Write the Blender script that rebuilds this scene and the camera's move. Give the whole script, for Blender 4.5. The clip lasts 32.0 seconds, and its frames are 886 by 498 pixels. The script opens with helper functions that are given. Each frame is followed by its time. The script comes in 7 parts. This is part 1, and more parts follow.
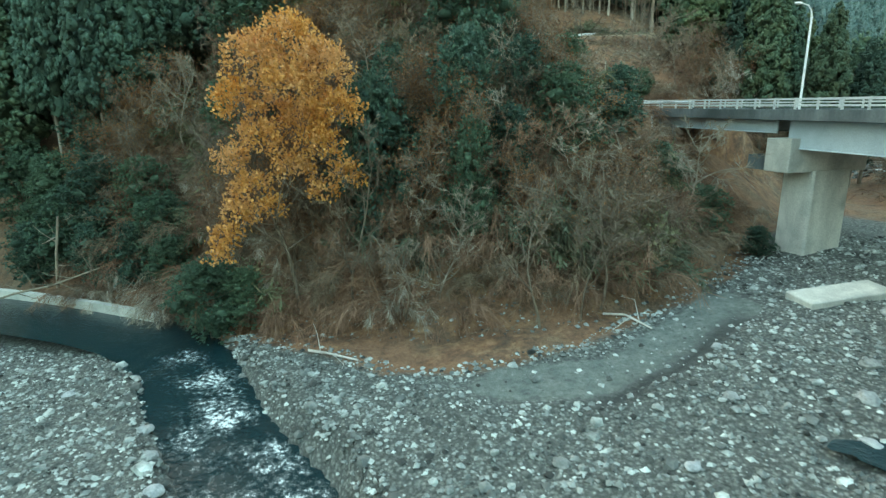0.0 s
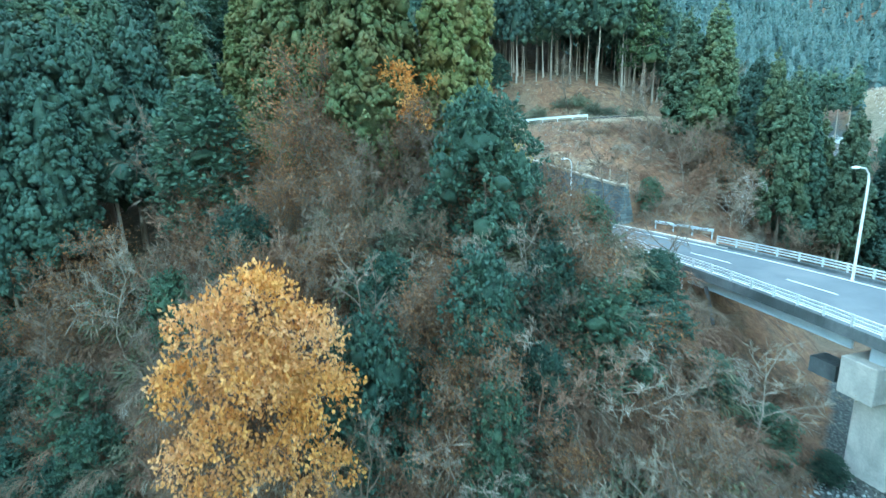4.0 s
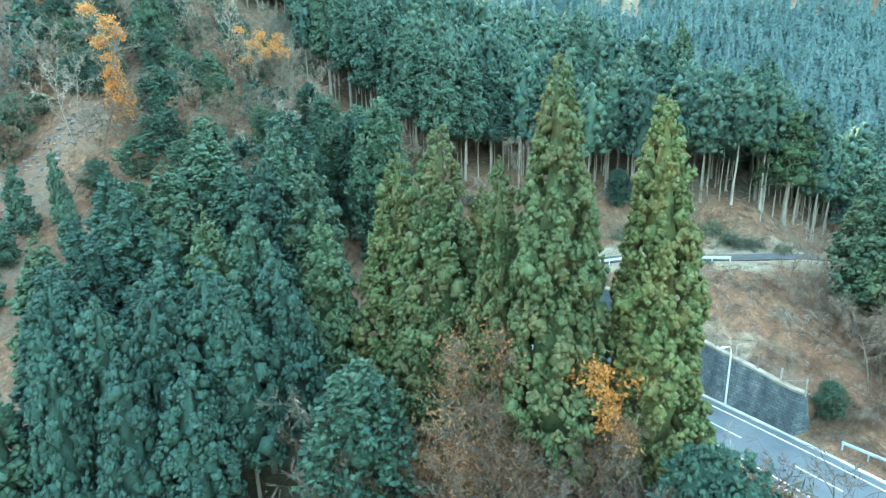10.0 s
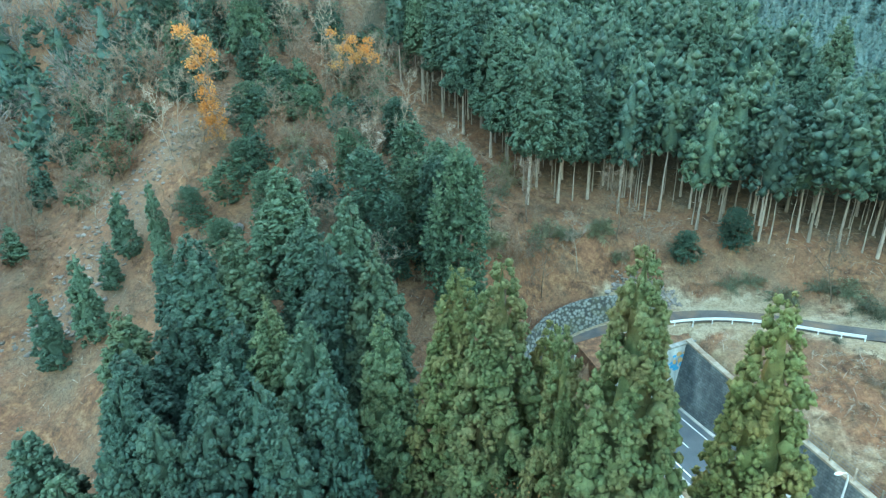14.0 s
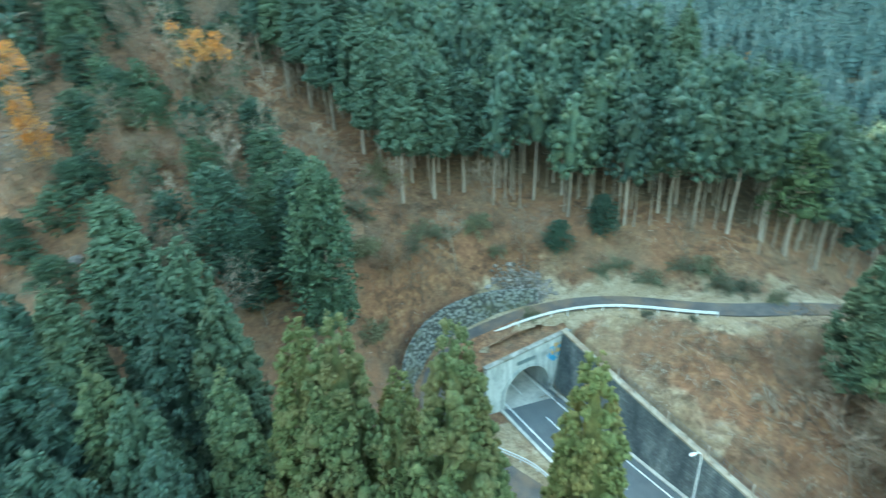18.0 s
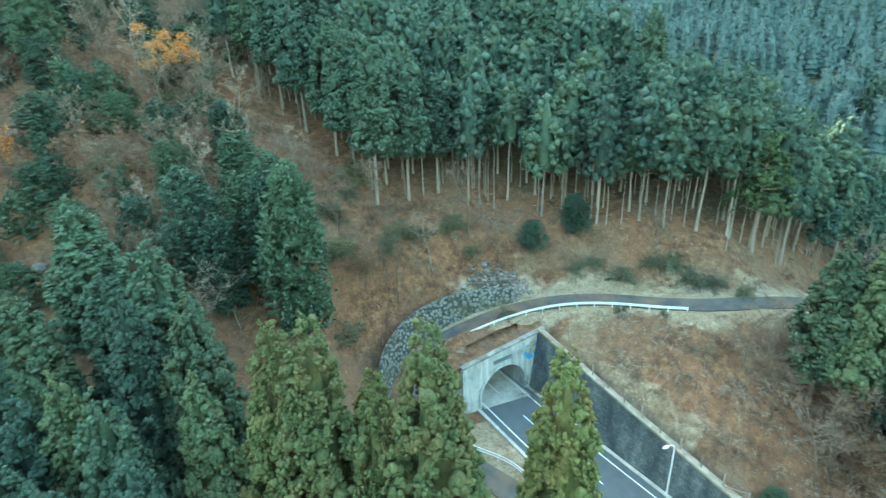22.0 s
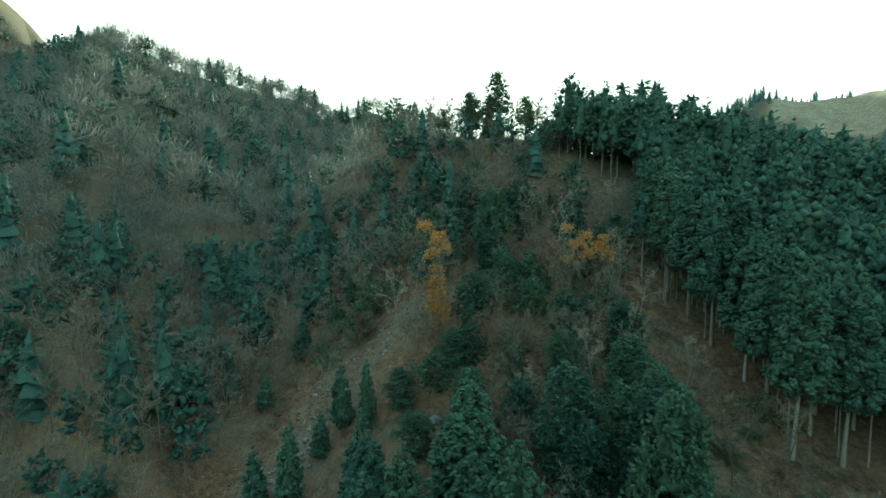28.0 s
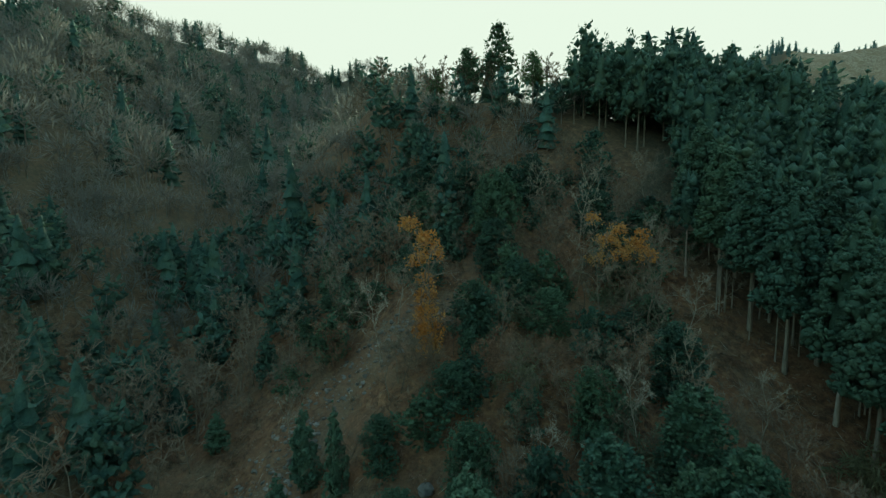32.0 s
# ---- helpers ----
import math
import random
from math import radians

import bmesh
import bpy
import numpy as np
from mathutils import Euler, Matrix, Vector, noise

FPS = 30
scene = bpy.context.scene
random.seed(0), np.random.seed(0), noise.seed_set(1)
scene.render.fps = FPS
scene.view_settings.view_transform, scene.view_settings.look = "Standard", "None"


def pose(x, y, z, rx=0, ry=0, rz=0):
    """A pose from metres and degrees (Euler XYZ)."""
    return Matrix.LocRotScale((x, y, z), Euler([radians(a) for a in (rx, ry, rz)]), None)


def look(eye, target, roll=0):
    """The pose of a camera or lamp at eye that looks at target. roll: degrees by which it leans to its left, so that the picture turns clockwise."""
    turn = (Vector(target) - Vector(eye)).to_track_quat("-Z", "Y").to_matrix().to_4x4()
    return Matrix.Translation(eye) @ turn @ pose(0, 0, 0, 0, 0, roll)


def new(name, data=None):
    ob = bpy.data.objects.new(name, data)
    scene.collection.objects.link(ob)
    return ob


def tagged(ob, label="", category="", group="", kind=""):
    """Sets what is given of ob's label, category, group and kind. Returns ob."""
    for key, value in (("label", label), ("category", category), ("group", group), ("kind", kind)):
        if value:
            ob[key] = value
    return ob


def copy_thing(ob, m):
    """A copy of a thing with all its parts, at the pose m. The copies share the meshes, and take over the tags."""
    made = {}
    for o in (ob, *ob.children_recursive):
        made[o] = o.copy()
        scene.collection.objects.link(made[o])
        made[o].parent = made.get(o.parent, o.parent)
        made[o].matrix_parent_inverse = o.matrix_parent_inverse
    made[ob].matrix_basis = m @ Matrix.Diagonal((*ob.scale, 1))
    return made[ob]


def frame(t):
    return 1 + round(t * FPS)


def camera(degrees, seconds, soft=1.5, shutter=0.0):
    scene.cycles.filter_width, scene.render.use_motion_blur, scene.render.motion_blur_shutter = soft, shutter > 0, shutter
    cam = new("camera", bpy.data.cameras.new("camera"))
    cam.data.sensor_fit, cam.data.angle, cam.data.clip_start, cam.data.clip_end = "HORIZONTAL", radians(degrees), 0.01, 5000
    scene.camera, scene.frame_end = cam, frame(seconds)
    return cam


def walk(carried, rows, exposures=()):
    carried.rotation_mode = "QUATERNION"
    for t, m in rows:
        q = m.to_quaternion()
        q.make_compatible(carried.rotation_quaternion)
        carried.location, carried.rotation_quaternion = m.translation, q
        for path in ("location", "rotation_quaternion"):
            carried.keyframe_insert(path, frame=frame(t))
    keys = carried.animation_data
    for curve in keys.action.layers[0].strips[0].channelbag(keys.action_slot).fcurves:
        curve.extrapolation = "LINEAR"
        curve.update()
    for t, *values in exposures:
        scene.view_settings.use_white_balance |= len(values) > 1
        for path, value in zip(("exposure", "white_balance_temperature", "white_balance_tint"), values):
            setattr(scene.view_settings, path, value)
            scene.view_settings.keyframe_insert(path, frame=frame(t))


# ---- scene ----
cam = camera(78.6, 32.0, soft=1.3, shutter=0.5)
METRES, EYE, TILT, LEAN, TURN = 100.0, 17.0, -14.0, 1.0, 0.0
ROWS = [
    (0.0, 0.0, 0.0, 0.0, 0.0, 0.0, -0.0),
    (0.5, -0.0066, 0.0052, 0.0124, 0.36, -0.01, -0.03),
    (1.0, -0.0128, 0.0117, 0.0275, 0.44, -0.04, -0.01),
    (1.5, -0.0176, 0.0207, 0.0474, 0.45, -0.07, 0.01),
    (2.0, -0.0209, 0.0322, 0.0717, -1.06, -0.14, 0.55),
    (2.5, -0.023, 0.0446, 0.0961, -4.6, -0.24, 1.7),
    (4.5, -0.0332, 0.1058, 0.1877, -2.56, -0.11, 0.99),
    (5.0, -0.0451, 0.1223, 0.205, -1.05, -0.14, 0.42),
    (5.5, -0.0619, 0.1373, 0.221, -0.11, -0.19, 0.06),
    (6.0, -0.0804, 0.1505, 0.2381, 0.71, -0.08, -0.17),
    (6.5, -0.0957, 0.1579, 0.2606, 1.04, -0.06, -0.17),
    (7.0, -0.1071, 0.1617, 0.2801, 1.06, 0.1, -0.15),
    (7.5, -0.1141, 0.1635, 0.3012, 1.18, 0.01, -0.15),
    (8.0, -0.1187, 0.1626, 0.3198, 1.35, 0.02, -0.11),
    (8.5, -0.1189, 0.1607, 0.334, 1.57, 0.07, -0.16),
    (9.0, -0.1195, 0.1588, 0.3505, 1.63, -0.07, -0.19),
    (9.5, -0.1201, 0.1565, 0.3697, 1.71, -0.25, -0.19),
    (10.0, -0.1199, 0.1561, 0.3882, 1.85, -0.34, -0.23),
    (10.5, -0.1185, 0.1584, 0.4068, 2.11, -0.42, -0.27),
    (11.0, -0.1185, 0.1623, 0.4257, 4.03, -0.58, -0.79),
    (11.5, -0.1163, 0.169, 0.4449, 8.17, -0.8, -2.07),
    (12.0, -0.1132, 0.1773, 0.4637, 9.95, -0.9, -2.57),
    (12.5, -0.1098, 0.1846, 0.4803, 10.79, -2.2, -2.76),
    (13.0, -0.1073, 0.1922, 0.497, 11.33, -3.97, -2.84),
    (13.5, -0.1051, 0.2011, 0.5141, 12.17, -5.67, -2.98),
    (14.0, -0.0999, 0.2104, 0.5313, 12.75, -7.15, -3.03),
    (14.5, -0.0903, 0.2194, 0.5479, 13.02, -8.67, -2.96),
    (16.5, -0.0524, 0.2492, 0.5805, 14.01, -10.51, -3.06),
    (17.0, -0.0528, 0.2499, 0.58, 14.21, -10.52, -3.05),
    (17.5, -0.0519, 0.2508, 0.5803, 11.13, -10.4, -1.98),
    (18.0, -0.0494, 0.2516, 0.5809, 3.11, -10.23, 0.59),
    (18.5, -0.0464, 0.2516, 0.5809, -8.17, -10.51, 4.08),
    (19.0, -0.0461, 0.2504, 0.5793, -14.3, -10.8, 6.09),
    (19.5, -0.045, 0.2498, 0.5794, -15.48, -10.85, 6.32),
    (20.0, -0.0445, 0.2494, 0.5797, -15.93, -10.95, 6.3),
    (20.5, -0.0446, 0.2491, 0.58, -16.2, -11.11, 6.28),
    (21.0, -0.046, 0.25, 0.5775, -12.22, -10.69, 5.32),
    (21.5, -0.0459, 0.25, 0.5788, -5.1, -10.25, 2.93),
    (22.0, -0.0467, 0.2504, 0.5795, 0.55, -10.06, 1.06),
    (22.5, -0.0483, 0.2506, 0.5796, 3.47, -9.95, 0.1),
    (23.0, -0.0478, 0.2519, 0.581, 6.2, -9.68, -0.8),
    (23.5, -0.048, 0.2533, 0.583, 7.05, -8.43, -1.08),
    (24.0, -0.0475, 0.2535, 0.5846, 7.61, -3.9, -1.22),
    (24.5, -0.0473, 0.2525, 0.5841, 8.46, 0.85, -1.48),
    (25.0, -0.0477, 0.2509, 0.5842, 11.28, 5.39, -2.32),
    (25.5, -0.0495, 0.25, 0.5828, 15.96, 8.63, -3.88),
    (26.0, -0.0511, 0.2499, 0.5845, 25.04, 7.66, -6.56),
    (26.5, -0.0518, 0.2563, 0.5892, 30.57, 6.9, -8.12),
    (28.5, -0.0822, 0.3049, 0.6201, 41.5, 4.85, -10.56),
    (29.0, -0.094, 0.3212, 0.625, 42.44, 3.85, -10.65),
    (29.5, -0.108, 0.3394, 0.6307, 42.69, 2.4, -10.56),
    (30.0, -0.1242, 0.3585, 0.6395, 42.79, 1.4, -10.36),
    (30.5, -0.1416, 0.3792, 0.6486, 42.31, 1.47, -10.09),
    (31.0, -0.1595, 0.4001, 0.6587, 41.78, 1.55, -9.83),
    (31.5, -0.1779, 0.4234, 0.6698, 40.85, 1.71, -9.45),
    (32.0, -0.1976, 0.4462, 0.6822, 40.08, 1.78, -9.12),
]
EXPOSURES = [(0, 3.82, 7400, -17), (2.2, 4.32, 6000, -17), (5, 4.65, 5500, -16), (10, 4.78, 5800, -15), (13, 4.58, 6200, -15), (17, 4.3, 6300, -18), (22, 4.3, 6300, -18), (25, 4.38, 6300, -20), (26.6, 3.3, 6100, -32), (28.5, 2.4, 6300, -38), (30.2, 1.88, 6500, -34), (32, 1.75, 6500, -32)]
walk(cam, [(t, pose(0, 0, EYE, TILT, LEAN, TURN) @ pose(METRES * x, METRES * y, METRES * z, 90 + pitch, roll, yaw)) for t, x, y, z, yaw, pitch, roll in ROWS], EXPOSURES)

# ---- world and sun: a hazy winter afternoon, the valley in soft shade ----
SUN_ELEV, SUN_AZ = radians(11), radians(-30)
world = bpy.data.worlds.new("world")
scene.world = world
world.use_nodes = True
wn = world.node_tree.nodes
sky = wn.new("ShaderNodeTexSky")
sky.sky_type, sky.sun_disc = "NISHITA", False
sky.sun_elevation, sky.sun_rotation = SUN_ELEV, SUN_AZ
sky.air_density, sky.dust_density, sky.ozone_density = 1.0, 6.0, 1.0
wn["Background"].inputs["Strength"].default_value = 0.15
# thin high cloud evens out the glare round the sun
veil = wn.new("ShaderNodeMix")
veil.data_type, veil.blend_type = "RGBA", "DARKEN"
veil.inputs["Factor"].default_value = 1.0
VEIL_IN, VEIL_OUT = [q for q in veil.inputs if q.name == "A" and q.type == "RGBA"][0], [q for q in veil.outputs if q.type == "RGBA"][0]
[q for q in veil.inputs if q.name == "B" and q.type == "RGBA"][0].default_value = (1.95, 1.74, 1.82, 1.0)
world.node_tree.links.new(sky.outputs[0], VEIL_IN)
world.node_tree.links.new(VEIL_OUT, wn["Background"].inputs["Color"])
sun = new("sun", bpy.data.lights.new("sun", "SUN"))
sun.data.energy, sun.data.angle, sun.data.color = 1.5, radians(4), (1.0, 0.9, 0.76)
sun_dir = Vector((math.sin(SUN_AZ) * math.cos(SUN_ELEV), math.cos(SUN_AZ) * math.cos(SUN_ELEV), math.sin(SUN_ELEV)))
sun.matrix_world = look(sun_dir * 200, (0, 0, 0))


# ---- materials ----
def nodes_of(name):
    m = bpy.data.materials.new(name)
    m.use_nodes = True
    n, l = m.node_tree.nodes, m.node_tree.links
    return m, n, l, n["Principled BSDF"]


def noise_node(n, l, scale, detail=4.0, rough=0.6, source="Object", stretch=None):
    tc = n.new("ShaderNodeTexCoord")
    t = n.new("ShaderNodeTexNoise")
    t.inputs["Scale"].default_value, t.inputs["Detail"].default_value, t.inputs["Roughness"].default_value = scale, detail, rough
    if stretch:
        mp = n.new("ShaderNodeMapping")
        mp.inputs["Scale"].default_value = stretch
        l.new(tc.outputs[source], mp.inputs["Vector"])
        l.new(mp.outputs[0], t.inputs["Vector"])
    else:
        l.new(tc.outputs[source], t.inputs["Vector"])
    return t.outputs["Fac"]


def ramp(n, l, fac, stops):
    r = n.new("ShaderNodeValToRGB")
    el = r.color_ramp.elements
    while len(el) < len(stops):
        el.new(0.5)
    for e, (p, c) in zip(el, stops):
        e.position, e.color = p, (*c, 1)
    l.new(fac, r.inputs["Fac"])
    return r.outputs["Color"]


def mixc(n, l, fac, a, b, kind="MIX"):
    m = n.new("ShaderNodeMix")
    m.data_type, m.blend_type = "RGBA", kind
    for sock, v in ((m.inputs[0], fac), (m.inputs[6], a), (m.inputs[7], b)):
        if isinstance(v, (int, float)):
            sock.default_value = v
        elif isinstance(v, tuple):
            sock.default_value = (*v, 1)
        else:
            l.new(v, sock)
    return m.outputs[2]


def bump(n, l, b, height, strength, dist):
    k = n.new("ShaderNodeBump")
    k.inputs["Strength"].default_value, k.inputs["Distance"].default_value = strength, dist
    l.new(height, k.inputs["Height"])
    l.new(k.outputs[0], b.inputs["Normal"])


def surface(name, c1, c2, scale=3.0, rough=0.85, c3=None, fine=40.0, relief=0.3, dist=0.02, metal=0.0, island=False, randomness=0.0, stretch=None):
    """A weathered surface: two colours in large patches, a finer grain, relief, and a shift from piece to piece."""
    m, n, l, b = nodes_of(name)
    big = noise_node(n, l, scale, 5.0, 0.6, "Object", stretch)
    grain = noise_node(n, l, fine, 3.0, 0.7)
    col = ramp(n, l, big, [(0.33, c1), (0.67, c2)])
    if c3:
        col = mixc(n, l, ramp(n, l, noise_node(n, l, scale * 0.37, 3.0), [(0.5, (0, 0, 0)), (0.68, (1, 1, 1))]), col, c3)
    col = mixc(n, l, 0.35, col, ramp(n, l, grain, [(0.25, (0.35, 0.35, 0.35)), (0.75, (1.5, 1.5, 1.5))]), "MULTIPLY")
    if randomness:
        if island:
            g = n.new("ShaderNodeNewGeometry").outputs["Random Per Island"]
        else:
            g = n.new("ShaderNodeObjectInfo").outputs["Random"]
        lo, hi = 1 - randomness, 1 + randomness
        col = mixc(n, l, 1.0, col, ramp(n, l, g, [(0.0, (lo, lo, lo * 0.95)), (1.0, (hi, hi, hi * 1.02))]), "MULTIPLY")
    l.new(col, b.inputs["Base Color"])
    b.inputs["Roughness"].default_value, b.inputs["Metallic"].default_value = rough, metal
    bump(n, l, b, grain, relief, dist)
    return m


def foliage(name, dark, light, tint=None, rough=0.65, patch=0.35, spread=0.3):
    """Leaves or needles: leaf by leaf and tree by tree variation, a little light passing through."""
    m, n, l, b = nodes_of(name)
    geo = n.new("ShaderNodeNewGeometry").outputs["Random Per Island"]
    obj = n.new("ShaderNodeObjectInfo").outputs["Random"]
    col = ramp(n, l, geo, [(0.0, dark), (1.0, light)])
    if tint:
        col = mixc(n, l, ramp(n, l, noise_node(n, l, patch, 3.0), [(0.45, (0, 0, 0)), (0.65, (1, 1, 1))]), col, tint)
    lo, hi = 1 - spread, 1 + spread
    col = mixc(n, l, 1.0, col, ramp(n, l, obj, [(0.0, (lo, lo * 1.02, lo * 1.03)), (0.35, (0.96, 1, 1.0)), (0.7, (1.1, 1.05, 0.92)), (1.0, (hi * 1.05, hi, hi * 0.86))]), "MULTIPLY")
    b.inputs["Roughness"].default_value = rough
    b.inputs["Specular IOR Level"].default_value = 0.25
    needles = noise_node(n, l, 3.2, 4.0, 0.8)
    col = mixc(n, l, 0.5, col, ramp(n, l, needles, [(0.3, (0.35, 0.35, 0.35)), (0.7, (1.5, 1.5, 1.5))]), "MULTIPLY")
    l.new(col, b.inputs["Base Color"])
    bump(n, l, b, needles, 0.8, 0.25)
    tr = n.new("ShaderNodeBsdfTranslucent")
    l.new(col, tr.inputs["Color"])
    mx = n.new("ShaderNodeMixShader")
    mx.inputs[0].default_value = 0.25
    l.new(b.outputs[0], mx.inputs[1])
    l.new(tr.outputs[0], mx.inputs[2])
    l.new(mx.outputs[0], n["Material Output"].inputs["Surface"])
    return m


M_sugi = foliage("cedar_needles", (0.068, 0.116, 0.086), (0.128, 0.198, 0.15))
M_sugi_mid = foliage("cedar_needles_mid", (0.085, 0.132, 0.082), (0.158, 0.222, 0.142), (0.148, 0.182, 0.105), spread=0.25)
M_sugi_warm = foliage("cedar_needles_warm", (0.115, 0.145, 0.06), (0.21, 0.25, 0.115), (0.215, 0.195, 0.085), spread=0.2)
M_sugi_far = foliage("cedar_needles_far", (0.04, 0.08, 0.066), (0.132, 0.208, 0.168), (0.122, 0.176, 0.122))
# far conifers paled and blued, distance haze put into the needle colour
M_hazy_wood = foliage("hazed_needles", (0.12, 0.195, 0.185), (0.215, 0.315, 0.295), (0.19, 0.26, 0.23))
M_broad = foliage("evergreen_leaves", (0.05, 0.088, 0.062), (0.125, 0.195, 0.135), (0.08, 0.138, 0.105), rough=0.5)
M_pine = foliage("pine_needles", (0.06, 0.10, 0.055), (0.14, 0.2, 0.11))
M_yellow = foliage("golden_leaves", (0.62, 0.25, 0.055), (0.88, 0.47, 0.14), (0.80, 0.43, 0.19), spread=0.1)
M_orange = foliage("orange_leaves", (0.52, 0.20, 0.05), (0.74, 0.36, 0.11), (0.6, 0.36, 0.15), spread=0.1)
M_yellow_olive = foliage("yellowing_leaves", (0.26, 0.21, 0.07), (0.44, 0.36, 0.14), spread=0.1)
M_brownleaf = foliage("withered_leaves", (0.17, 0.085, 0.045), (0.32, 0.175, 0.09), spread=0.25)
M_bark = surface("cedar_bark", (0.16, 0.12, 0.09), (0.32, 0.27, 0.22), 2.0, 0.9, relief=0.6, fine=14, randomness=0.25, stretch=(3, 3, 0.4))
M_bark_pale = surface("pale_cedar_bark", (0.20, 0.165, 0.13), (0.36, 0.31, 0.255), 2.0, 0.9, relief=0.5, fine=14, randomness=0.35, stretch=(3, 3, 0.4))
M_bare = surface("bare_branches", (0.115, 0.085, 0.06), (0.235, 0.185, 0.138), 1.5, 0.9, fine=20, randomness=0.3)
M_bare_pale = surface("pale_bare_branches", (0.22, 0.18, 0.135), (0.37, 0.32, 0.255), 1.5, 0.9, fine=20, randomness=0.3)
M_twig = surface("brown_brushwood", (0.10, 0.072, 0.048), (0.235, 0.175, 0.12), 0.3, 0.95, fine=6, randomness=0.35, island=True)
M_drygrass = surface("dry_turf", (0.22, 0.17, 0.10), (0.40, 0.33, 0.21), 0.8, 0.95, (0.17, 0.12, 0.075), fine=5, relief=0.9, dist=0.1)
M_stone = surface("river_stones", (0.075, 0.085, 0.078), (0.36, 0.375, 0.345), 0.9, 0.8, fine=12, randomness=0.9, island=True)
M_boulder = surface("boulder_stone", (0.19, 0.20, 0.20), (0.36, 0.365, 0.355), 1.2, 0.8, fine=10, randomness=0.3)
M_scree = surface("scree_stones", (0.10, 0.09, 0.08), (0.24, 0.215, 0.19), 0.8, 0.9, fine=10, randomness=0.5, island=True)
M_asphalt = surface("asphalt", (0.075, 0.09, 0.10), (0.11, 0.125, 0.135), 0.35, 0.8, (0.13, 0.14, 0.145), fine=30, relief=0.2)
M_asphalt_old = surface("old_asphalt", (0.06, 0.06, 0.06), (0.12, 0.11, 0.10), 0.5, 0.9, (0.17, 0.12, 0.08), fine=30, relief=0.3)
M_paint = surface("road_paint", (0.62, 0.64, 0.63), (0.8, 0.8, 0.78), 1.5, 0.7, fine=18, relief=0.1)
M_concrete = surface("concrete", (0.42, 0.41, 0.37), (0.60, 0.58, 0.52), 0.8, 0.85, (0.34, 0.34, 0.31), fine=9, relief=0.2, stretch=(1, 1, 0.35))
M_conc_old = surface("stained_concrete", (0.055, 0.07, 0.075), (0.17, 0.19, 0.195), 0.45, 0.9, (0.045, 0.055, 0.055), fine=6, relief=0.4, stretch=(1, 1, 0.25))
def block_wall(name):
    """Stained concrete blockwork, its courses running along the cutting."""
    m, n, l, b = nodes_of(name)
    tc = n.new("ShaderNodeTexCoord")
    dot = n.new("ShaderNodeVectorMath")
    dot.operation = "DOT_PRODUCT"
    dot.inputs[1].default_value = (0.54, -0.84, 0)
    l.new(tc.outputs["Object"], dot.inputs[0])
    sep = n.new("ShaderNodeSeparateXYZ")
    l.new(tc.outputs["Object"], sep.inputs[0])
    com = n.new("ShaderNodeCombineXYZ")
    l.new(dot.outputs["Value"], com.inputs[0])
    l.new(sep.outputs["Z"], com.inputs[1])
    br = n.new("ShaderNodeTexBrick")
    br.inputs["Scale"].default_value = 1.0
    br.inputs["Brick Width"].default_value, br.inputs["Row Height"].default_value = 0.55, 0.32
    br.inputs["Mortar Size"].default_value, br.inputs["Mortar Smooth"].default_value = 0.03, 0.4
    br.inputs["Color1"].default_value, br.inputs["Color2"].default_value, br.inputs["Mortar"].default_value = (0.7, 0.7, 0.7, 1), (1.25, 1.25, 1.25, 1), (0.4, 0.4, 0.4, 1)
    l.new(com.outputs[0], br.inputs["Vector"])
    stain = noise_node(n, l, 0.4, 6.0, 0.7, "Object", (1, 1, 0.4))
    col = ramp(n, l, stain, [(0.32, (0.05, 0.065, 0.07)), (0.5, (0.11, 0.13, 0.135)), (0.68, (0.24, 0.26, 0.25))])
    col = mixc(n, l, 0.75, col, br.outputs["Color"], "MULTIPLY")
    l.new(col, b.inputs["Base Color"])
    b.inputs["Roughness"].default_value = 0.9
    bump(n, l, b, br.outputs["Color"], 0.7, 0.05)
    return m


M_blockwall = block_wall("retaining_blockwork")
M_lane_pale = surface("pale_worn_road", (0.22, 0.215, 0.20), (0.34, 0.33, 0.30), 0.5, 0.9, (0.24, 0.20, 0.15), fine=20, relief=0.2)
M_portal = surface("portal_concrete", (0.33, 0.36, 0.35), (0.58, 0.61, 0.59), 1.1, 0.85, (0.24, 0.27, 0.27), fine=6, relief=0.3, stretch=(1.8, 1.8, 0.2))
M_coping = surface("stained_coping", (0.17, 0.18, 0.165), (0.36, 0.36, 0.33), 1.2, 0.9, (0.13, 0.12, 0.09), fine=7, relief=0.4)
M_coping_tan = surface("leafy_coping", (0.22, 0.19, 0.14), (0.42, 0.37, 0.29), 0.9, 0.9, (0.2, 0.14, 0.09), fine=6, relief=0.4)
M_steel = surface("painted_steel", (0.40, 0.47, 0.52), (0.50, 0.57, 0.61), 0.6, 0.45, fine=12, relief=0.05)
M_steel_dark = surface("shaded_steel", (0.10, 0.12, 0.14), (0.16, 0.18, 0.20), 0.8, 0.6, fine=12, relief=0.05)
M_rail = surface("galvanised_rail", (0.52, 0.56, 0.57), (0.68, 0.71, 0.71), 1.2, 0.4, fine=20, relief=0.05, metal=0.3)
M_white = surface("white_steel", (0.70, 0.72, 0.72), (0.80, 0.81, 0.80), 1.5, 0.4, fine=20, relief=0.05)
M_blue = surface("blue_mural_paint", (0.05, 0.25, 0.5), (0.10, 0.42, 0.68), 2.0, 0.7)
M_ochre = surface("ochre_mural_paint", (0.45, 0.28, 0.12), (0.6, 0.42, 0.2), 2.0, 0.7)
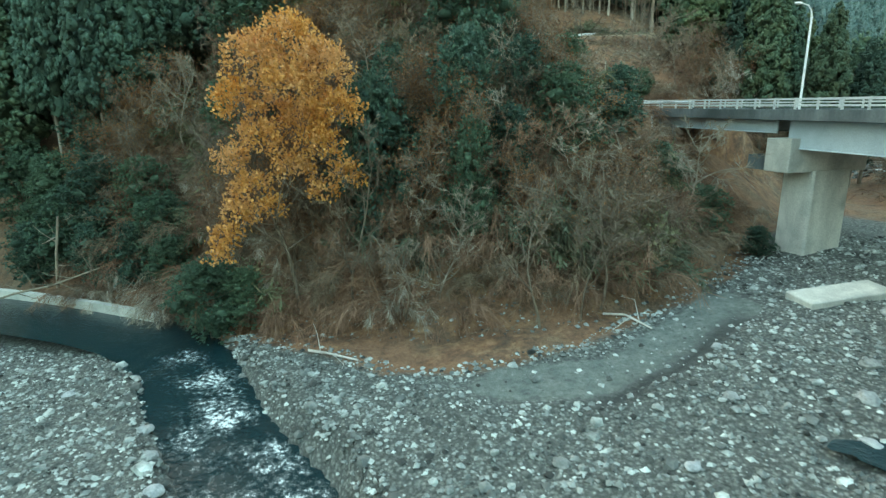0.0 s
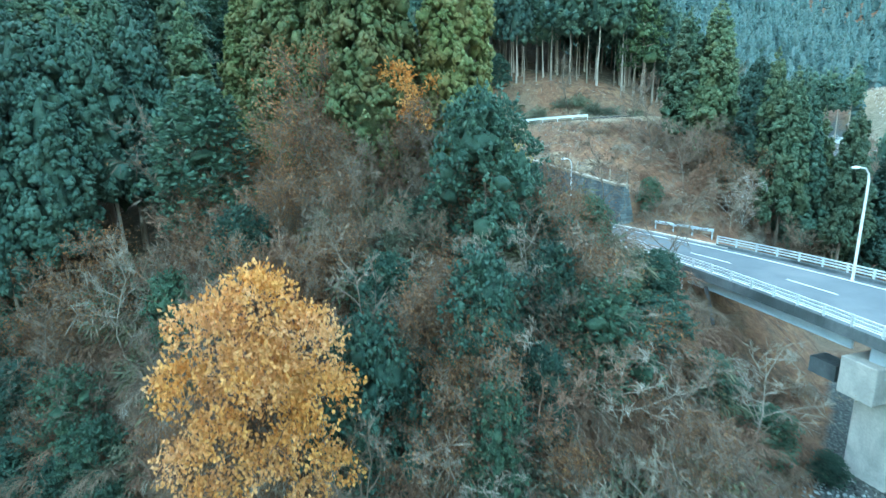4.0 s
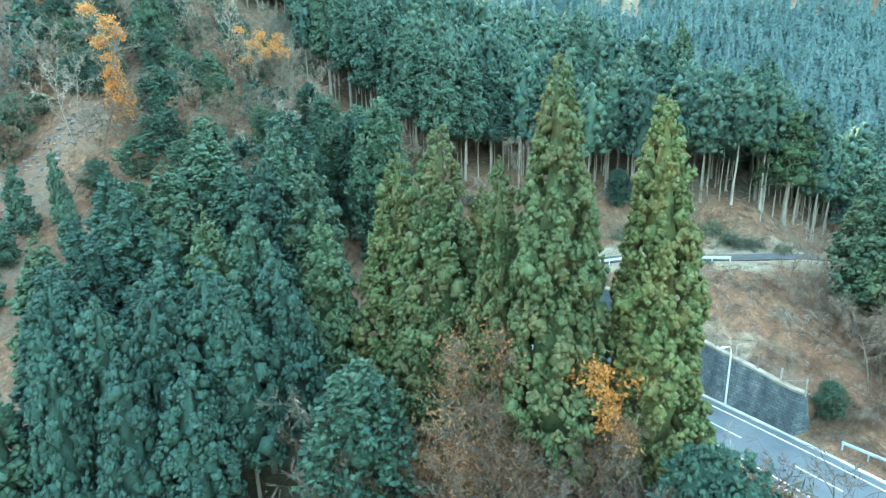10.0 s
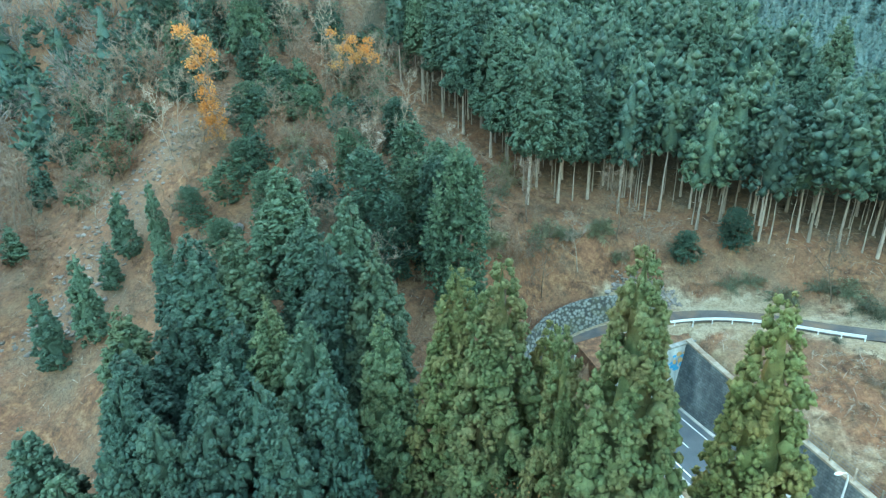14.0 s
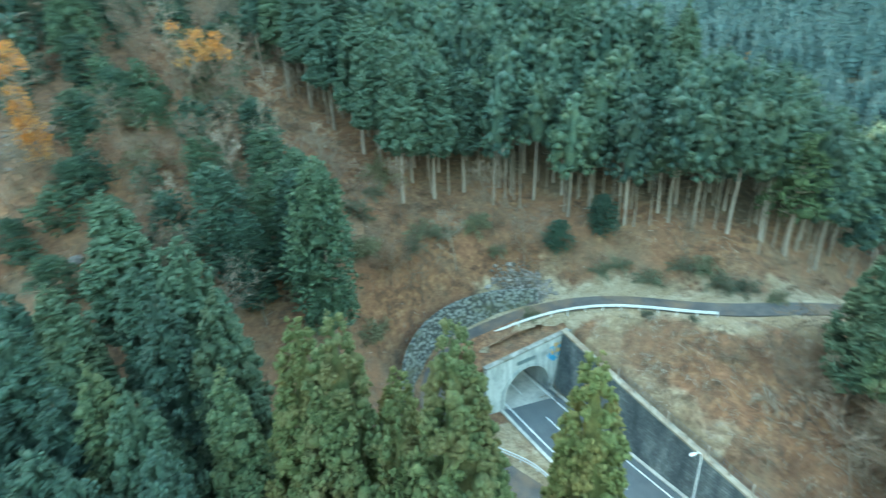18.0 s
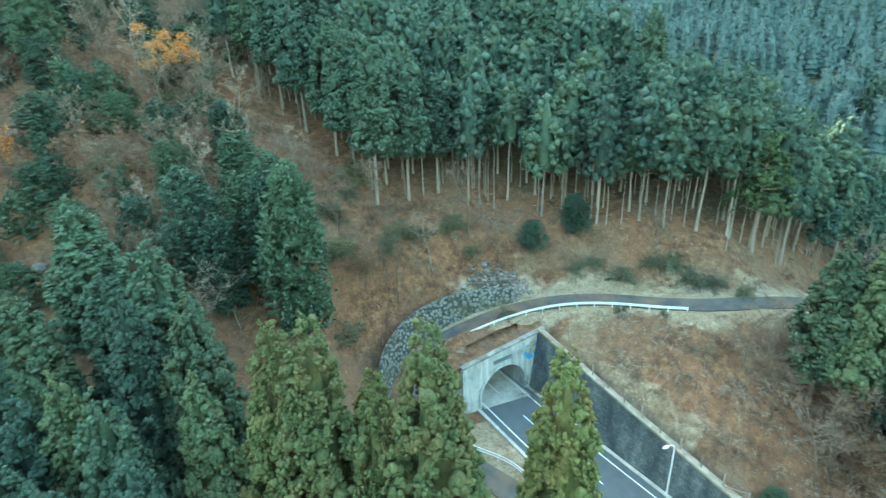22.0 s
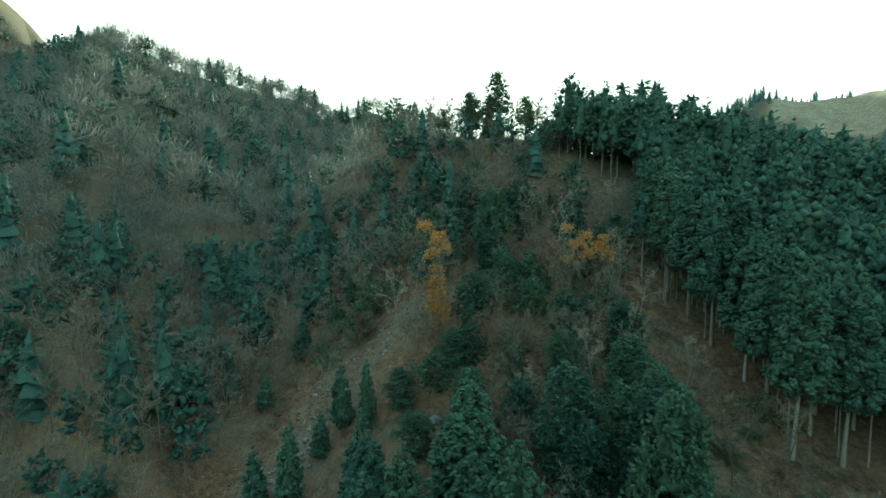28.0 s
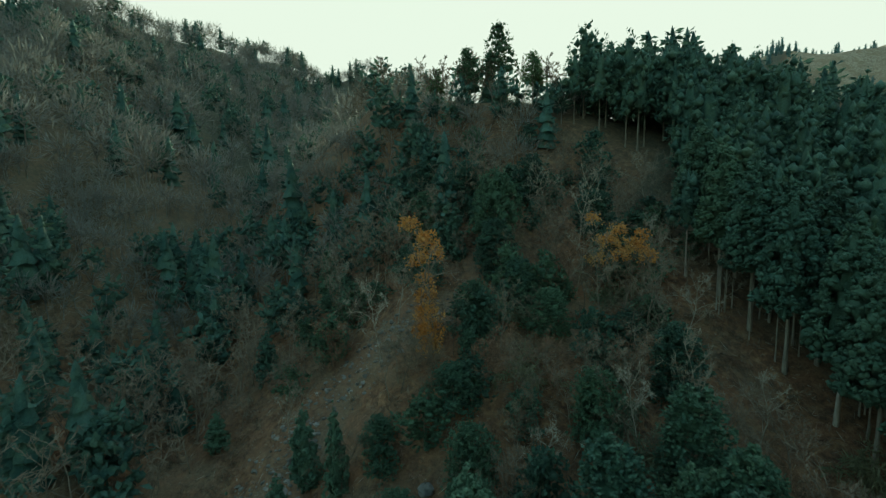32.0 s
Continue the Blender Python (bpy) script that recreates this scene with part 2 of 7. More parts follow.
M_slate = surface("sign_slate", (0.10, 0.14, 0.14), (0.16, 0.2, 0.2), 2.0, 0.7)
# pale grey-brown, with the mist of the far slope mixed into the twig colour
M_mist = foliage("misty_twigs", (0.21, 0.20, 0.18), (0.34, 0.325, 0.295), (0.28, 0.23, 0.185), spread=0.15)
M_olive = foliage("olive_twigs", (0.125, 0.13, 0.09), (0.25, 0.25, 0.17), (0.15, 0.18, 0.12), spread=0.3)
M_twig_red = surface("russet_brushwood", (0.125, 0.072, 0.045), (0.285, 0.17, 0.11), 0.3, 0.95, fine=6, randomness=0.35, island=True)
M_twig_pale = surface("pale_brushwood", (0.24, 0.205, 0.16), (0.42, 0.37, 0.30), 0.3, 0.95, fine=6, randomness=0.35, island=True)
def masonry(name):
    """Rounded field stones with dark recessed joints and moss."""
    m, n, l, b = nodes_of(name)
    vor = n.new("ShaderNodeTexVoronoi")
    vor.inputs["Scale"].default_value = 2.1
    l.new(n.new("ShaderNodeTexCoord").outputs["Object"], vor.inputs["Vector"])
    col = mixc(n, l, 1.0, ramp(n, l, vor.outputs["Distance"], [(0.12, (1.25, 1.25, 1.25)), (0.42, (0.85, 0.85, 0.85)), (0.62, (0.25, 0.25, 0.25))]), ramp(n, l, noise_node(n, l, 1.4, 5.0, 0.7), [(0.3, (0.11, 0.12, 0.11)), (0.7, (0.27, 0.28, 0.255))]), "MULTIPLY")
    col = mixc(n, l, ramp(n, l, noise_node(n, l, 0.35, 5.0, 0.7), [(0.48, (0, 0, 0)), (0.66, (0.75, 0.75, 0.75))]), col, (0.085, 0.085, 0.045))
    l.new(col, b.inputs["Base Color"])
    b.inputs["Roughness"].default_value = 0.92
    bump(n, l, b, vor.outputs["Distance"], -1.0, 0.15)
    return m


M_stonewall = masonry("mossy_stone_wall")
M_deadwood = surface("bleached_driftwood", (0.42, 0.39, 0.34), (0.62, 0.58, 0.52), 1.2, 0.85, fine=16)
M_slash = surface("felled_brash", (0.34, 0.31, 0.26), (0.58, 0.54, 0.47), 0.8, 0.9, fine=8, randomness=0.3, island=True)
M_hollow = surface("tunnel_lining", (0.34, 0.35, 0.34), (0.45, 0.46, 0.44), 0.7, 0.9, fine=8)


def ground_material():
    """Leaf litter, dry grass, river gravel and scree, laid out by the masks stored with the ground."""
    m, n, l, b = nodes_of("ground_cover")
    mask = {}
    for key in ("gravel", "grass", "scree", "far", "sand", "wash_shade"):
        a = n.new("ShaderNodeAttribute")
        a.attribute_name = key
        mask[key] = a.outputs["Fac"]
    big = noise_node(n, l, 0.12, 5.0, 0.65)
    mid = noise_node(n, l, 0.9, 5.0, 0.65)
    fine = noise_node(n, l, 7.0, 4.0, 0.75)
    litter = ramp(n, l, mid, [(0.3, (0.045, 0.026, 0.017)), (0.47, (0.14, 0.072, 0.038)), (0.6, (0.23, 0.125, 0.062)), (0.75, (0.34, 0.22, 0.13))])
    litter = mixc(n, l, ramp(n, l, big, [(0.42, (0, 0, 0)), (0.66, (0.75, 0.75, 0.75))]), litter, ramp(n, l, fine, [(0.35, (0.09, 0.062, 0.04)), (0.62, (0.26, 0.20, 0.13))]))
    litter = mixc(n, l, ramp(n, l, noise_node(n, l, 0.21, 4.0, 0.7), [(0.46, (0, 0, 0)), (0.66, (0.7, 0.7, 0.7))]), litter, (0.225, 0.112, 0.06))
    grass = ramp(n, l, mid, [(0.3, (0.22, 0.165, 0.10)), (0.7, (0.43, 0.36, 0.255))])
    grass = mixc(n, l, ramp(n, l, big, [(0.45, (0, 0, 0)), (0.6, (0.8, 0.8, 0.8))]), grass, (0.23, 0.17, 0.095))
    vor = n.new("ShaderNodeTexVoronoi")
    vor.inputs["Scale"].default_value = 4.5
    l.new(n.new("ShaderNodeTexCoord").outputs["Object"], vor.inputs["Vector"])
    stones = mixc(n, l, 1.0, ramp(n, l, vor.outputs["Distance"], [(0.1, (0.82, 0.85, 0.79)), (0.6, (0.3, 0.32, 0.3))]),
                  ramp(n, l, fine, [(0.3, (0.12, 0.123, 0.12)), (0.7, (0.36, 0.36, 0.35))]), "MULTIPLY")
    sand = ramp(n, l, mid, [(0.3, (0.10, 0.118, 0.108)), (0.7, (0.18, 0.192, 0.172))])
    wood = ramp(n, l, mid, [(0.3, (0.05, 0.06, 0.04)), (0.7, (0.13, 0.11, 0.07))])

    def edge(key, lo=0.35, hi=0.65):
        add = n.new("ShaderNodeMath")
        add.operation = "MULTIPLY_ADD"
        l.new(mid, add.inputs[0])
        add.inputs[1].default_value = 0.6
        sub = n.new("ShaderNodeMath")
        sub.operation = "SUBTRACT"
        l.new(mask[key], sub.inputs[0])
        sub.inputs[1].default_value = 0.3
        l.new(sub.outputs[0], add.inputs[2])
        return ramp(n, l, add.outputs[0], [(lo, (0, 0, 0)), (hi, (1, 1, 1))])

    col = mixc(n, l, edge("grass"), litter, grass)
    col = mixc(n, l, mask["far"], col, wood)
    col = mixc(n, l, edge("scree", 0.3, 0.8), col, mixc(n, l, 1.0, stones, (0.95, 0.85, 0.74), "MULTIPLY"))
    col = mixc(n, l, edge("gravel"), col, stones)
    col = mixc(n, l, edge("sand"), col, sand)
    # the gravel step's shadow, laid into the ground colour as a near-black line
    col = mixc(n, l, mask["wash_shade"], col, (0.035, 0.037, 0.035))
    col = mixc(n, l, 0.7, col, ramp(n, l, noise_node(n, l, 3.0, 7.0, 0.85), [(0.32, (0.25, 0.25, 0.25)), (0.68, (1.7, 1.7, 1.7))]), "MULTIPLY")
    l.new(col, b.inputs["Base Color"])
    b.inputs["Roughness"].default_value = 0.95
    bump(n, l, b, fine, 0.8, 0.15)
    return m


M_ground = ground_material()


def water_material():
    m, n, l, b = nodes_of("stream_water")
    a = n.new("ShaderNodeAttribute")
    a.attribute_name = "rapid"
    foam = noise_node(n, l, 2.6, 6.0, 0.78)
    k = n.new("ShaderNodeMath")
    k.operation = "MULTIPLY"
    l.new(foam, k.inputs[0])
    l.new(a.outputs["Fac"], k.inputs[1])
    f = ramp(n, l, k.outputs[0], [(0.39, (0, 0, 0)), (0.48, (0.14, 0.14, 0.14)), (0.56, (1, 1, 1))])
    l.new(mixc(n, l, f, (0.010, 0.026, 0.030), (0.74, 0.80, 0.80)), b.inputs["Base Color"])
    l.new(ramp(n, l, f, [(0, (0.08, 0.08, 0.08)), (1, (0.7, 0.7, 0.7))]), b.inputs["Roughness"])
    b.inputs["IOR"].default_value = 1.33
    bump(n, l, b, noise_node(n, l, 3.5, 4.0, 0.6), 0.35, 0.12)
    return m


M_water = water_material()


# ---- the lie of the land ----
BANK = [(-900, -260), (-260, -15), (-120, 36), (-75, 50), (-45, 51), (-24, 42.5), (-12, 37.5), (0, 34), (8, 33.5), (16, 36.5), (24, 43), (34, 55), (48, 72), (62, 92), (88, 126), (112, 154), (140, 190), (170, 240), (200, 320), (260, 600)]
GULLY = [(-64, 52), (-80, 78), (-112, 140), (-150, 220), (-190, 330)]
RIDGE = [(-150, 158), (-122, 164), (-96, 168), (-62, 190), (-20, 222), (60, 262)]
SPINE = [(-30, 74), (-58, 108), (-95, 164)]
BROW = [(-90, 96, 196), (-46, 75, 192), (-28, 70, 188), (-10, 66, 186), (7, 62, 180), (22, 56.5, 162), (30, 50, 148), (36, 43.5, 138), (43, 39, 134), (50, 36, 132), (60, 32.5, 130), (90, 24, 130)]
FELLED = [(138, 254, 22), (151, 247, 31), (170, 245, 39), (198, 232, 44), (233, 223, 54), (300, 196, 74), (420, 150, 110)]
ROAD_L = [(-14, 119.4, 17.7), (-0.3, 97.0, 17.6), (5.2, 88.0, 17.5), (14.2, 74.6, 17.3), (22.4, 61.7, 17.0), (25.9, 49.5, 16.7), (28.6, 36.0, 16.5), (30.5, 20.0, 16.3), (31.5, 0.0, 16.2), (31.5, -40.0, 16.2)]
ROAD_R = [(-8.7, 122.2, 17.7), (5.1, 99.8, 17.6), (12.6, 88.3, 17.5), (19.4, 78.6, 17.3), (27.0, 66.8, 17.0), (32.2, 57.0, 16.8), (37.4, 44.0, 16.5), (40.5, 26.0, 16.3), (42.0, 0.0, 16.2), (42.0, -40.0, 16.2)]
BENCH = [(66, 114, 19.5), (58, 109.5, 23.0), (50, 105.5, 26.5), (43, 102.8, 28.8), (36, 101.2, 29.8), (27, 101.5, 29.5), (16, 105.6, 28.8), (8, 106.4, 27.8), (0, 104.6, 26.4), (-7.4, 101.8, 24.2), (-10.6, 97, 21.6), (-9.6, 91.5, 19.4), (-4.5, 87.5, 18.0), (3, 81.5, 17.5), (9, 76.5, 17.4)]
WASH = [(5.5, 22.9), (8.5, 23.9), (12, 25.8), (14.6, 28.2), (17.7, 31), (19.5, 31.9)]
STREAM = [(-260, -24, 7), (-120, 29, 7), (-75, 44, 7), (-56, 48.5, 7), (-40, 46.2, 7), (-24, 40.4, 6), (-17.8, 34.5, 5.2), (-12.8, 26.5, 5.6), (-8.0, 20.5, 6.2), (-3.5, 12, 6), (-2, -10, 6), (-6, -60, 8)]


def nearest(poly, X, Y):
    """Distance to a polyline (positive to its left), and how far along it the nearest point lies, in segments."""
    best, sign, along = np.full(X.shape, 1e9), np.ones(X.shape), np.zeros(X.shape)
    for i, (a, b) in enumerate(zip(poly, poly[1:])):
        dx, dy = b[0] - a[0], b[1] - a[1]
        k = np.clip(((X - a[0]) * dx + (Y - a[1]) * dy) / (dx * dx + dy * dy), 0, 1)
        ex, ey = X - a[0] - k * dx, Y - a[1] - k * dy
        d = np.hypot(ex, ey)
        near = d < best
        best = np.where(near, d, best)
        sign = np.where(near, np.where(dx * ey - dy * ex >= 0, 1.0, -1.0), sign)
        along = np.where(near, i + k, along)
    return best * sign, along


def level(poly, along, n=2):
    return np.interp(along, np.arange(len(poly)), [p[n] for p in poly])


def step(a, b, v):
    k = np.clip((v - a) / (b - a), 0, 1)
    return k * k * (3 - 2 * k)


def smin(a, b, k):
    h = np.clip(0.5 + 0.5 * (b - a) / k, 0, 1)
    return b * (1 - h) + a * h - k * h * (1 - h)


def wave(X, Y, s, seed=0.0):
    """Soft irregular undulation, about -1 to 1."""
    a, b = X / s + seed, Y / s - seed * 0.7
    return 0.5 * np.sin(a * 2.1 + 1.3 * np.sin(b * 1.7)) + 0.3 * np.sin(b * 3.7 + 1.1 * np.sin(a * 2.9) + 2) + 0.2 * np.sin(a * 6.1 + b * 5.3)


ROAD_MID = [((a[0] + b[0]) / 2, (a[1] + b[1]) / 2, (a[2] + b[2]) / 2, math.hypot(a[0] - b[0], a[1] - b[1]) / 2) for a, b in zip(ROAD_L, ROAD_R)]


def natural(X, Y):
    s, _ = nearest(BANK, X, Y)
    floor = np.clip(2.5 + 0.1 * X, -0.6, 6.0) + 0.25 * wave(X, Y, 5) + 0.1 * wave(X, Y, 1.7, 3)
    grade = np.interp(X, [-60, -20, 0], [0.53, 0.42, 0.36])
    base = 16 + grade * (Y - 62)
    base = np.where(base > 72, 72 + 14 * (1 - np.exp(-(base - 72) / 24)), base) - np.interp(X, [-40, 0, 40], [0.10, 0.16, 0.25]) * np.clip(Y - 225, 0, 500)
    base = base - 0.28 * np.clip(X - 60, 0, 400) - 0.30 * np.clip(X - 40, 0, 60) * step(150, 205, Y)
    d, k = nearest(SPINE, X, Y)
    base = base + np.interp(k, [0, 1, 2], [0, 9.0, 9.0]) * np.exp(-(d / 24) ** 2)
    base = base + 13 * np.exp(-((X + 130) ** 2 / 24**2 + (Y - 165) ** 2 / 18**2))
    base = base + 7.0 * np.exp(-((X - 3) ** 2 / 17**2 + (Y - 54) ** 2 / 12**2)) + 5.0 * np.exp(-((X + 13) ** 2 / 15**2 + (Y - 55) ** 2 / 11**2))
    d, _ = nearest(RIDGE, X, Y)
    base = base + 6.0 * np.exp(-(d / 17) ** 2) - 0.35 * np.clip(d - 12, 0, 90) * (X > -200)
    # the brow of the plantation, falling away behind it
    brow, back = np.interp(X, [p[0] for p in BROW], [p[1] for p in BROW]), np.interp(X, [p[0] for p in BROW], [p[2] for p in BROW])
    base = np.where((X > -75) & (Y > 100), smin(base, brow - 0.42 * np.clip(Y - back, 0, 120), 3.0), base)
    g, _ = nearest(GULLY, X, Y)
    west = 24 + 0.60 * np.clip(g, -60, 230) + 6 * wave(X, Y, 40, 2) - 0.7 * np.clip(Y - 245 - 0.4 * (-X - 200), 0, 200)
    base = -smin(-base, -west, 6.0)
    base = base + 1.3 * wave(X, Y, 17) + 0.5 * wave(X, Y, 6, 1)
    steep = 1 - step(12, 26, X)
    hill = smin(base, floor + (0.9 - 0.3 * steep) * s + 0.95 * steep * np.clip(s - 3.5, 0, 40), 4.0)
    wide = np.interp(X + 0.3 * Y, [40, 52, 70, 110, 190], [60, 30, 7, 6, 6])
    over = np.clip(-s - wide, 0, 1e4)
    far_side = floor + np.interp(over, [0, 14, 40, 120, 260], [0, 4.5, 7.5, 44, 90]) + 5 * wave(X, Y, 60, 4) * step(40, 120, over)
    d, k = nearest(FELLED, X, Y)
    tent = level(FELLED, k) - np.where(d > 0, 0.75, 0.42) * np.abs(d) + 1.2 * wave(X, Y, 14, 6)
    far_side = far_side + (np.maximum(floor, smin(far_side + 25, tent, 3.0)) - far_side) * step(148, 176, Y) * step(120, 140, X)
    h = np.where(s > 0, np.maximum(hill, floor), far_side)
    h = np.maximum(h, np.clip(-4 + 0.27 * (Y - 250), -20, 60) * step(30, 80, X) + 4 * wave(X, Y, 45, 9) * step(260, 300, Y) - 20 * (1 - step(30, 80, X)))
    # far mountains that close the valley
    for mx, my, top, reach in ((150, 700, 235, 330), (620, 520, 260, 320), (400, 680, 250, 300), (-420, 430, 162, 165), (-420, 560, 60, 240), (-485, 60, 245, 165), (-80, 640, 178, 200)):
        k = np.exp(-(np.hypot(X - mx, Y - my) / reach) ** 2)
        h = np.maximum(h, top * k * (1 + 0.09 * wave(X, Y, 60, mx)) - 6)
    h = np.maximum(h, 170 * np.exp(-(np.hypot((X - 100) / 1.6, Y + 420) / 230) ** 2) - 6)
    return h, s


def land(X, Y):
    """Height of the ground, with the cut roads and the stream bed."""
    X, Y = np.asarray(X, float), np.asarray(Y, float)
    h, s = natural(X, Y)
    # the stream bed
    d, k = nearest(STREAM, X, Y)
    w = level(STREAM, k) / 2
    h = np.where(s < 6, h + (np.minimum(h, -0.35) - h) * (1 - step(w - 0.6, w + 1.0, np.abs(d))), h)
    # the cut edge of the gravel beside the damp sand, and a hollow with standing water
    d, k = nearest(WASH, X, Y)
    h = h + 0.55 * step(0.0, 0.9, -d) * np.exp(-np.clip(-d, 0, 60) / 5) * step(0.0, 0.8, k) * (1 - step(4.2, 5.0, k)) * (s < 0)
    h = h - 0.45 * np.exp(-(((X - 16.2) / 1.7) ** 2 + ((Y - 18.2) / 1.6) ** 2) ** 2)
    # the lane round the cutting
    d, k = nearest(BENCH, X, Y)
    z = level(BENCH, k)
    out = np.abs(d)
    reach = np.where(d > 0, 5.0, 9.0)
    h = np.where(s > 4, z + (h - z) * step(2.7, 2.7 + reach, out), h)
    # the road in its cutting, up to the portal
    d, k = nearest(ROAD_MID, X, Y)
    z, half = level(ROAD_MID, k), level(ROAD_MID, k, 3)
    off = np.where(d < 0, np.abs(d) - half, np.abs(d) - half)
    left = d < 0
    open_air = (k > 0.93) & (k < 4.35)
    right_cut = (d > 0) & (k < 3.25)
    cut = np.where(right_cut, step(3.0, 3.9, off), step(2.2, 11.0, off))
    crown = np.interp(k, [0.9, 1.0, 3.0, 3.3], [26.4, 26.2, 21.8, 21.6])
    h = np.where(right_cut & open_air, np.minimum(h, crown + 0.5 * np.clip(off - 3.4, 0, 60)), h)
    h = np.where(open_air & (s > 1), z - 0.06 + (h - z) * cut, h)
    return h


def height(x, y):
    return float(land(np.array([x]), np.array([y]))[0])


# ---- building blocks ----
def mesh_object(name, V, F, material, parent=None, smooth=False):
    """A mesh object from points and faces; triangles in an array go in fast."""
    me = bpy.data.meshes.new(name)
    if isinstance(F, np.ndarray):
        n, w = F.shape
        me.vertices.add(len(V))
        me.vertices.foreach_set("co", np.asarray(V, np.float32).ravel())
        me.loops.add(n * w)
        me.loops.foreach_set("vertex_index", F.astype(np.int32).ravel())
        me.polygons.add(n)
        me.polygons.foreach_set("loop_start", np.arange(0, n * w, w, dtype=np.int32))
        me.update(calc_edges=True)
    else:
        me.from_pydata(V, [], F)
    me.materials.append(material)
    me.polygons.foreach_set("use_smooth", [smooth] * len(me.polygons))
    ob = new(name, me)
    ob.parent = parent
    return ob


def part(name, bm, material, parent=None, label=""):
    me = bpy.data.meshes.new(name)
    bm.to_mesh(me)
    bm.free()
    me.materials.append(material)
    ob = new(name, me)
    ob.parent = parent
    return tagged(ob, label)


def thing(name, x, y, z, label, category, group="", turn=0.0):
    ob = new(name)
    ob.matrix_world = pose(x, y, z, 0, 0, turn)
    ob.empty_display_size = 0.3
    return tagged(ob, label, category, group)


def box(bm, x0, y0, z0, x1, y1, z1, m=None):
    v = [bm.verts.new(p) for p in ((x0, y0, z0), (x1, y0, z0), (x1, y1, z0), (x0, y1, z0), (x0, y0, z1), (x1, y0, z1), (x1, y1, z1), (x0, y1, z1))]
    for f in ((3, 2, 1, 0), (4, 5, 6, 7), (0, 1, 5, 4), (1, 2, 6, 5), (2, 3, 7, 6), (3, 0, 4, 7)):
        bm.faces.new([v[i] for i in f])
    if m:
        bmesh.ops.transform(bm, matrix=m, verts=v)
    return v


def sweep(path, section, closed=True):
    """A bmesh that carries a section (across, up) along a path of (x, y, z)."""
    bm = bmesh.new()
    rings = []
    for i, p in enumerate(path):
        a, b = path[max(i - 1, 0)], path[min(i + 1, len(path) - 1)]
        d = Vector((b[0] - a[0], b[1] - a[1], 0)).normalized()
        side = Vector((d.y, -d.x, 0))
        rings.append([bm.verts.new(Vector(p) + side * u + Vector((0, 0, w))) for u, w in section])
    n = len(section)
    for r, q in zip(rings, rings[1:]):
        for i in range(n if closed else n - 1):
            bm.faces.new((r[i], r[(i + 1) % n], q[(i + 1) % n], q[i]))
    if closed:
        bm.faces.new(rings[0][::-1])
        bm.faces.new(rings[-1])
    bmesh.ops.recalc_face_normals(bm, faces=bm.faces)
    return bm


def resample(poly, gap):
    """Points along a polyline, evenly spaced and rounded at its corners."""
    P = np.array(poly, float)
    for _ in range(3):
        Q = np.empty((2 * len(P) - 2, P.shape[1]))
        Q[0::2], Q[1::2] = P[:-1] * 0.75 + P[1:] * 0.25, P[:-1] * 0.25 + P[1:] * 0.75
        P = np.vstack([P[:1], Q, P[-1:]])
    s = np.r_[0, np.cumsum(np.hypot(*np.diff(P[:, :2], axis=0).T))]
    n = max(2, int(round(s[-1] / gap)) + 1)
    at = np.linspace(0, s[-1], n)
    return np.stack([np.interp(at, s, P[:, i]) for i in range(P.shape[1])], 1)


# ---- the ground: one sheet to the horizon ----
def spread(lo, a, b, hi, fine, grow=1.09):
    mid = list(np.arange(a, b + fine * 0.5, fine))
    g, out = fine, []
    x = a
    while x > lo:
        g *= grow
        x -= g
        out.append(x)
    up, g, x = [], fine, mid[-1]
    while x < hi:
        g *= grow
        x += g
        up.append(x)
    return np.array(out[::-1] + mid + up)


GX, GY = spread(-1500, -62, 62, 1700, 0.9), spread(-1200, 6, 132, 2000, 0.9)
XX, YY = np.meshgrid(GX, GY)
ZZ = land(XX, YY)
V = np.stack([XX.ravel(), YY.ravel(), ZZ.ravel()], 1)
nx, ny = len(GX), len(GY)
I = (np.arange(ny - 1)[:, None] * nx + np.arange(nx - 1)[None, :]).ravel()
# the mouth of the tunnel stays open
TUN_D = Vector((-0.545, 0.838, 0.0)).normalized()
PORTAL = Vector((2.4, 98.4, 17.6))
cx, cy = V[I, 0] + 0.45 - PORTAL.x, V[I, 1] + 0.45 - PORTAL.y
into, across = cx * TUN_D.x + cy * TUN_D.y, cx * TUN_D.y - cy * TUN_D.x
low = np.minimum(np.minimum(V[I, 2], V[I + 1, 2]), np.minimum(V[I + nx, 2], V[I + nx + 1, 2]))
I = I[~((np.abs(across) < 4.4) & (into > 0.3) & (into < 3.4) & (low < 24))]
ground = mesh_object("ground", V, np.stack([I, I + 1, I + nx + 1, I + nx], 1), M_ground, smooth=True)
tagged(ground, "steep valley ground of leaf litter, dry grass and river gravel", "ground", kind="structure")
S, _ = nearest(BANK, XX, YY)
bench_d, bench_k = nearest(BENCH, XX, YY)
road_d, road_k = nearest(ROAD_MID, XX, YY)
gully_d, _ = nearest(GULLY, XX, YY)
TALUS = [(-76, 84), (-75.5, 92), (-76, 102), (-71.5, 111.5), (-66, 116)]
talus_d, _ = nearest(TALUS, XX, YY)
SAND = [(3.0, 26.4), (7.4, 26.2), (11.1, 27.6), (14.4, 30), (18.5, 34)]
sand_d, _ = nearest(SAND, XX, YY)
wide = np.interp(XX + 0.3 * YY, [40, 52, 70, 110, 190], [60, 30, 7, 6, 6])
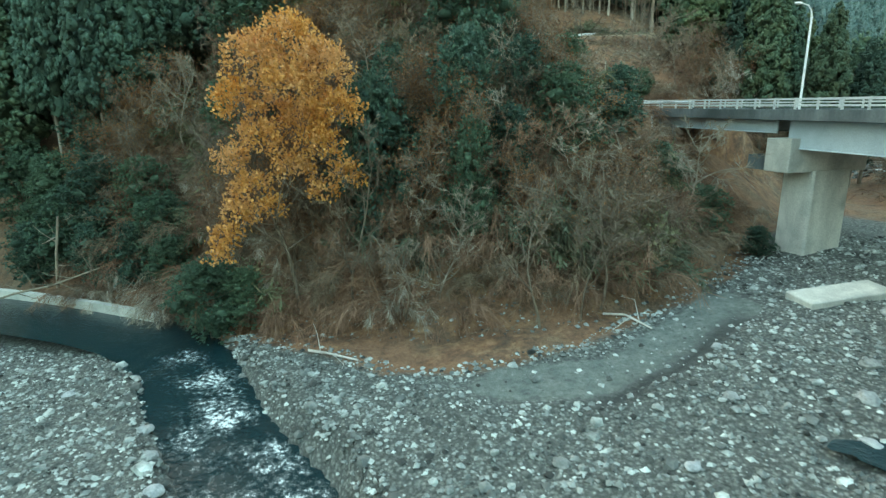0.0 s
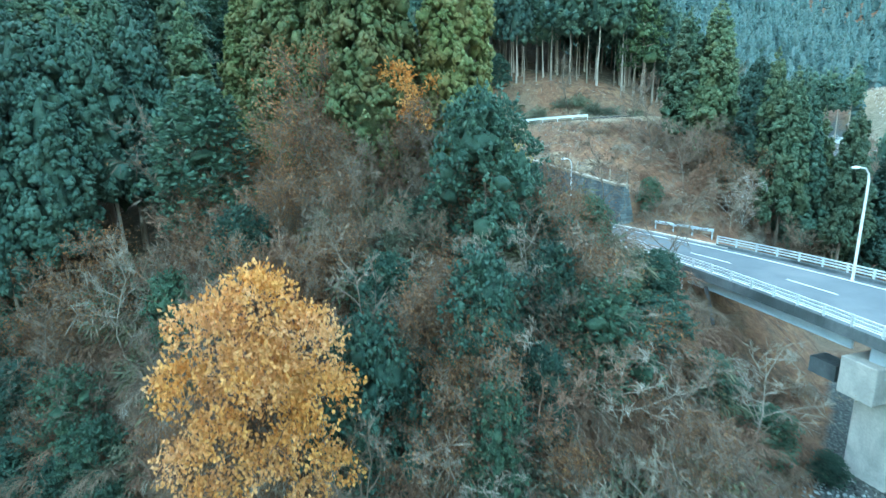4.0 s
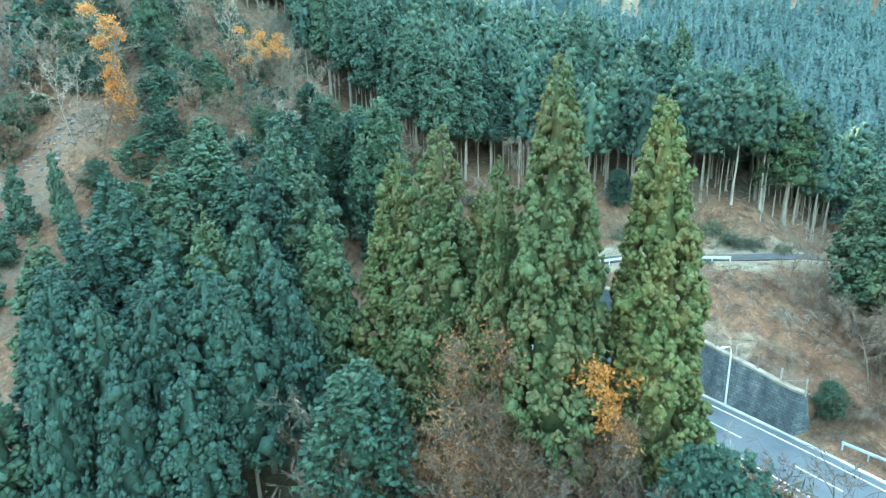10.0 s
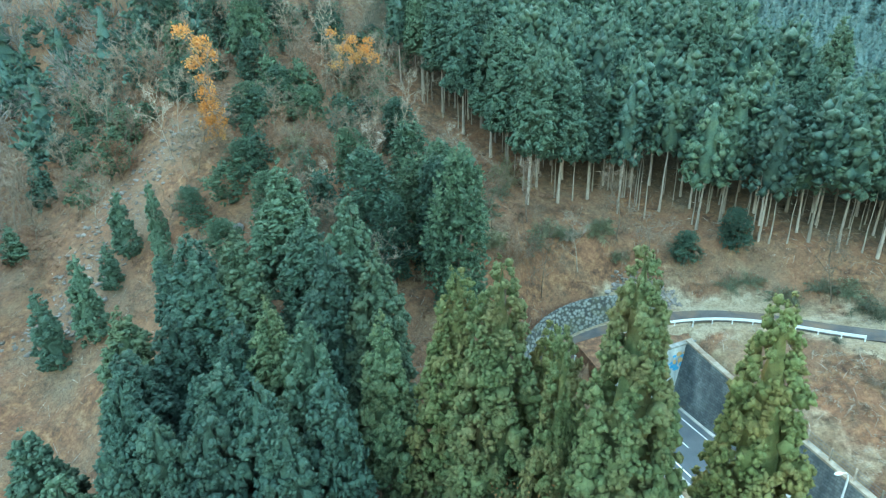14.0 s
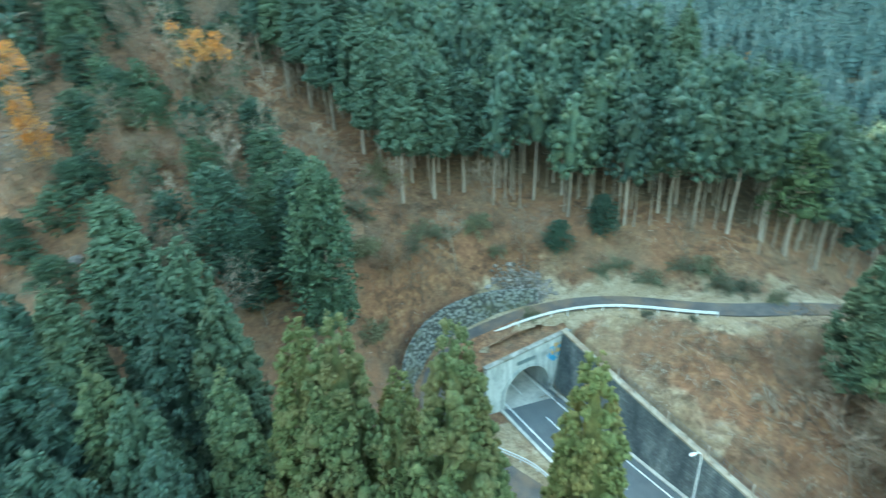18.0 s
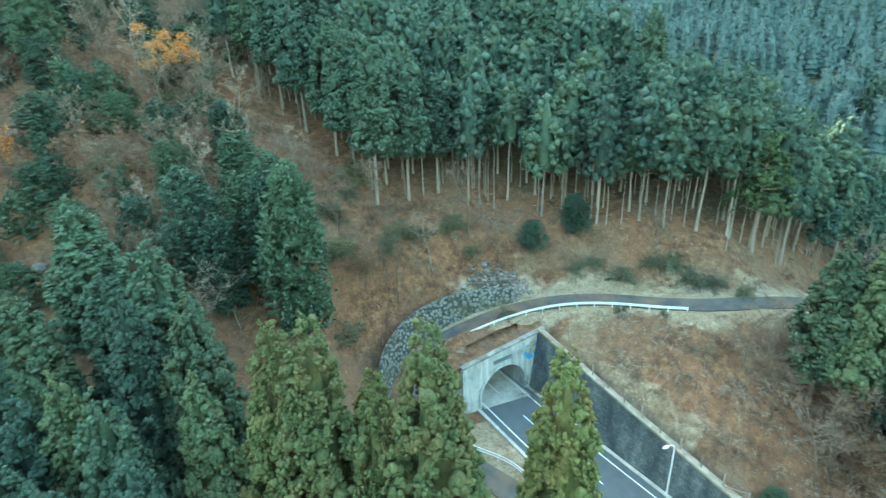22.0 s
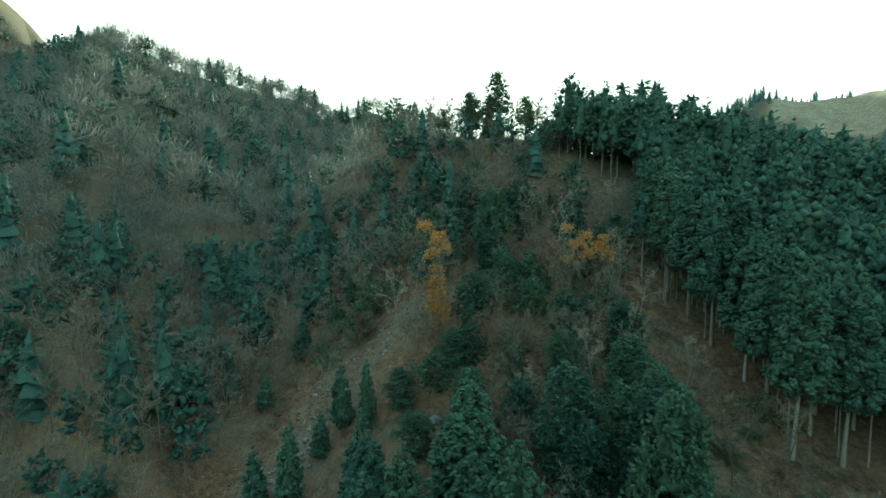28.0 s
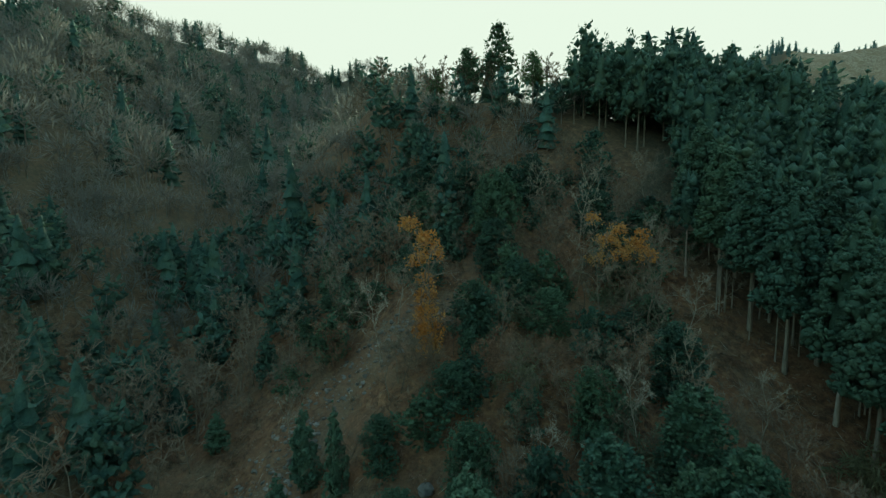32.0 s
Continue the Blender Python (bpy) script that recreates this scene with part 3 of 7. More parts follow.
def open_slope(X, Y):
    """Share of treeless pale slope on the distant mountain."""
    edge = 0.22 * wave(X, Y, 34, 7) + 0.1 * wave(X, Y, 11, 2)
    faces = [1 - step(0.85, 1.15, np.hypot((X - cx) / rx, (Y - cy) / ry) + edge) for cx, cy, rx, ry in ((5, 588, 118, 80), (105, 490, 24, 60), (192, 436, 38, 30), (330, 520, 60, 45))]
    return np.maximum.reduce(faces)


masks = {
    "gravel": (1 - step(-3.0, 1.2, S + 4.6 * np.exp(-((XX - 0) / 11) ** 2) + 0.7 * wave(XX, YY, 3))) * (1 - step(0, 6, -S - wide)) * (1 - step(52, 66, XX + 0.3 * YY) * (1 - step(92, 104, XX))) * (1 - step(150, 175, XX)),
    "grass": np.clip((nearest(FELLED, XX, YY)[0] > -75 + 5 * wave(XX, YY, 9)) * (nearest(FELLED, XX, YY)[0] < 12) * (S < -8) * step(138, 150, XX + 0.2 * wave(XX, YY, 6)) * (YY > 150) + (1 - step(2.5, np.where(bench_d > 0, 7.0, 10.0), np.abs(bench_d) + 2.4 * wave(XX, YY, 3.3))) * step(-16, -4, XX) * 0.8 + 0.55 * (1 - step(8, 13, np.abs(road_d) + 1.5 * wave(XX, YY, 4))) * (road_k > 1.2) * (road_k < 2.8) * (S > 1) + step(34, 60, -S - wide) * (XX > 90) * (1 - step(90, 130, -S - wide)) * (1 - step(330, 380, YY)) + 0.6 * open_slope(XX, YY), 0, 1),
    "scree": 0.36 * np.clip(1 - step(2.5, 10.5, np.abs(talus_d + 2.0 * wave(XX, YY, 5)) + 2.5 * wave(XX, YY, 3)), 0, 1) + np.exp(-((XX - 2.6) ** 2 / 16 + (YY - 110) ** 2 / 7)),
    # far also turns the floor darker under the grove and behind the tree line
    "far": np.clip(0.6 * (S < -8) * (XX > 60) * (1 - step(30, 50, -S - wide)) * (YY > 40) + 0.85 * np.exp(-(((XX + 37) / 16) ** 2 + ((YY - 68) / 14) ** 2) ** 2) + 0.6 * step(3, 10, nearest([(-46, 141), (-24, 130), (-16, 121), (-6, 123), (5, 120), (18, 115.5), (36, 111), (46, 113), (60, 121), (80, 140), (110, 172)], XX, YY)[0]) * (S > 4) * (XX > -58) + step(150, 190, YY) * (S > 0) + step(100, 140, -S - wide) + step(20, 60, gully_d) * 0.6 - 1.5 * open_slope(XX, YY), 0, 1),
    # shadow line painted along the cut edge of the gravel
    "wash_shade": np.exp(-(((nearest(WASH, XX, YY)[0] - 0.1) / 0.75) ** 2)) * step(0.0, 0.6, nearest(WASH, XX, YY)[1]) * (1 - step(4.5, 5.0, nearest(WASH, XX, YY)[1])),
    "sand": (1 - step(0.8, 2.8, np.abs(sand_d) + 0.5 * wave(XX, YY, 2.5))) * (S < 1.5),
}
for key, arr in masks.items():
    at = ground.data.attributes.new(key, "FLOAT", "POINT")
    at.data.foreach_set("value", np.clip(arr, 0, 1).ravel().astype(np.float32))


# ---- roads ----
def ribbon(name, left, right, lift, material, label, category, kind="structure", thick=0.12):
    """A road surface between two edges, with a rim that goes into the ground."""
    n = len(left)
    V = [(*p[:2], p[2] + lift) for p in left] + [(*p[:2], p[2] + lift) for p in right] + [(*p[:2], p[2] + lift - thick) for p in left] + [(*p[:2], p[2] + lift - thick) for p in right]
    F = []
    for i in range(n - 1):
        F += [(i, i + n, i + n + 1, i + 1), (i, i + 1, i + 2 * n + 1, i + 2 * n), (i + n, i + 3 * n, i + 3 * n + 1, i + n + 1)]
    ob = mesh_object(name, V, F, material)
    return tagged(ob, label, category, kind=kind)


RL = resample(ROAD_L, 1.5)
RR = resample(ROAD_R, 1.5)
at = np.linspace(0, 1, 140)
RL = np.stack([np.interp(at, np.linspace(0, 1, len(RL)), RL[:, i]) for i in range(3)], 1)
RR = np.stack([np.interp(at, np.linspace(0, 1, len(RR)), RR[:, i]) for i in range(3)], 1)
across_dir = RR - RL
across_dir /= np.linalg.norm(across_dir, axis=1)[:, None]
road = ribbon("road", RL - across_dir * 1.0, RR + across_dir * 1.2, 0.03, M_asphalt, "grey-blue two-lane asphalt road through the cutting to the tunnel", "road")


def line_strip(a, b, k0, k1, mid, width, parent):
    """A painted stripe at the share mid between the two edges."""
    P = a * (1 - mid) + b * mid
    ks = np.linspace(k0, k1, max(2, int((k1 - k0) * 140)))
    C = np.stack([np.interp(ks, at, P[:, i]) for i in range(3)], 1)
    D = np.stack([np.interp(ks, at, across_dir[:, i]) for i in range(3)], 1)
    n = len(C)
    A, B = C - D * width / 2, C + D * width / 2
    A[:, 2] += 0.036
    B[:, 2] += 0.036
    V = np.vstack([A, B])
    F = [(i, i + n, i + n + 1, i + 1) for i in range(n - 1)]
    return mesh_object("road_marking", V, np.array(F), M_paint, parent)


length = float(np.hypot(*np.diff((RL + RR) / 2, axis=0)[:, :2].T).sum())
line_strip(RL, RR, 0, 1, 0.0, 0.2, road)
line_strip(RL, RR, 0, 1, 1.0, 0.2, road)
s_at = 2.0
while s_at < length - 6:
    line_strip(RL, RR, s_at / length, (s_at + 4.2) / length, 0.5, 0.17, road)
    s_at += 9.5

B = resample(BENCH, 1.5)
bd = np.gradient(B[:, :2], axis=0)
bd /= np.hypot(*bd.T)[:, None]
bs = np.stack([bd[:, 1], -bd[:, 0], 0 * bd[:, 0]], 1)
lane = ribbon("lane", B - bs * 1.6, B + bs * 1.6, 0.12, M_asphalt_old, "narrow dark lane curving above and round the tunnel mouth", "lane")

ti = [i for i in range(140) if RL[i, 1] > 96.2]
ribbon("tunnel_pavement", RL[ti] - across_dir[ti] * 0.4, RR[ti] + across_dir[ti] * 0.4, 0.034, M_concrete, "pale concrete pavement inside the tunnel", "pavement")

# ---- the tunnel portal ----
PU = Vector((TUN_D.y, -TUN_D.x, 0))
frame_m = Matrix((( PU.x, TUN_D.x, 0, PORTAL.x), (PU.y, TUN_D.y, 0, PORTAL.y), (0, 0, 1, PORTAL.z), (0, 0, 0, 1)))


def arch(radius, spring, n=24):
    pts = [(-radius, 0.0)] + [(-radius * math.cos(math.pi * i / n), spring + radius * math.sin(math.pi * i / n)) for i in range(n + 1)] + [(radius, 0.0)]
    return pts


tunnel = thing("tunnel", 0, 0, 0, "pale stained concrete tunnel portal with arched mouth and mural", "tunnel portal")
tunnel.matrix_world = frame_m
R_IN, SPRING = 3.75, 1.6
TOP_L, TOP_R, WL, WR = 7.6, 8.6, -6.6, 8.2


def portal_wall(y0, y1):
    bm = bmesh.new()
    inner = arch(R_IN, SPRING)
    outer = []
    for x, z in inner:
        a = math.atan2(z - SPRING + 0.4, x)
        k = min((WR if math.cos(a) > 0 else -WL) / max(abs(math.cos(a)), 1e-3), 30)
        ox, oz = k * math.cos(a), SPRING - 0.4 + k * math.sin(a)
        m = (TOP_R - TOP_L) / (WR - WL)
        if oz > TOP_L + m * (ox - WL):
            k = (TOP_L - m * WL - SPRING + 0.4) / (math.sin(a) - m * math.cos(a))
            ox, oz = k * math.cos(a), SPRING - 0.4 + k * math.sin(a)
        outer.append((max(min(ox, WR), WL), max(oz, -0.3)))
    rings = [[bm.verts.new((x, y, z)) for x, z in pts] for y, pts in ((y0, inner), (y0, outer), (y1, outer), (y1, inner))]
    for q in range(4):
        a, b = rings[q], rings[(q + 1) % 4]
        for i in range(len(inner) - 1):
            bm.faces.new((a[i], a[i + 1], b[i + 1], b[i]))
    bmesh.ops.recalc_face_normals(bm, faces=bm.faces)
    return bm


part("portal_wall", portal_wall(0, 2.6), M_portal, tunnel)
bm = bmesh.new()
ring_in, ring_out = arch(R_IN - 0.02, SPRING), arch(R_IN + 0.4, SPRING)
vs = [[bm.verts.new((x, y, z)) for x, z in pts] for y, pts in ((-0.12, ring_in), (-0.12, ring_out), (0.02, ring_out), (0.02, ring_in))]
for q in range(4):
    for i in range(len(ring_in) - 1):
        bm.faces.new((vs[q][i], vs[q][i + 1], vs[(q + 1) % 4][i + 1], vs[(q + 1) % 4][i]))
bmesh.ops.recalc_face_normals(bm, faces=bm.faces)
part("arch_ring", bm, M_portal, tunnel)
bm = bmesh.new()
v = [[bm.verts.new((x, y, z)) for x, z in arch(R_IN, SPRING)] for y in np.linspace(2.6, 60, 12)]
for r, q in zip(v, v[1:]):
    for i in range(len(r) - 1):
        bm.faces.new((r[i], r[i + 1], q[i + 1], q[i]))
part("lining", bm, M_hollow, tunnel)
def sloped(x0, x1, y0, y1, drop, rise):
    bm = bmesh.new()
    top = [TOP_L + (TOP_R - TOP_L) * (x - WL) / (WR - WL) for x in (x0, x1)]
    v = [bm.verts.new((x, y, t + k)) for k in (drop, rise) for x, t in zip((x0, x1), top) for y in (y0, y1)]
    for f in ((0, 1, 3, 2), (4, 6, 7, 5), (0, 4, 5, 1), (2, 3, 7, 6), (0, 2, 6, 4), (1, 5, 7, 3)):
        bm.faces.new([v[i] for i in f])
    bmesh.ops.recalc_face_normals(bm, faces=bm.faces)
    return bm


part("coping", sloped(WL - 0.15, WR + 0.15, -0.2, 0.5, -0.05, 0.22), M_coping, tunnel)
bm = sloped(WL - 1.0, WR + 1.0, 0.45, 5.5, -1.6, 0.05)
for v in bm.verts:
    if v.co.y > 3:
        v.co.z += 0.9
part("earth_cover", bm, M_ground, tunnel, "earth and fallen leaves behind the coping")
bm = bmesh.new()
box(bm, -1.7, -0.06, 6.2, 1.3, 0.01, 6.8)
part("name_plate", bm, M_slate, tunnel, "dark slate name plate")
bm = bmesh.new()
rng = random.Random(4)
for k in range(26):
    a = rng.uniform(0, 6.3)
    r = rng.uniform(0, 1) ** 0.5
    x, z, w = 5.2 + 1.9 * r * math.cos(a), 5.9 + 1.2 * r * math.sin(a) - 0.35 * r * math.cos(a), rng.uniform(0.2, 0.5)
    bm.faces.new([bm.verts.new((x + w * math.cos(b) * 1.2, -0.02 - 0.001 * k, z + w * math.sin(b) * 0.7)) for b in (0.3, 1.4, 2.5, 3.5, 4.4, 5.5)])
part("mural", bm, M_blue, tunnel, "blue painted swirl of the mural")
bm = bmesh.new()
for k in range(12):
    x, z, w = 5.2 + rng.uniform(-1.0, 1.0), 6.3 + rng.uniform(-0.5, 0.9), rng.uniform(0.2, 0.4)
    bm.faces.new([bm.verts.new((x + w * math.cos(b), -0.06 - 0.001 * k, z + w * math.sin(b))) for b in (0.3, 1.4, 2.5, 3.5, 4.4, 5.5)])
part("mural_figure", bm, M_ochre, tunnel, "ochre painted shape of the mural")

# ---- retaining walls of the cutting ----
mid_i = [i for i in range(140) if RR[i, 1] < 101.5 and RR[i, 1] > 75.5 and RR[i, 0] > 3]
base_line = [RR[i] + across_dir[i] * 1.55 for i in mid_i]
bm = bmesh.new()
rows = []
for i, p in enumerate(base_line):
    s = i / (len(base_line) - 1)
    top = 26.3 + (21.9 - 26.3) * min(1, s * 1.05)
    d = Vector(across_dir[mid_i[i]])
    lean = 0.16 * (top - p[2])
    q = Vector(p)
    rows.append([bm.verts.new(v) for v in (q - Vector((0, 0, 0.4)), Vector((q.x + d.x * lean, q.y + d.y * lean, top)), Vector((q.x + d.x * (lean + 0.55), q.y + d.y * (lean + 0.55), top + 0.05)), Vector((q.x + d.x * 2.6, q.y + d.y * 2.6, q.z - 0.4)))])
for r, q in zip(rows, rows[1:]):
    for i in range(4):
        bm.faces.new((r[i], r[(i + 1) % 4], q[(i + 1) % 4], q[i]))
bm.faces.new(rows[0][::-1])
bm.faces.new(rows[-1])
bmesh.ops.recalc_face_normals(bm, faces=bm.faces)
wall_right = part("wall_cutting", bm, M_blockwall)
COPE = []
for i, p in enumerate(base_line):
    top = 26.3 + (21.9 - 26.3) * min(1, i / (len(base_line) - 1) * 1.05)
    c = Vector(p) + Vector(across_dir[mid_i[i]]) * (0.16 * (top - p[2]) + 0.32)
    COPE.append((c.x, c.y, top + 0.12))
part("coping", sweep(COPE, [(-0.42, -0.14), (0.42, -0.14), (0.40, 0.10), (-0.40, 0.10)]), M_coping_tan, wall_right)
tagged(wall_right, "dark weathered concrete retaining wall beside the road", "retaining wall", kind="structure")

# ---- the bridge ----
bridge = thing("bridge", 0, 0, 0, "steel girder road bridge with pale rails on a concrete pier", "bridge")
bi = [i for i in range(140) if RL[i, 1] < 63.5]
EDGE_L = [RL[i] - across_dir[i] * 1.05 for i in bi]
EDGE_R = [RR[i] + across_dir[i] * 1.25 for i in bi]
bm = bmesh.new()
rows = [[bm.verts.new((p[0], p[1], p[2] - z)) for p, z in ((l, 0.02), (r, 0.02), (r, 0.55), (l, 0.55))] for l, r in zip(EDGE_L, EDGE_R)]
for r, q in zip(rows, rows[1:]):
    for i in range(4):
        bm.faces.new((r[i], r[(i + 1) % 4], q[(i + 1) % 4], q[i]))
bm.faces.new(rows[0][::-1])
bmesh.ops.recalc_face_normals(bm, faces=bm.faces)
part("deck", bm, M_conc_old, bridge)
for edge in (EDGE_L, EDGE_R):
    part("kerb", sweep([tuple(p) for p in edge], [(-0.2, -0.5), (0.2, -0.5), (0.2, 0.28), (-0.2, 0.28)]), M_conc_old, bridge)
    for up in (0.55, 0.8, 1.05):
        part("rail", sweep([(p[0], p[1], p[2] + up) for p in edge], [(-0.05, -0.05), (0.05, -0.05), (0.05, 0.05), (-0.05, 0.05)]), M_rail, bridge)
    P = resample([tuple(p) for p in edge], 2.0)
    post = None
    for p in P:
        if post is None:
            bm = bmesh.new()
            box(bm, -0.06, -0.07, 0.2, 0.06, 0.07, 1.12)
            post = part("post", bm, M_rail, bridge)
        else:
            post = post.copy()
            scene.collection.objects.link(post)
        post.matrix_world = pose(*p)


def girder(edge_share, k_from, k_to, depth, material):
    idx = [i for i in bi if k_from <= RL[i, 1] <= k_to]
    path = [tuple((RL[i] - across_dir[i] * 0.3) * (1 - edge_share) + (RR[i] + across_dir[i] * 0.3) * edge_share) for i in idx]
    return sweep(path, [(-0.18, -0.5), (0.18, -0.5), (0.06, -0.6), (0.06, -depth), (0.18, -depth - 0.08), (-0.18, -depth - 0.08), (-0.06, -depth), (-0.06, -0.6)])


for share in (0.02, 0.35, 0.65, 0.98):
    part("girder", girder(share, 44.2, 63.5, 1.5, M_steel), M_steel, bridge)
    part("girder", girder(share, -40, 43.6, 2.6, M_steel), M_steel, bridge)
pier_c = (RL[:, 1] - 43.4)
pi_ = int(np.argmin(np.abs(pier_c)))
pc, pd = RL[pi_], Vector(across_dir[pi_])
pm = Matrix(((pd.x, -pd.y, 0, pc[0]), (pd.y, pd.x, 0, pc[1]), (0, 0, 1, 0), (0, 0, 0, 1)))
bm = bmesh.new()
prof = [(1.2, -1.35), (1.35, -1.5), (4.6, -1.5), (4.75, -1.35), (4.75, 1.35), (4.6, 1.5), (1.35, 1.5), (1.2, 1.35)]
lo = [bm.verts.new((x, y, 2.0)) for x, y in prof]
hi = [bm.verts.new((x, y, 12.2)) for x, y in prof]
for i in range(8):
    bm.faces.new((lo[i], lo[(i + 1) % 8], hi[(i + 1) % 8], hi[i]))
bm.faces.new(hi)
bmesh.ops.transform(bm, matrix=pm, verts=bm.verts)
pier = part("pier", bm, M_concrete, bridge)
bm = bmesh.new()
box(bm, -1.0, -1.2, 12.1, 6.4, 1.2, 14.7)
bmesh.ops.bevel(bm, geom=bm.edges[:], offset=0.05, affect="EDGES")
bmesh.ops.transform(bm, matrix=pm, verts=bm.verts)
part("pier_cap", bm, M_concrete, bridge)


bm = bmesh.new()
box(bm, -0.9, -1.0, 12.6, 0.6, 1.0, 13.8, pm @ Matrix.Translation((1.0, 3.2, -0.6)))
part("bearing_block", bm, M_conc_old, bridge)
ai = bi[1]
am = Matrix(((across_dir[ai][0], -across_dir[ai][1], 0, RL[ai][0]), (across_dir[ai][1], across_dir[ai][0], 0, RL[ai][1]), (0, 0, 1, RL[ai][2]), (0, 0, 0, 1)))
bm = bmesh.new()
box(bm, -1.1, -1.2, -7.0, 7.6, 1.6, -0.58, am)
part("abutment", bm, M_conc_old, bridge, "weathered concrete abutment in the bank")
bm = bmesh.new()
bmesh.ops.create_cone(bm, segments=8, radius1=0.16, radius2=0.16, depth=1.3, cap_ends=True, matrix=am @ Matrix.Translation((-1.05, -4.2, -1.2)))
part("drain_pipe", bm, M_white, bridge)
for k in (-1, 1):
    bm = bmesh.new()
    box(bm, -0.12, -0.12, -5.2, 0.12, 0.12, 0, am @ Matrix.Translation((0.4, -4.0 + 1.6 * k, -1.4)) @ pose(0, 0, 0, 22 * k))
    part("brace", bm, M_steel_dark, bridge, "dark sloping steel brace")


def street_lamp(x, y, z, h, arm, turn, label):
    t = thing("street_lamp", x, y, z, label, "street lamp", turn=turn)
    bm = bmesh.new()
    pts = [(0, 0, 0), (0, 0, h * 0.5), (0, 0, h * 0.88), (arm * 0.08, 0, h * 0.94), (arm * 0.3, 0, h * 0.985), (arm * 0.7, 0, h)]
    rings = []
    for i, (px, py, pz) in enumerate(pts):
        r = 0.11 - 0.012 * i
        rings.append([bm.verts.new((px + r * math.cos(a), py + r * math.sin(a), pz)) if i < 3 else bm.verts.new((px, py + r * math.sin(a), pz + r * math.cos(a))) for a in np.linspace(0, 2 * math.pi, 8, endpoint=False)])
    for r, q in zip(rings, rings[1:]):
        for i in range(8):
            bm.faces.new((r[i], r[(i + 1) % 8], q[(i + 1) % 8], q[i]))
    part("pole", bm, M_white, t)
    bm = bmesh.new()
    bmesh.ops.create_icosphere(bm, subdivisions=2, radius=0.5, matrix=Matrix.Translation((arm * 0.95, 0, h)) @ Matrix.Diagonal((0.9, 0.4, 0.25, 1)))
    part("lamp_head", bm, M_white, t)
    return t


street_lamp(18.6, 81.6, 17.4, 7.6, 1.4, 205, "slim pale street lamp at the foot of the retaining wall")
street_lamp(33.9, 53.2, 16.75, 9.4, 1.8, 195, "tall curved pale street lamp on the bridge")


# ---- trees ----
def tube(segs, sides):
    """Verts and quads for many tapered pieces (start, end, radius, radius)."""
    A, Bp = np.array([s[0] for s in segs], float), np.array([s[1] for s in segs], float)
    r0, r1 = np.array([s[2] for s in segs])[:, None, None], np.array([s[3] for s in segs])[:, None, None]
    d = Bp - A
    d /= np.linalg.norm(d, axis=1)[:, None] + 1e-9
    ref = np.where(np.abs(d[:, 2:3]) > 0.9, [[1.0, 0, 0]], [[0, 0, 1.0]])
    u = np.cross(d, ref)
    u /= np.linalg.norm(u, axis=1)[:, None]
    w = np.cross(d, u)
    ang = np.linspace(0, 2 * np.pi, sides, endpoint=False)
    c, s = np.cos(ang)[None, :, None], np.sin(ang)[None, :, None]
    o = u[:, None] * c + w[:, None] * s
    V = np.concatenate([A[:, None] + o * r0, Bp[:, None] + o * r1], 1).reshape(-1, 3)
    i, j = np.arange(sides), (np.arange(sides) + 1) % sides
    q = np.concatenate([np.stack([i, j, sides + j], 1), np.stack([i, sides + j, sides + i], 1)])
    F = (np.arange(len(segs))[:, None, None] * 2 * sides + q[None]).reshape(-1, 3)
    return V, F


def blades(P, D, length, width, rng, curl=0.25):
    """Leaf-shaped quads from points P towards D."""
    n = len(P)
    D = D / (np.linalg.norm(D, axis=1)[:, None] + 1e-9)
    ref = rng.normal(size=(n, 3))
    side = np.cross(D, ref)
    side /= np.linalg.norm(side, axis=1)[:, None] + 1e-9
    L, W = (length * rng.uniform(0.7, 1.3, n))[:, None], (width * rng.uniform(0.7, 1.3, n))[:, None]
    nrm = np.cross(side, D)
    mid = P + D * L * 0.5 + nrm * L * curl * 0.5
    V = np.stack([P, mid - side * W / 2, P + D * L, mid + side * W / 2], 1).reshape(-1, 3)
    o = 4 * np.arange(n)[:, None]
    F = np.concatenate([o + [[0, 1, 2]], o + [[0, 2, 3]]])
    return V, F


PHI = (1 + 5**0.5) / 2
ICO_V = np.array([(-1, PHI, 0), (1, PHI, 0), (-1, -PHI, 0), (1, -PHI, 0), (0, -1, PHI), (0, 1, PHI), (0, -1, -PHI), (0, 1, -PHI), (PHI, 0, -1), (PHI, 0, 1), (-PHI, 0, -1), (-PHI, 0, 1)]) / math.hypot(1, PHI)
ICO_F = np.array([(0, 11, 5), (0, 5, 1), (0, 1, 7), (0, 7, 10), (0, 10, 11), (1, 5, 9), (5, 11, 4), (11, 10, 2), (10, 7, 6), (7, 1, 8), (3, 9, 4), (3, 4, 2), (3, 2, 6), (3, 6, 8), (3, 8, 9), (4, 9, 5), (2, 4, 11), (6, 2, 10), (8, 6, 7), (9, 8, 1)])
OCT_V = np.array([(1, 0, 0), (-1, 0, 0), (0, 1, 0), (0, -1, 0), (0, 0, 1), (0, 0, -1)], float)
OCT_F = np.array([(0, 2, 4), (2, 1, 4), (1, 3, 4), (3, 0, 4), (2, 0, 5), (1, 2, 5), (3, 1, 5), (0, 3, 5)])


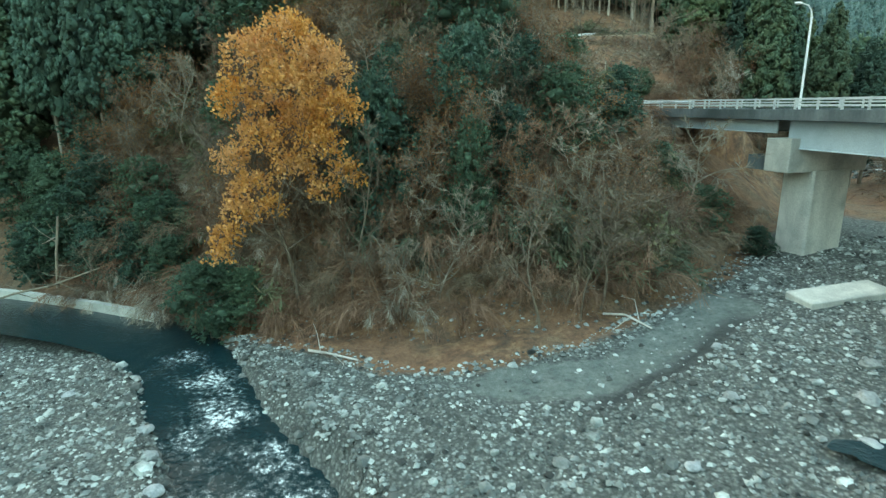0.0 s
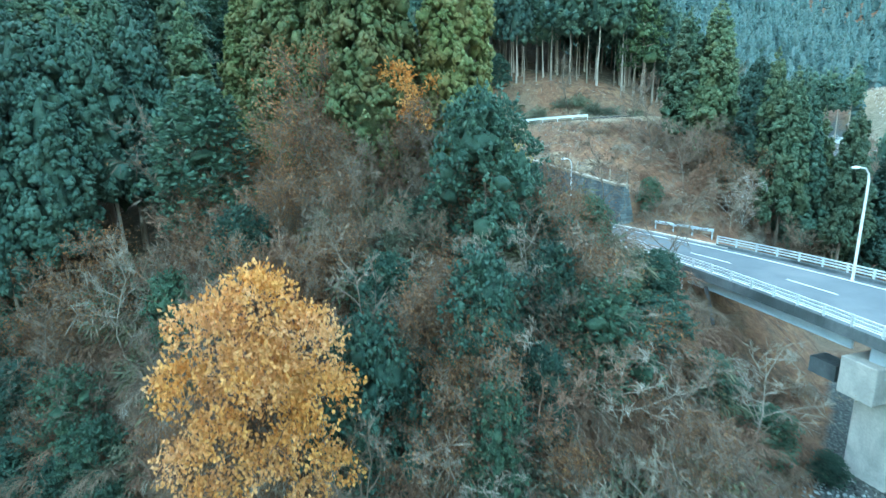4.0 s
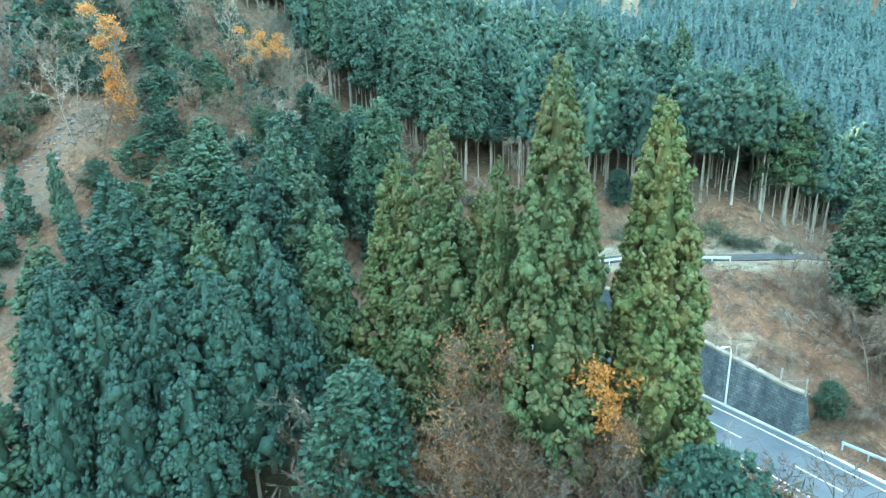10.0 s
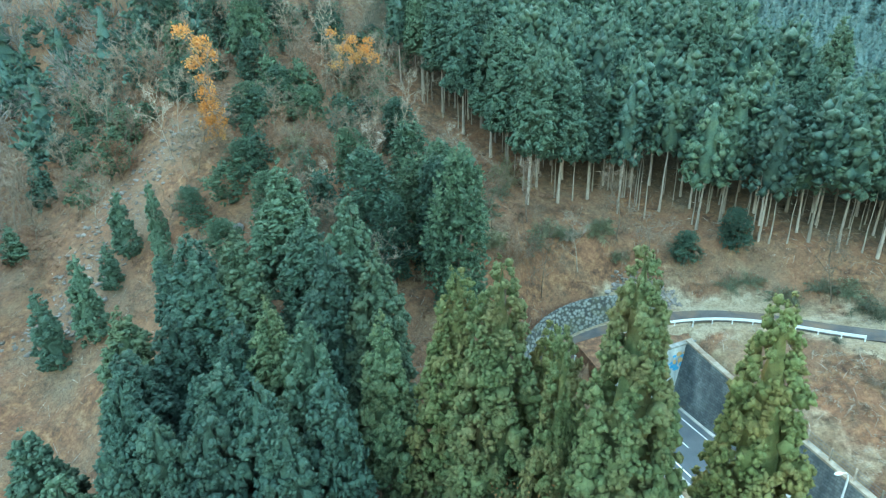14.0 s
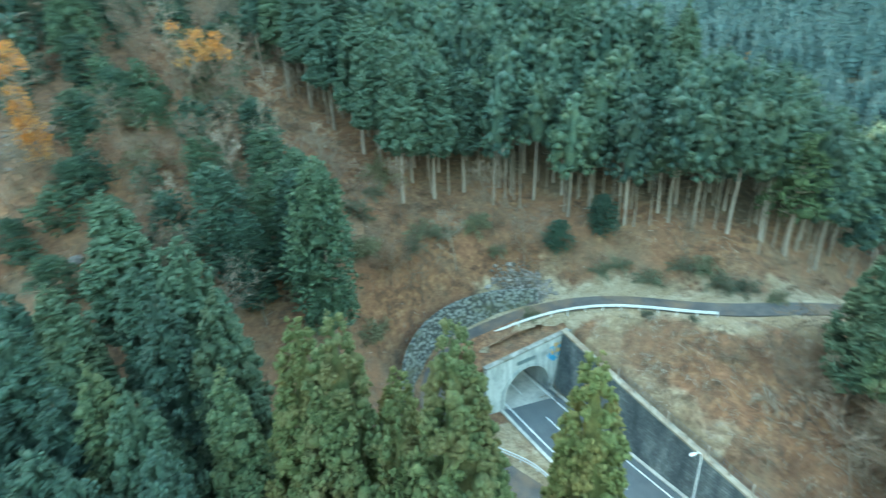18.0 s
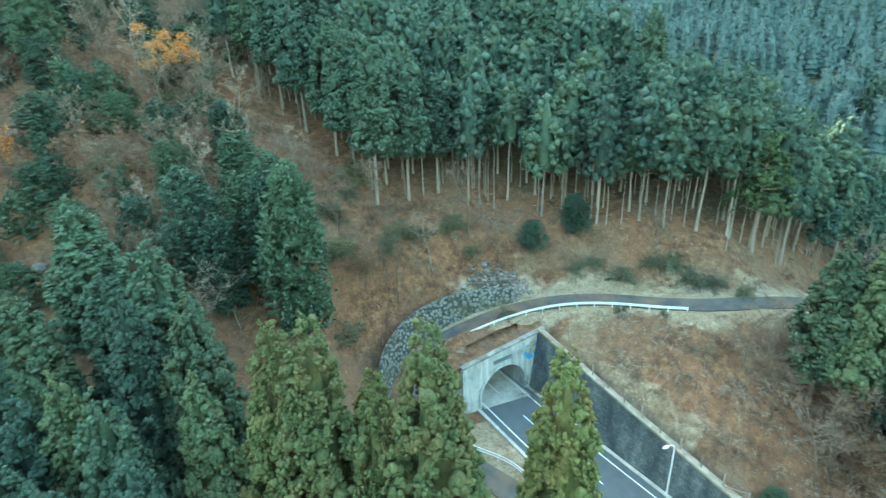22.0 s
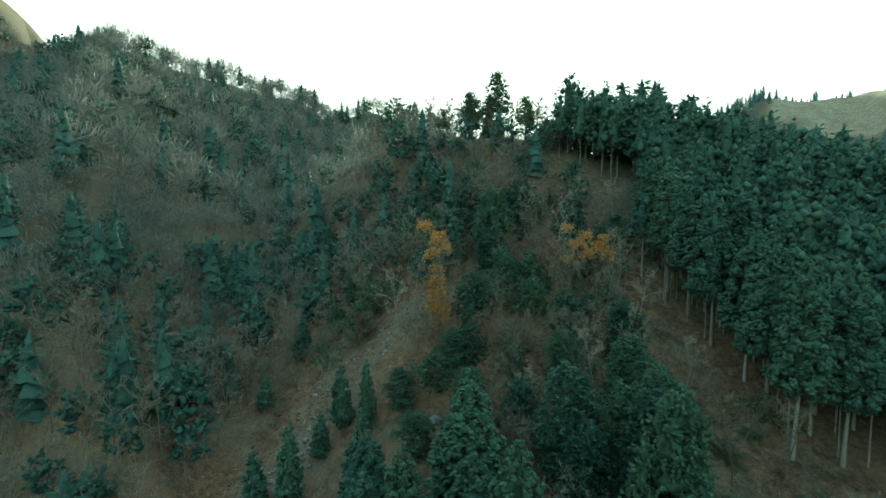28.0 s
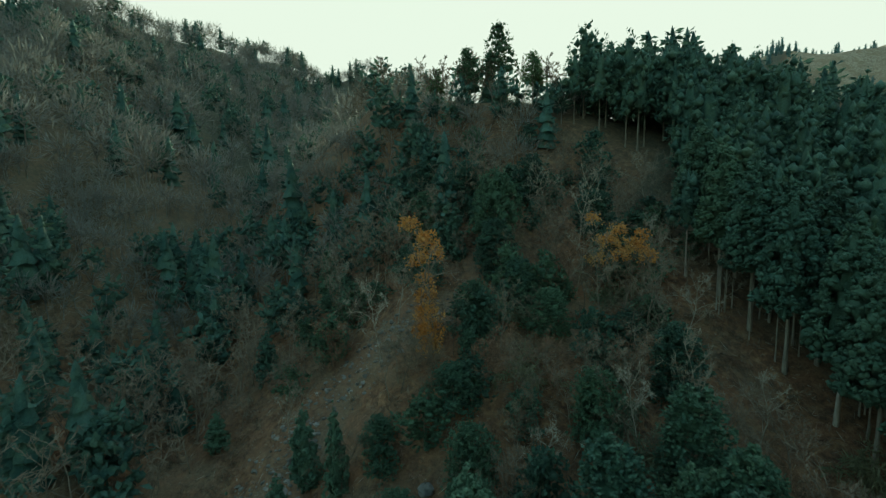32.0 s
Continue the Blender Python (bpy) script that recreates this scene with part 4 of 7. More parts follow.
def puffs(C, size, rng, coarse=False, flat=0.8, rough=0.3):
    """Small uneven tufts at the points C."""
    bv, bf = (OCT_V, OCT_F) if coarse else (ICO_V, ICO_F)
    n = len(C)
    R = (size * rng.uniform(0.6, 1.25, n))[:, None, None] * (1 + rng.normal(0, rough, (n, len(bv), 1)).clip(-0.5, 0.6)) * np.array([1, 1, flat])
    a = rng.uniform(0, 6.28, n)
    c, s = np.cos(a)[:, None], np.sin(a)[:, None]
    W = np.stack([bv[:, 0] * c - bv[:, 1] * s, bv[:, 0] * s + bv[:, 1] * c, np.broadcast_to(bv[:, 2], (n, len(bv)))], 2)
    V = (C[:, None] + W * R).reshape(-1, 3)
    F = (np.arange(n)[:, None, None] * len(bv) + bf[None]).reshape(-1, 3)
    return V, F


def join(*pieces):
    V, F, k = [], [], 0
    for v, f in pieces:
        V.append(v)
        F.append(f + k)
        k += len(v)
    return np.vstack(V), np.vstack(F)


def cedar_mesh(seed, h, r, bare, boughs, tufts, per, size, solid=True, power=0.5):
    """Crown of a conical cedar: domed boughs on a spiral, each set with small tufts and ragged needle tips."""
    rng = np.random.default_rng(seed)
    u = 1 - np.linspace(0.999, 0.0, boughs) ** 0.66
    lump = 1 + 0.08 * np.sin(u * 41 + seed) + 0.07 * np.sin(u * 17 + seed * 2)
    prof = r * (1 - u) ** power * (0.66 + 0.34 * np.minimum(1, u / 0.12)) * lump + 0.05
    ang = np.arange(boughs) * 2.39996 + rng.normal(0, 0.3, boughs)
    side = 1 + 0.12 * np.sin(ang * 2 + seed) + 0.1 * np.sin(ang * 3 + u * 9)
    rad = np.maximum(0, prof * side * rng.uniform(0.72, 0.98, boughs) - 0.1)
    C = np.stack([rad * np.cos(ang), rad * np.sin(ang), h * (bare + (1 - bare) * u) - 0.15 * rad + rng.normal(0, 0.25, boughs)], 1)
    dome = size * rng.uniform(0.75, 1.25, boughs) * (0.36 + 0.64 * np.minimum(1, prof / (0.6 * r)))
    out = np.stack([np.cos(ang), np.sin(ang), np.full(boughs, 0.35)], 1)
    D = np.repeat(out, tufts, 0) * 0.75 + rng.normal(0, 0.62, (boughs * tufts, 3))
    D /= np.linalg.norm(D, axis=1)[:, None]
    S_ = np.repeat(dome, tufts)
    T = np.repeat(C, tufts, 0) + D * S_[:, None] * rng.uniform(0.75, 1.0, (len(S_), 1)) * [1, 1, 1.15]
    B_ = np.repeat(D, per, 0) * 0.8 + rng.normal(0, 0.5, (len(T) * per, 3)) + [0, 0, 0.15]
    leaf = blades(np.repeat(T, per, 0) - B_ * np.repeat(S_, per)[:, None] * 0.12, B_, np.repeat(S_, per) * (0.52 if solid else 0.64), np.repeat(S_, per) * (0.16 if solid else 0.24), rng, 0.12)
    k, m = (11, 16) if solid else (7, 6)
    a = np.linspace(0, 2 * np.pi, k, endpoint=False)
    core = []
    for t in np.linspace(0, 1, m):
        rr = r * 0.5 * (1 - t) ** (power + 0.15) * (0.5 + 0.5 * min(1, t / 0.15)) + 0.02
        core.append(np.stack([rr * (1 + 0.15 * rng.normal(size=k)) * np.cos(a), rr * (1 + 0.15 * rng.normal(size=k)) * np.sin(a), np.full(k, h * (bare + 0.01 + (0.95 - bare) * t)) + rng.normal(0, 0.2, k)], 1))
    i, j = np.arange(k), (np.arange(k) + 1) % k
    Fc = np.concatenate([np.concatenate([np.stack([q * k + i, q * k + j, (q + 1) * k + j], 1), np.stack([q * k + i, (q + 1) * k + j, (q + 1) * k + i], 1)]) for q in range(m - 1)])
    pieces = [puffs(C, dome * (0.76 if solid else 0.72), rng, not solid, 1.05, 0.32), leaf, (np.vstack(core), Fc)]
    if solid:
        pieces.append(puffs(T, S_ * 0.42, rng, True, 0.95, 0.25))
    return join(*pieces)


def broom_mesh(seed, r, h, n, width):
    """A far leafless crown: a dome of thin twigs spreading up and out over a few limbs."""
    rng = np.random.default_rng(seed)
    d = rng.normal(size=(n, 3)) * [1, 1, 0.7]
    d /= np.linalg.norm(d, axis=1)[:, None]
    P = np.array([0, 0, h * 0.62]) + d * rng.uniform(0.15, 0.75, (n, 1)) * [r, r, h * 0.38]
    segs = [((0, 0, -0.5), (rng.normal(0, 0.2), rng.normal(0, 0.2), h * 0.4), 0.14, 0.10)]
    for i in range(5):
        t = rng.uniform(0, 6.28)
        segs.append((segs[0][1], (math.cos(t) * r * 0.5, math.sin(t) * r * 0.5, h * rng.uniform(0.6, 0.9)), 0.08, 0.04))
    return join(tube(segs, 3), blades(P, d + [0, 0, 0.7] + rng.normal(0, 0.3, (n, 3)), np.full(n, h * 0.26), np.full(n, width), rng, 0.0))


def spire_mesh(seed, h, r, bare, layers=8, sides=9, tufts=40):
    """A far conifer: ragged drooping skirts one above the other, ending in a spire."""
    rng = np.random.default_rng(seed)
    out = []
    for i in range(layers):
        t = i / layers
        z = h * (bare + (1 - bare) * t)
        rr = r * (1 - t) ** 0.85 * (0.7 + 0.3 * min(1, t / 0.15)) + 0.12
        a = np.linspace(0, 2 * np.pi, sides, endpoint=False) + rng.uniform(0, 1)
        k = rr * rng.uniform(0.62, 1.25, sides)
        ring = np.stack([k * np.cos(a), k * np.sin(a), z - 0.3 * k + rng.normal(0, 0.25, sides)], 1)
        top = np.array([[rng.normal(0, 0.1), rng.normal(0, 0.1), min(h, z + h * (1 - bare) / layers * 1.9)]])
        j = np.arange(sides)
        out.append((np.vstack([ring, top]), np.stack([j, (j + 1) % sides, np.full(sides, sides)], 1)))
    u = rng.uniform(0, 0.95, tufts)
    a = rng.uniform(0, 6.28, tufts)
    k = r * (1 - u) ** 0.85 * rng.uniform(0.6, 1.0, tufts)
    P = np.stack([k * np.cos(a), k * np.sin(a), h * (bare + (1 - bare) * u)], 1)
    out.append(blades(P, np.stack([np.cos(a), np.sin(a), rng.uniform(-0.2, 0.7, tufts)], 1) + rng.normal(0, 0.3, P.shape), r * 0.5, r * 0.24, rng))
    return join(*out)


def stem(seed, h, r, lean=0.012, top=0.95):
    rng = np.random.default_rng(seed)
    pts = [np.array([rng.normal(0, lean) * h * t, rng.normal(0, lean) * h * t, h * top * t - 0.4]) for t in np.linspace(0, 1, 6)]
    return tube([(pts[i], pts[i + 1], r * (1 - 0.16 * i) * (1.3 if i == 0 else 1), r * (1 - 0.16 * (i + 1))) for i in range(5)], 7)


def bare_segments(seed, h, spread_=0.45, limbs=11, subs=5, twigs=4, droop=0.0, base=0.3, r=0.13):
    """Trunk, limbs, branches and twigs of a leafless tree; also the twig ends."""
    rng = np.random.default_rng(seed)
    segs, ends = [], []
    p, d = np.zeros(3) - [0, 0, 0.4], np.array([rng.normal(0, 0.08), rng.normal(0, 0.08), 1.0])
    trunk = [p]
    for i in range(7):
        q = p + d / np.linalg.norm(d) * h * 0.13
        segs.append((p, q, r * (1 - i / 8), r * (1 - (i + 1) / 8)))
        p = q
        trunk.append(p)
        d = d + rng.normal(0, 0.13, 3) * [1, 1, 0]

    def grow(p, d, L, r, level):
        if level == 2:
            ends.append((p, d, L))
            return
        n = 4 if level == 0 else 3
        pts = [p]
        for i in range(n):
            d = d + rng.normal(0, 0.2, 3) + [0, 0, (0.12 if level < 2 else 0) - droop]
            d /= np.linalg.norm(d)
            q = p + d * L / n
            segs.append((p, q, max(r * (1 - i / n * 0.7), 0.014), max(r * (1 - (i + 1) / n * 0.7), 0.012)))
            p = q
            pts.append(p)
        for j in range(subs if level == 0 else twigs):
            t = rng.uniform(0.3, 1.0) * n
            i = min(int(t), n - 1)
            o = pts[i] + (pts[i + 1] - pts[i]) * (t - i)
            e = d + rng.normal(0, 0.75, 3)
            grow(o, e / np.linalg.norm(e), L * rng.uniform(0.35, 0.6), r * 0.5, level + 1)

    for j in range(limbs):
        t = (base + (1 - base) * (j + rng.uniform(0, 1)) / limbs) * 7
        i = min(int(t), 6)
        o = trunk[i] + (trunk[i + 1] - trunk[i]) * (t - i)
        a = j * 2.4 + rng.normal(0, 0.4)
        e = np.array([math.cos(a), math.sin(a), rng.uniform(0.35, 1.1)])
        grow(o, e / np.linalg.norm(e), h * spread_ * rng.uniform(0.6, 1.1) * (1.15 - 0.6 * t / 7), r * 0.42, 0)
    return segs, ends


def bare_mesh(segs, ends, seed, per=3, width=0.035, droop=0.0):
    """Limbs as tapered tubes and the finest twigs as thin blades."""
    rng = np.random.default_rng(seed)
    P = np.repeat(np.array([e[0] for e in ends]), per, 0)
    D = np.repeat(np.array([e[1] for e in ends]), per, 0) + rng.normal(0, 0.45, P.shape) + [0, 0, -droop]
    L = np.repeat(np.array([e[2] for e in ends]), per) * 1.1
    return join(tube(segs, 3), blades(P, D, L, np.full(len(P), width), rng, 0.0))


def leaves_at(ends, seed, per, reach, size, keep=1.0, width=0.55):
    rng = np.random.default_rng(seed)
    E_ = np.array([e[0] + e[1] * e[2] * 0.8 for e in ends])
    E_ = E_[rng.uniform(size=len(E_)) < keep]
    P = np.repeat(E_, per, 0) + rng.normal(0, reach, (len(E_) * per, 3))
    return blades(P, rng.normal(0, 1, P.shape) + [0, 0, -0.15], size, size * width, rng)


def lobed_mesh(seed, lobes, per, size, blob=True, width=0.6, spread_=1.0, coarse=True):
    """Leaves in clusters over a list of lobes (x, y, z, radius)."""
    rng = np.random.default_rng(seed)
    out = []
    for x, y, z, s in lobes:
        n = max(4, int(per * s * s))
        d = rng.normal(size=(n, 3))
        d /= np.linalg.norm(d, axis=1)[:, None]
        d[:, 2] = np.where(d[:, 2] < -0.45, -d[:, 2], d[:, 2])
        C = np.array([x, y, z]) + d * s * rng.uniform(0.55 if not blob else 0.8, 1.12 * spread_, (n, 1)) * [1, 1, 0.8]
        if blob:
            out.append(puffs(C, np.full(n, size * 0.5), rng, coarse, 0.85, 0.35))
            out.append(puffs(np.array([[x, y, z]]), np.array([s * 0.48]), rng, False, 0.75, 0.25))
        k = 4 if blob else 7
        P = np.repeat(C, k, 0) + rng.normal(0, size * (0.35 if blob else 0.7), (n * k, 3))
        out.append(blades(P, np.repeat(d, k, 0) * 0.6 + rng.normal(0, 0.7, P.shape) + [0, 0, 0.1], size, size * width, rng))
    return join(*out)


def round_lobes(seed, h, r, n, low=0.3):
    rng = np.random.default_rng(seed)
    out = []
    for i in range(n):
        t = (i + 0.5) / n
        a = i * 2.4 + rng.normal(0, 0.4)
        rr = r * math.sin(math.pi * min(0.95, 0.2 + 0.75 * t)) * rng.uniform(0.3, 0.85)
        out.append((rr * math.cos(a), rr * math.sin(a), h * (low + (0.97 - low) * t), r * rng.uniform(0.26, 0.46)))
    return out


def brush_mesh(seed, r, h, stems, twigs, droop, width=0.026):
    """A thicket: arching stems, and a mass of fine drooping twigs over them."""
    rng = np.random.default_rng(seed)
    segs, P, D, L = [], [], [], []
    for i in range(stems):
        a, t = rng.uniform(0, 6.28), rng.uniform(0.15, 1.0)
        p = np.array([math.cos(a) * r * 0.35 * t, math.sin(a) * r * 0.35 * t, -0.2])
        d = np.array([math.cos(a) * 0.55 * t, math.sin(a) * 0.55 * t, 1.0])
        size = h * rng.uniform(0.6, 1.2)
        for k in range(5):
            d = d + rng.normal(0, 0.22, 3) + [math.cos(a) * 0.14, math.sin(a) * 0.14, -droop * k * 0.22]
            d /= np.linalg.norm(d)
            q = p + d * size / 5
            w = 0.045 * (1 - k / 6.5)
            segs.append((p, q, w, w * 0.85))
            for _ in range(twigs if k > 0 else twigs // 3):
                P.append(p + (q - p) * rng.uniform() + rng.normal(0, 0.12, 3))
                D.append(d * 0.6 + rng.normal(0, 0.6, 3) + [math.cos(a) * 0.3, math.sin(a) * 0.3, -droop * 0.6])
                L.append(size * rng.uniform(0.14, 0.36))
            p = q
    return join(tube(segs, 3), blades(np.array(P), np.array(D), np.array(L), np.full(len(P), width), rng, 0.0))


def tree(kind, trunk_vf, crown_vf, mat_trunk, mat_crown, label, category, group, crown="crown"):
    """A tree at the origin with its trunk and crown."""
    t = thing(kind, 0, 0, 0, label, category, group)
    mesh_object("trunk", *trunk_vf, mat_trunk, t, smooth=True)
    if crown_vf is not None:
        mesh_object(crown, *crown_vf, mat_crown, t, smooth=True)
    return t


placed = {}


def plant(proto, x, y, scale=1.0, turn=None, tall=1.0, sink=0.1, label="", rng=random.Random(11)):
    """The first use moves the tree itself, later ones copy it."""
    z = height(x, y) - sink
    m = pose(x, y, z, rng.uniform(-2, 2), rng.uniform(-2, 2), rng.uniform(0, 360) if turn is None else turn)
    if proto.name in placed:
        ob = copy_thing(proto, m)
        ob.matrix_basis = m @ Matrix.Diagonal((scale, scale, scale * tall, 1))
    else:
        placed[proto.name] = True
        ob = proto
        ob.matrix_basis = m @ Matrix.Diagonal((scale, scale, scale * tall, 1))
    if label:
        tagged(ob, label)
    return ob


# ---- cedars of the grove below the cutting ----
CEDARS = [tree("cedar", stem(i, 24, 0.3), cedar_mesh(i, 24, 3.9, 0.22 + 0.04 * i, 250, 10, 2, 0.72, power=0.64), M_bark, (M_sugi, M_sugi_mid, M_sugi, M_sugi_mid)[i], "green Japanese cedar with a dense conical crown", "tree", "cedars of the grove") for i in range(4)]
WARM = [tree("cedar", stem(20 + i, 28, 0.36), cedar_mesh(30 + i, 28, 4.7, 0.12, 640, 8, 3, 0.58, power=0.64), M_bark, M_sugi_warm, "tall yellow-green cedar with a full pointed crown", "tree", "cedars by the road") for i in range(2)]
SMALL = [tree("young_conifer", stem(25 + i, 10, 0.14), cedar_mesh(36 + i, 10, 1.9, 0.02, 80, 8, 1, 0.5, power=0.7), M_bark, M_sugi, "young bluish-green conifer standing on the open slope", "tree", "young conifers on the slope") for i in range(2)]


def plant_to(proto, nominal, x, y, tip, width=1.0):
    g = height(x, y)
    return plant(proto, x, y, width, tall=(tip - g) / nominal / width)


for i, (x, y, tip, w) in enumerate([(-29.5, 68.5, 43.9, 0.95), (-36, 65.7, 40, 1.0), (-44.4, 75.5, 44.6, 1.0), (-46.1, 66.7, 39.9, 1.1), (-30.8, 76.1, 48.1, 0.95), (-26.5, 75.2, 46.9, 1.0), (-30.3, 80.5, 50.5, 1.0), (-41.2, 77.4, 46.8, 1.0), (-40.7, 87.5, 52.1, 1.1), (-24, 71.5, 42.6, 0.85), (-41, 62, 37, 1.0), (-46, 58, 34, 1.1), (-36, 83, 47, 1.0), (-50, 71, 41, 1.0), (-38.5, 71, 41, 0.9), (-52, 61, 34, 1.1), (-57, 57, 30, 1.1), (-34, 72, 43, 0.85), (-48, 80, 46, 0.9), (-39, 66.5, 38, 0.9), (-45, 71, 41, 0.9)]):
    plant_to(CEDARS[2 * (i % 2) if y < 69 else i % 4], 24, x, y, tip, w)
for i, (x, y, tip, w) in enumerate([(-17.4, 71.3, 48.2, 1.0), (-13.7, 66, 50.4, 1.0), (-4.9, 60.2, 54.8, 0.98), (1.8, 59.6, 52.1, 0.92), (-10.4, 68.5, 45.5, 0.85), (-8.4, 62, 48, 0.7)]):
    plant_to(WARM[i % 2], 28, x, y, tip, w)
for i, (x, y, tip, w) in enumerate([(37.5, 89.6, 43.8, 0.9), (39.8, 87.2, 44.6, 0.95), (43.6, 91.5, 40.5, 0.9), (43.5, 83.2, 38.1, 0.85), (45.6, 82, 37.6, 0.85), (48.6, 86.5, 34.5, 0.85), (44.4, 77.5, 35.0, 0.8), (47.4, 77.6, 33.4, 0.8), (51.5, 82, 30, 0.8), (50.4, 74.5, 30.5, 0.8), (54, 79, 28, 0.85), (57, 76.5, 27, 0.85), (60.5, 79, 26, 0.8)]):
    plant_to(CEDARS[(1, 3, 1, 0)[i % 4]], 24, x, y, tip, w)
for i, (x, y, h, w) in enumerate([(-67.1, 82.3, 12, 1.1), (-70, 93.6, 9.7, 1.0), (-64.5, 93.9, 10.8, 0.8), (-71.3, 79.9, 10.7, 1.2), (-89.7, 92.7, 6, 1.0), (-69.5, 89.2, 6.5, 0.9), (-60, 89, 8, 0.9), (-56, 84, 9, 1.0), (-95, 104, 9, 1.1), (-88, 115, 8, 1.0), (-102, 122, 10, 1.2), (-74, 126, 9, 1.0)]):
    plant(SMALL[i % 2], x, y, w, tall=h / 10 / w)

# ---- the plantation behind the cutting ----
TREELINE = [(-46, 141), (-24, 130), (-16, 121), (-6, 123), (5, 120), (18, 115.5), (36, 111), (46, 113), (60, 121), (80, 140), (110, 172)]
PLANT = [tree("cypress", stem(40 + i, 19, 0.19, 0.006), cedar_mesh(50 + i, 19, 3.1, 0.40 + 0.03 * i, 62, 5, 2, 1.0, False, 0.36), M_bark_pale, M_sugi_far, "plantation cypress with a rounded crown on a bare pale trunk", "tree", "cypresses of the plantation") for i in range(4)]
GIANT = [tree("cedar", stem(44 + i, 24, 0.27, 0.006), cedar_mesh(54 + i, 24, 3.7, 0.36, 210, 7, 2, 0.7, True, 0.55), M_bark_pale, M_sugi, "tall drooping cedar with a long bare pale trunk", "tree", "tall cedars of the plantation") for i in range(2)]
GIANTS = [(-15.6, 119.2, 25, 1.0), (-19.5, 124.5, 24, 1.0), (-10.8, 121.6, 22, 0.95), (-23.2, 129.6, 23, 1.0), (-28.8, 133.2, 23, 1.0), (-33.6, 137.4, 23, 1.05), (-6.0, 124.4, 20, 0.9), (-38.5, 141.5, 22, 1.0), (-26.0, 136.5, 23, 1.0), (-43.5, 146, 21, 1.0), (38.6, 118, 24, 0.95), (31, 136, 25, 0.9), (12, 142, 25, 0.9), (24, 124, 23, 0.85)]
for i, (x, y, h, w) in enumerate(GIANTS):
    plant(GIANT[i % 2], x, y, w, tall=h / 24 / w)
for i, (x, y, tip) in enumerate([(-34, 60.5, 40), (-31, 63, 41), (-37.5, 61, 39), (-28.4, 62.4, 39), (-34.6, 56.4, 36), (-40, 57.5, 37), (-31, 57.6, 35), (-43, 62, 40), (-26, 65.5, 41)]):
    g = height(x, y)
    plant(GIANT[i % 2], x, y, 0.78, tall=(tip - g) / 24 / 0.78)
rng = random.Random(5)
near_n, stuff = 0, []
yy = 106.0
while yy < 240:
    xx = -75.0
    while xx < 130:
        x, y = xx + rng.uniform(-1.4, 1.4), yy + rng.uniform(-1.4, 1.4)
        d, _ = nearest(TREELINE, np.array([x]), np.array([y]))
        s, _ = nearest(BANK, np.array([x]), np.array([y]))
        back = float(np.interp(x, [p[0] for p in BROW], [p[2] for p in BROW]))
        if d[0] > 0.5 and s[0] > 6 and y < back + 45 and x > (-58 + 0.12 * (y - 140) if y < 166 else -84) and not (x < -44 and y < 160) and min(math.hypot(x - g[0], y - g[1]) for g in GIANTS) > 3.2:
            if d[0] < 14 and near_n < 230:
                plant(PLANT[rng.randrange(4)], x, y, rng.uniform(0.85, 1.12), tall=rng.uniform(0.85, 1.1))
                near_n += 1
            else:
                stuff.append((x, y, rng.uniform(0.8, 1.15), rng.uniform(0, 6.28)))
        xx += 4.7
    yy += 4.5


def wood(name, spots, models, material, label, category):
    """Many far trees as one object."""
    P = np.array([(x, y) for x, y, *_ in spots])
    Z = land(P[:, 0], P[:, 1])
    parts = []
    for (x, y, k, a, *_), z in zip(spots, Z):
        v, f = models[int(a * 100) % len(models)]
        c, s = math.cos(a) * k, math.sin(a) * k
        parts.append((np.stack([v[:, 0] * c - v[:, 1] * s + x, v[:, 0] * s + v[:, 1] * c + y, v[:, 2] * k + z - 0.2], 1), f))
    return tagged(mesh_object(name, *join(*parts), material, smooth=True), label, category, kind="stuff")


FAR_CEDAR = [cedar_mesh(70 + i, 19, 3.1, 0.42, 34, 5, 2, 1.2, False, (0.36, 0.42, 0.36, 0.7)[i]) for i in range(4)]
REAR_CEDAR = [spire_mesh(75 + i, 20, 3.2, 0.3, 8, 8, 50) for i in range(4)]
wood("cedar_wood", [q for q in stuff if q[1] < 185], FAR_CEDAR, M_sugi_far, "dense dark plantation of cedars climbing the slope", "wood")
wood("upper_cedar_wood", [q for q in stuff if q[1] >= 185], REAR_CEDAR, M_sugi_far, "dark cedars along the crest of the plantation", "wood")
TRUNKS = [stem(80 + i, 11, 0.2, 0.006) for i in range(2)]
wood("cedar_trunks", [q for q in stuff if q[1] < 185], TRUNKS, M_bark_pale, "pale bare trunks inside the cedar plantation", "wood")

rng_t = random.Random(63)
edge_stems = []
while len(edge_stems) < 120:
    x, y = rng_t.uniform(-46, 64), rng_t.uniform(110, 150)
    d, _ = nearest(TREELINE, np.array([x]), np.array([y]))
    if 0.2 < d[0] < 11:
        edge_stems.append((x, y, rng_t.uniform(0.7, 1.1), rng_t.uniform(0, 6.28)))
wood("edge_trunks", edge_stems, [stem(84 + i, 11, 0.12, 0.012) for i in range(3)], M_bark_pale, "slim bare trunks crowding the edge of the plantation", "wood")

for i, (x, y) in enumerate([(133, 219), (136, 215), (143, 218), (142, 211), (145, 208), (153, 213), (151, 206), (152, 202), (159, 205), (150, 219)]):
    plant(PLANT[i % 4], x, y, 1.15, tall=1.05 + 0.12 * math.sin(i * 2.3))

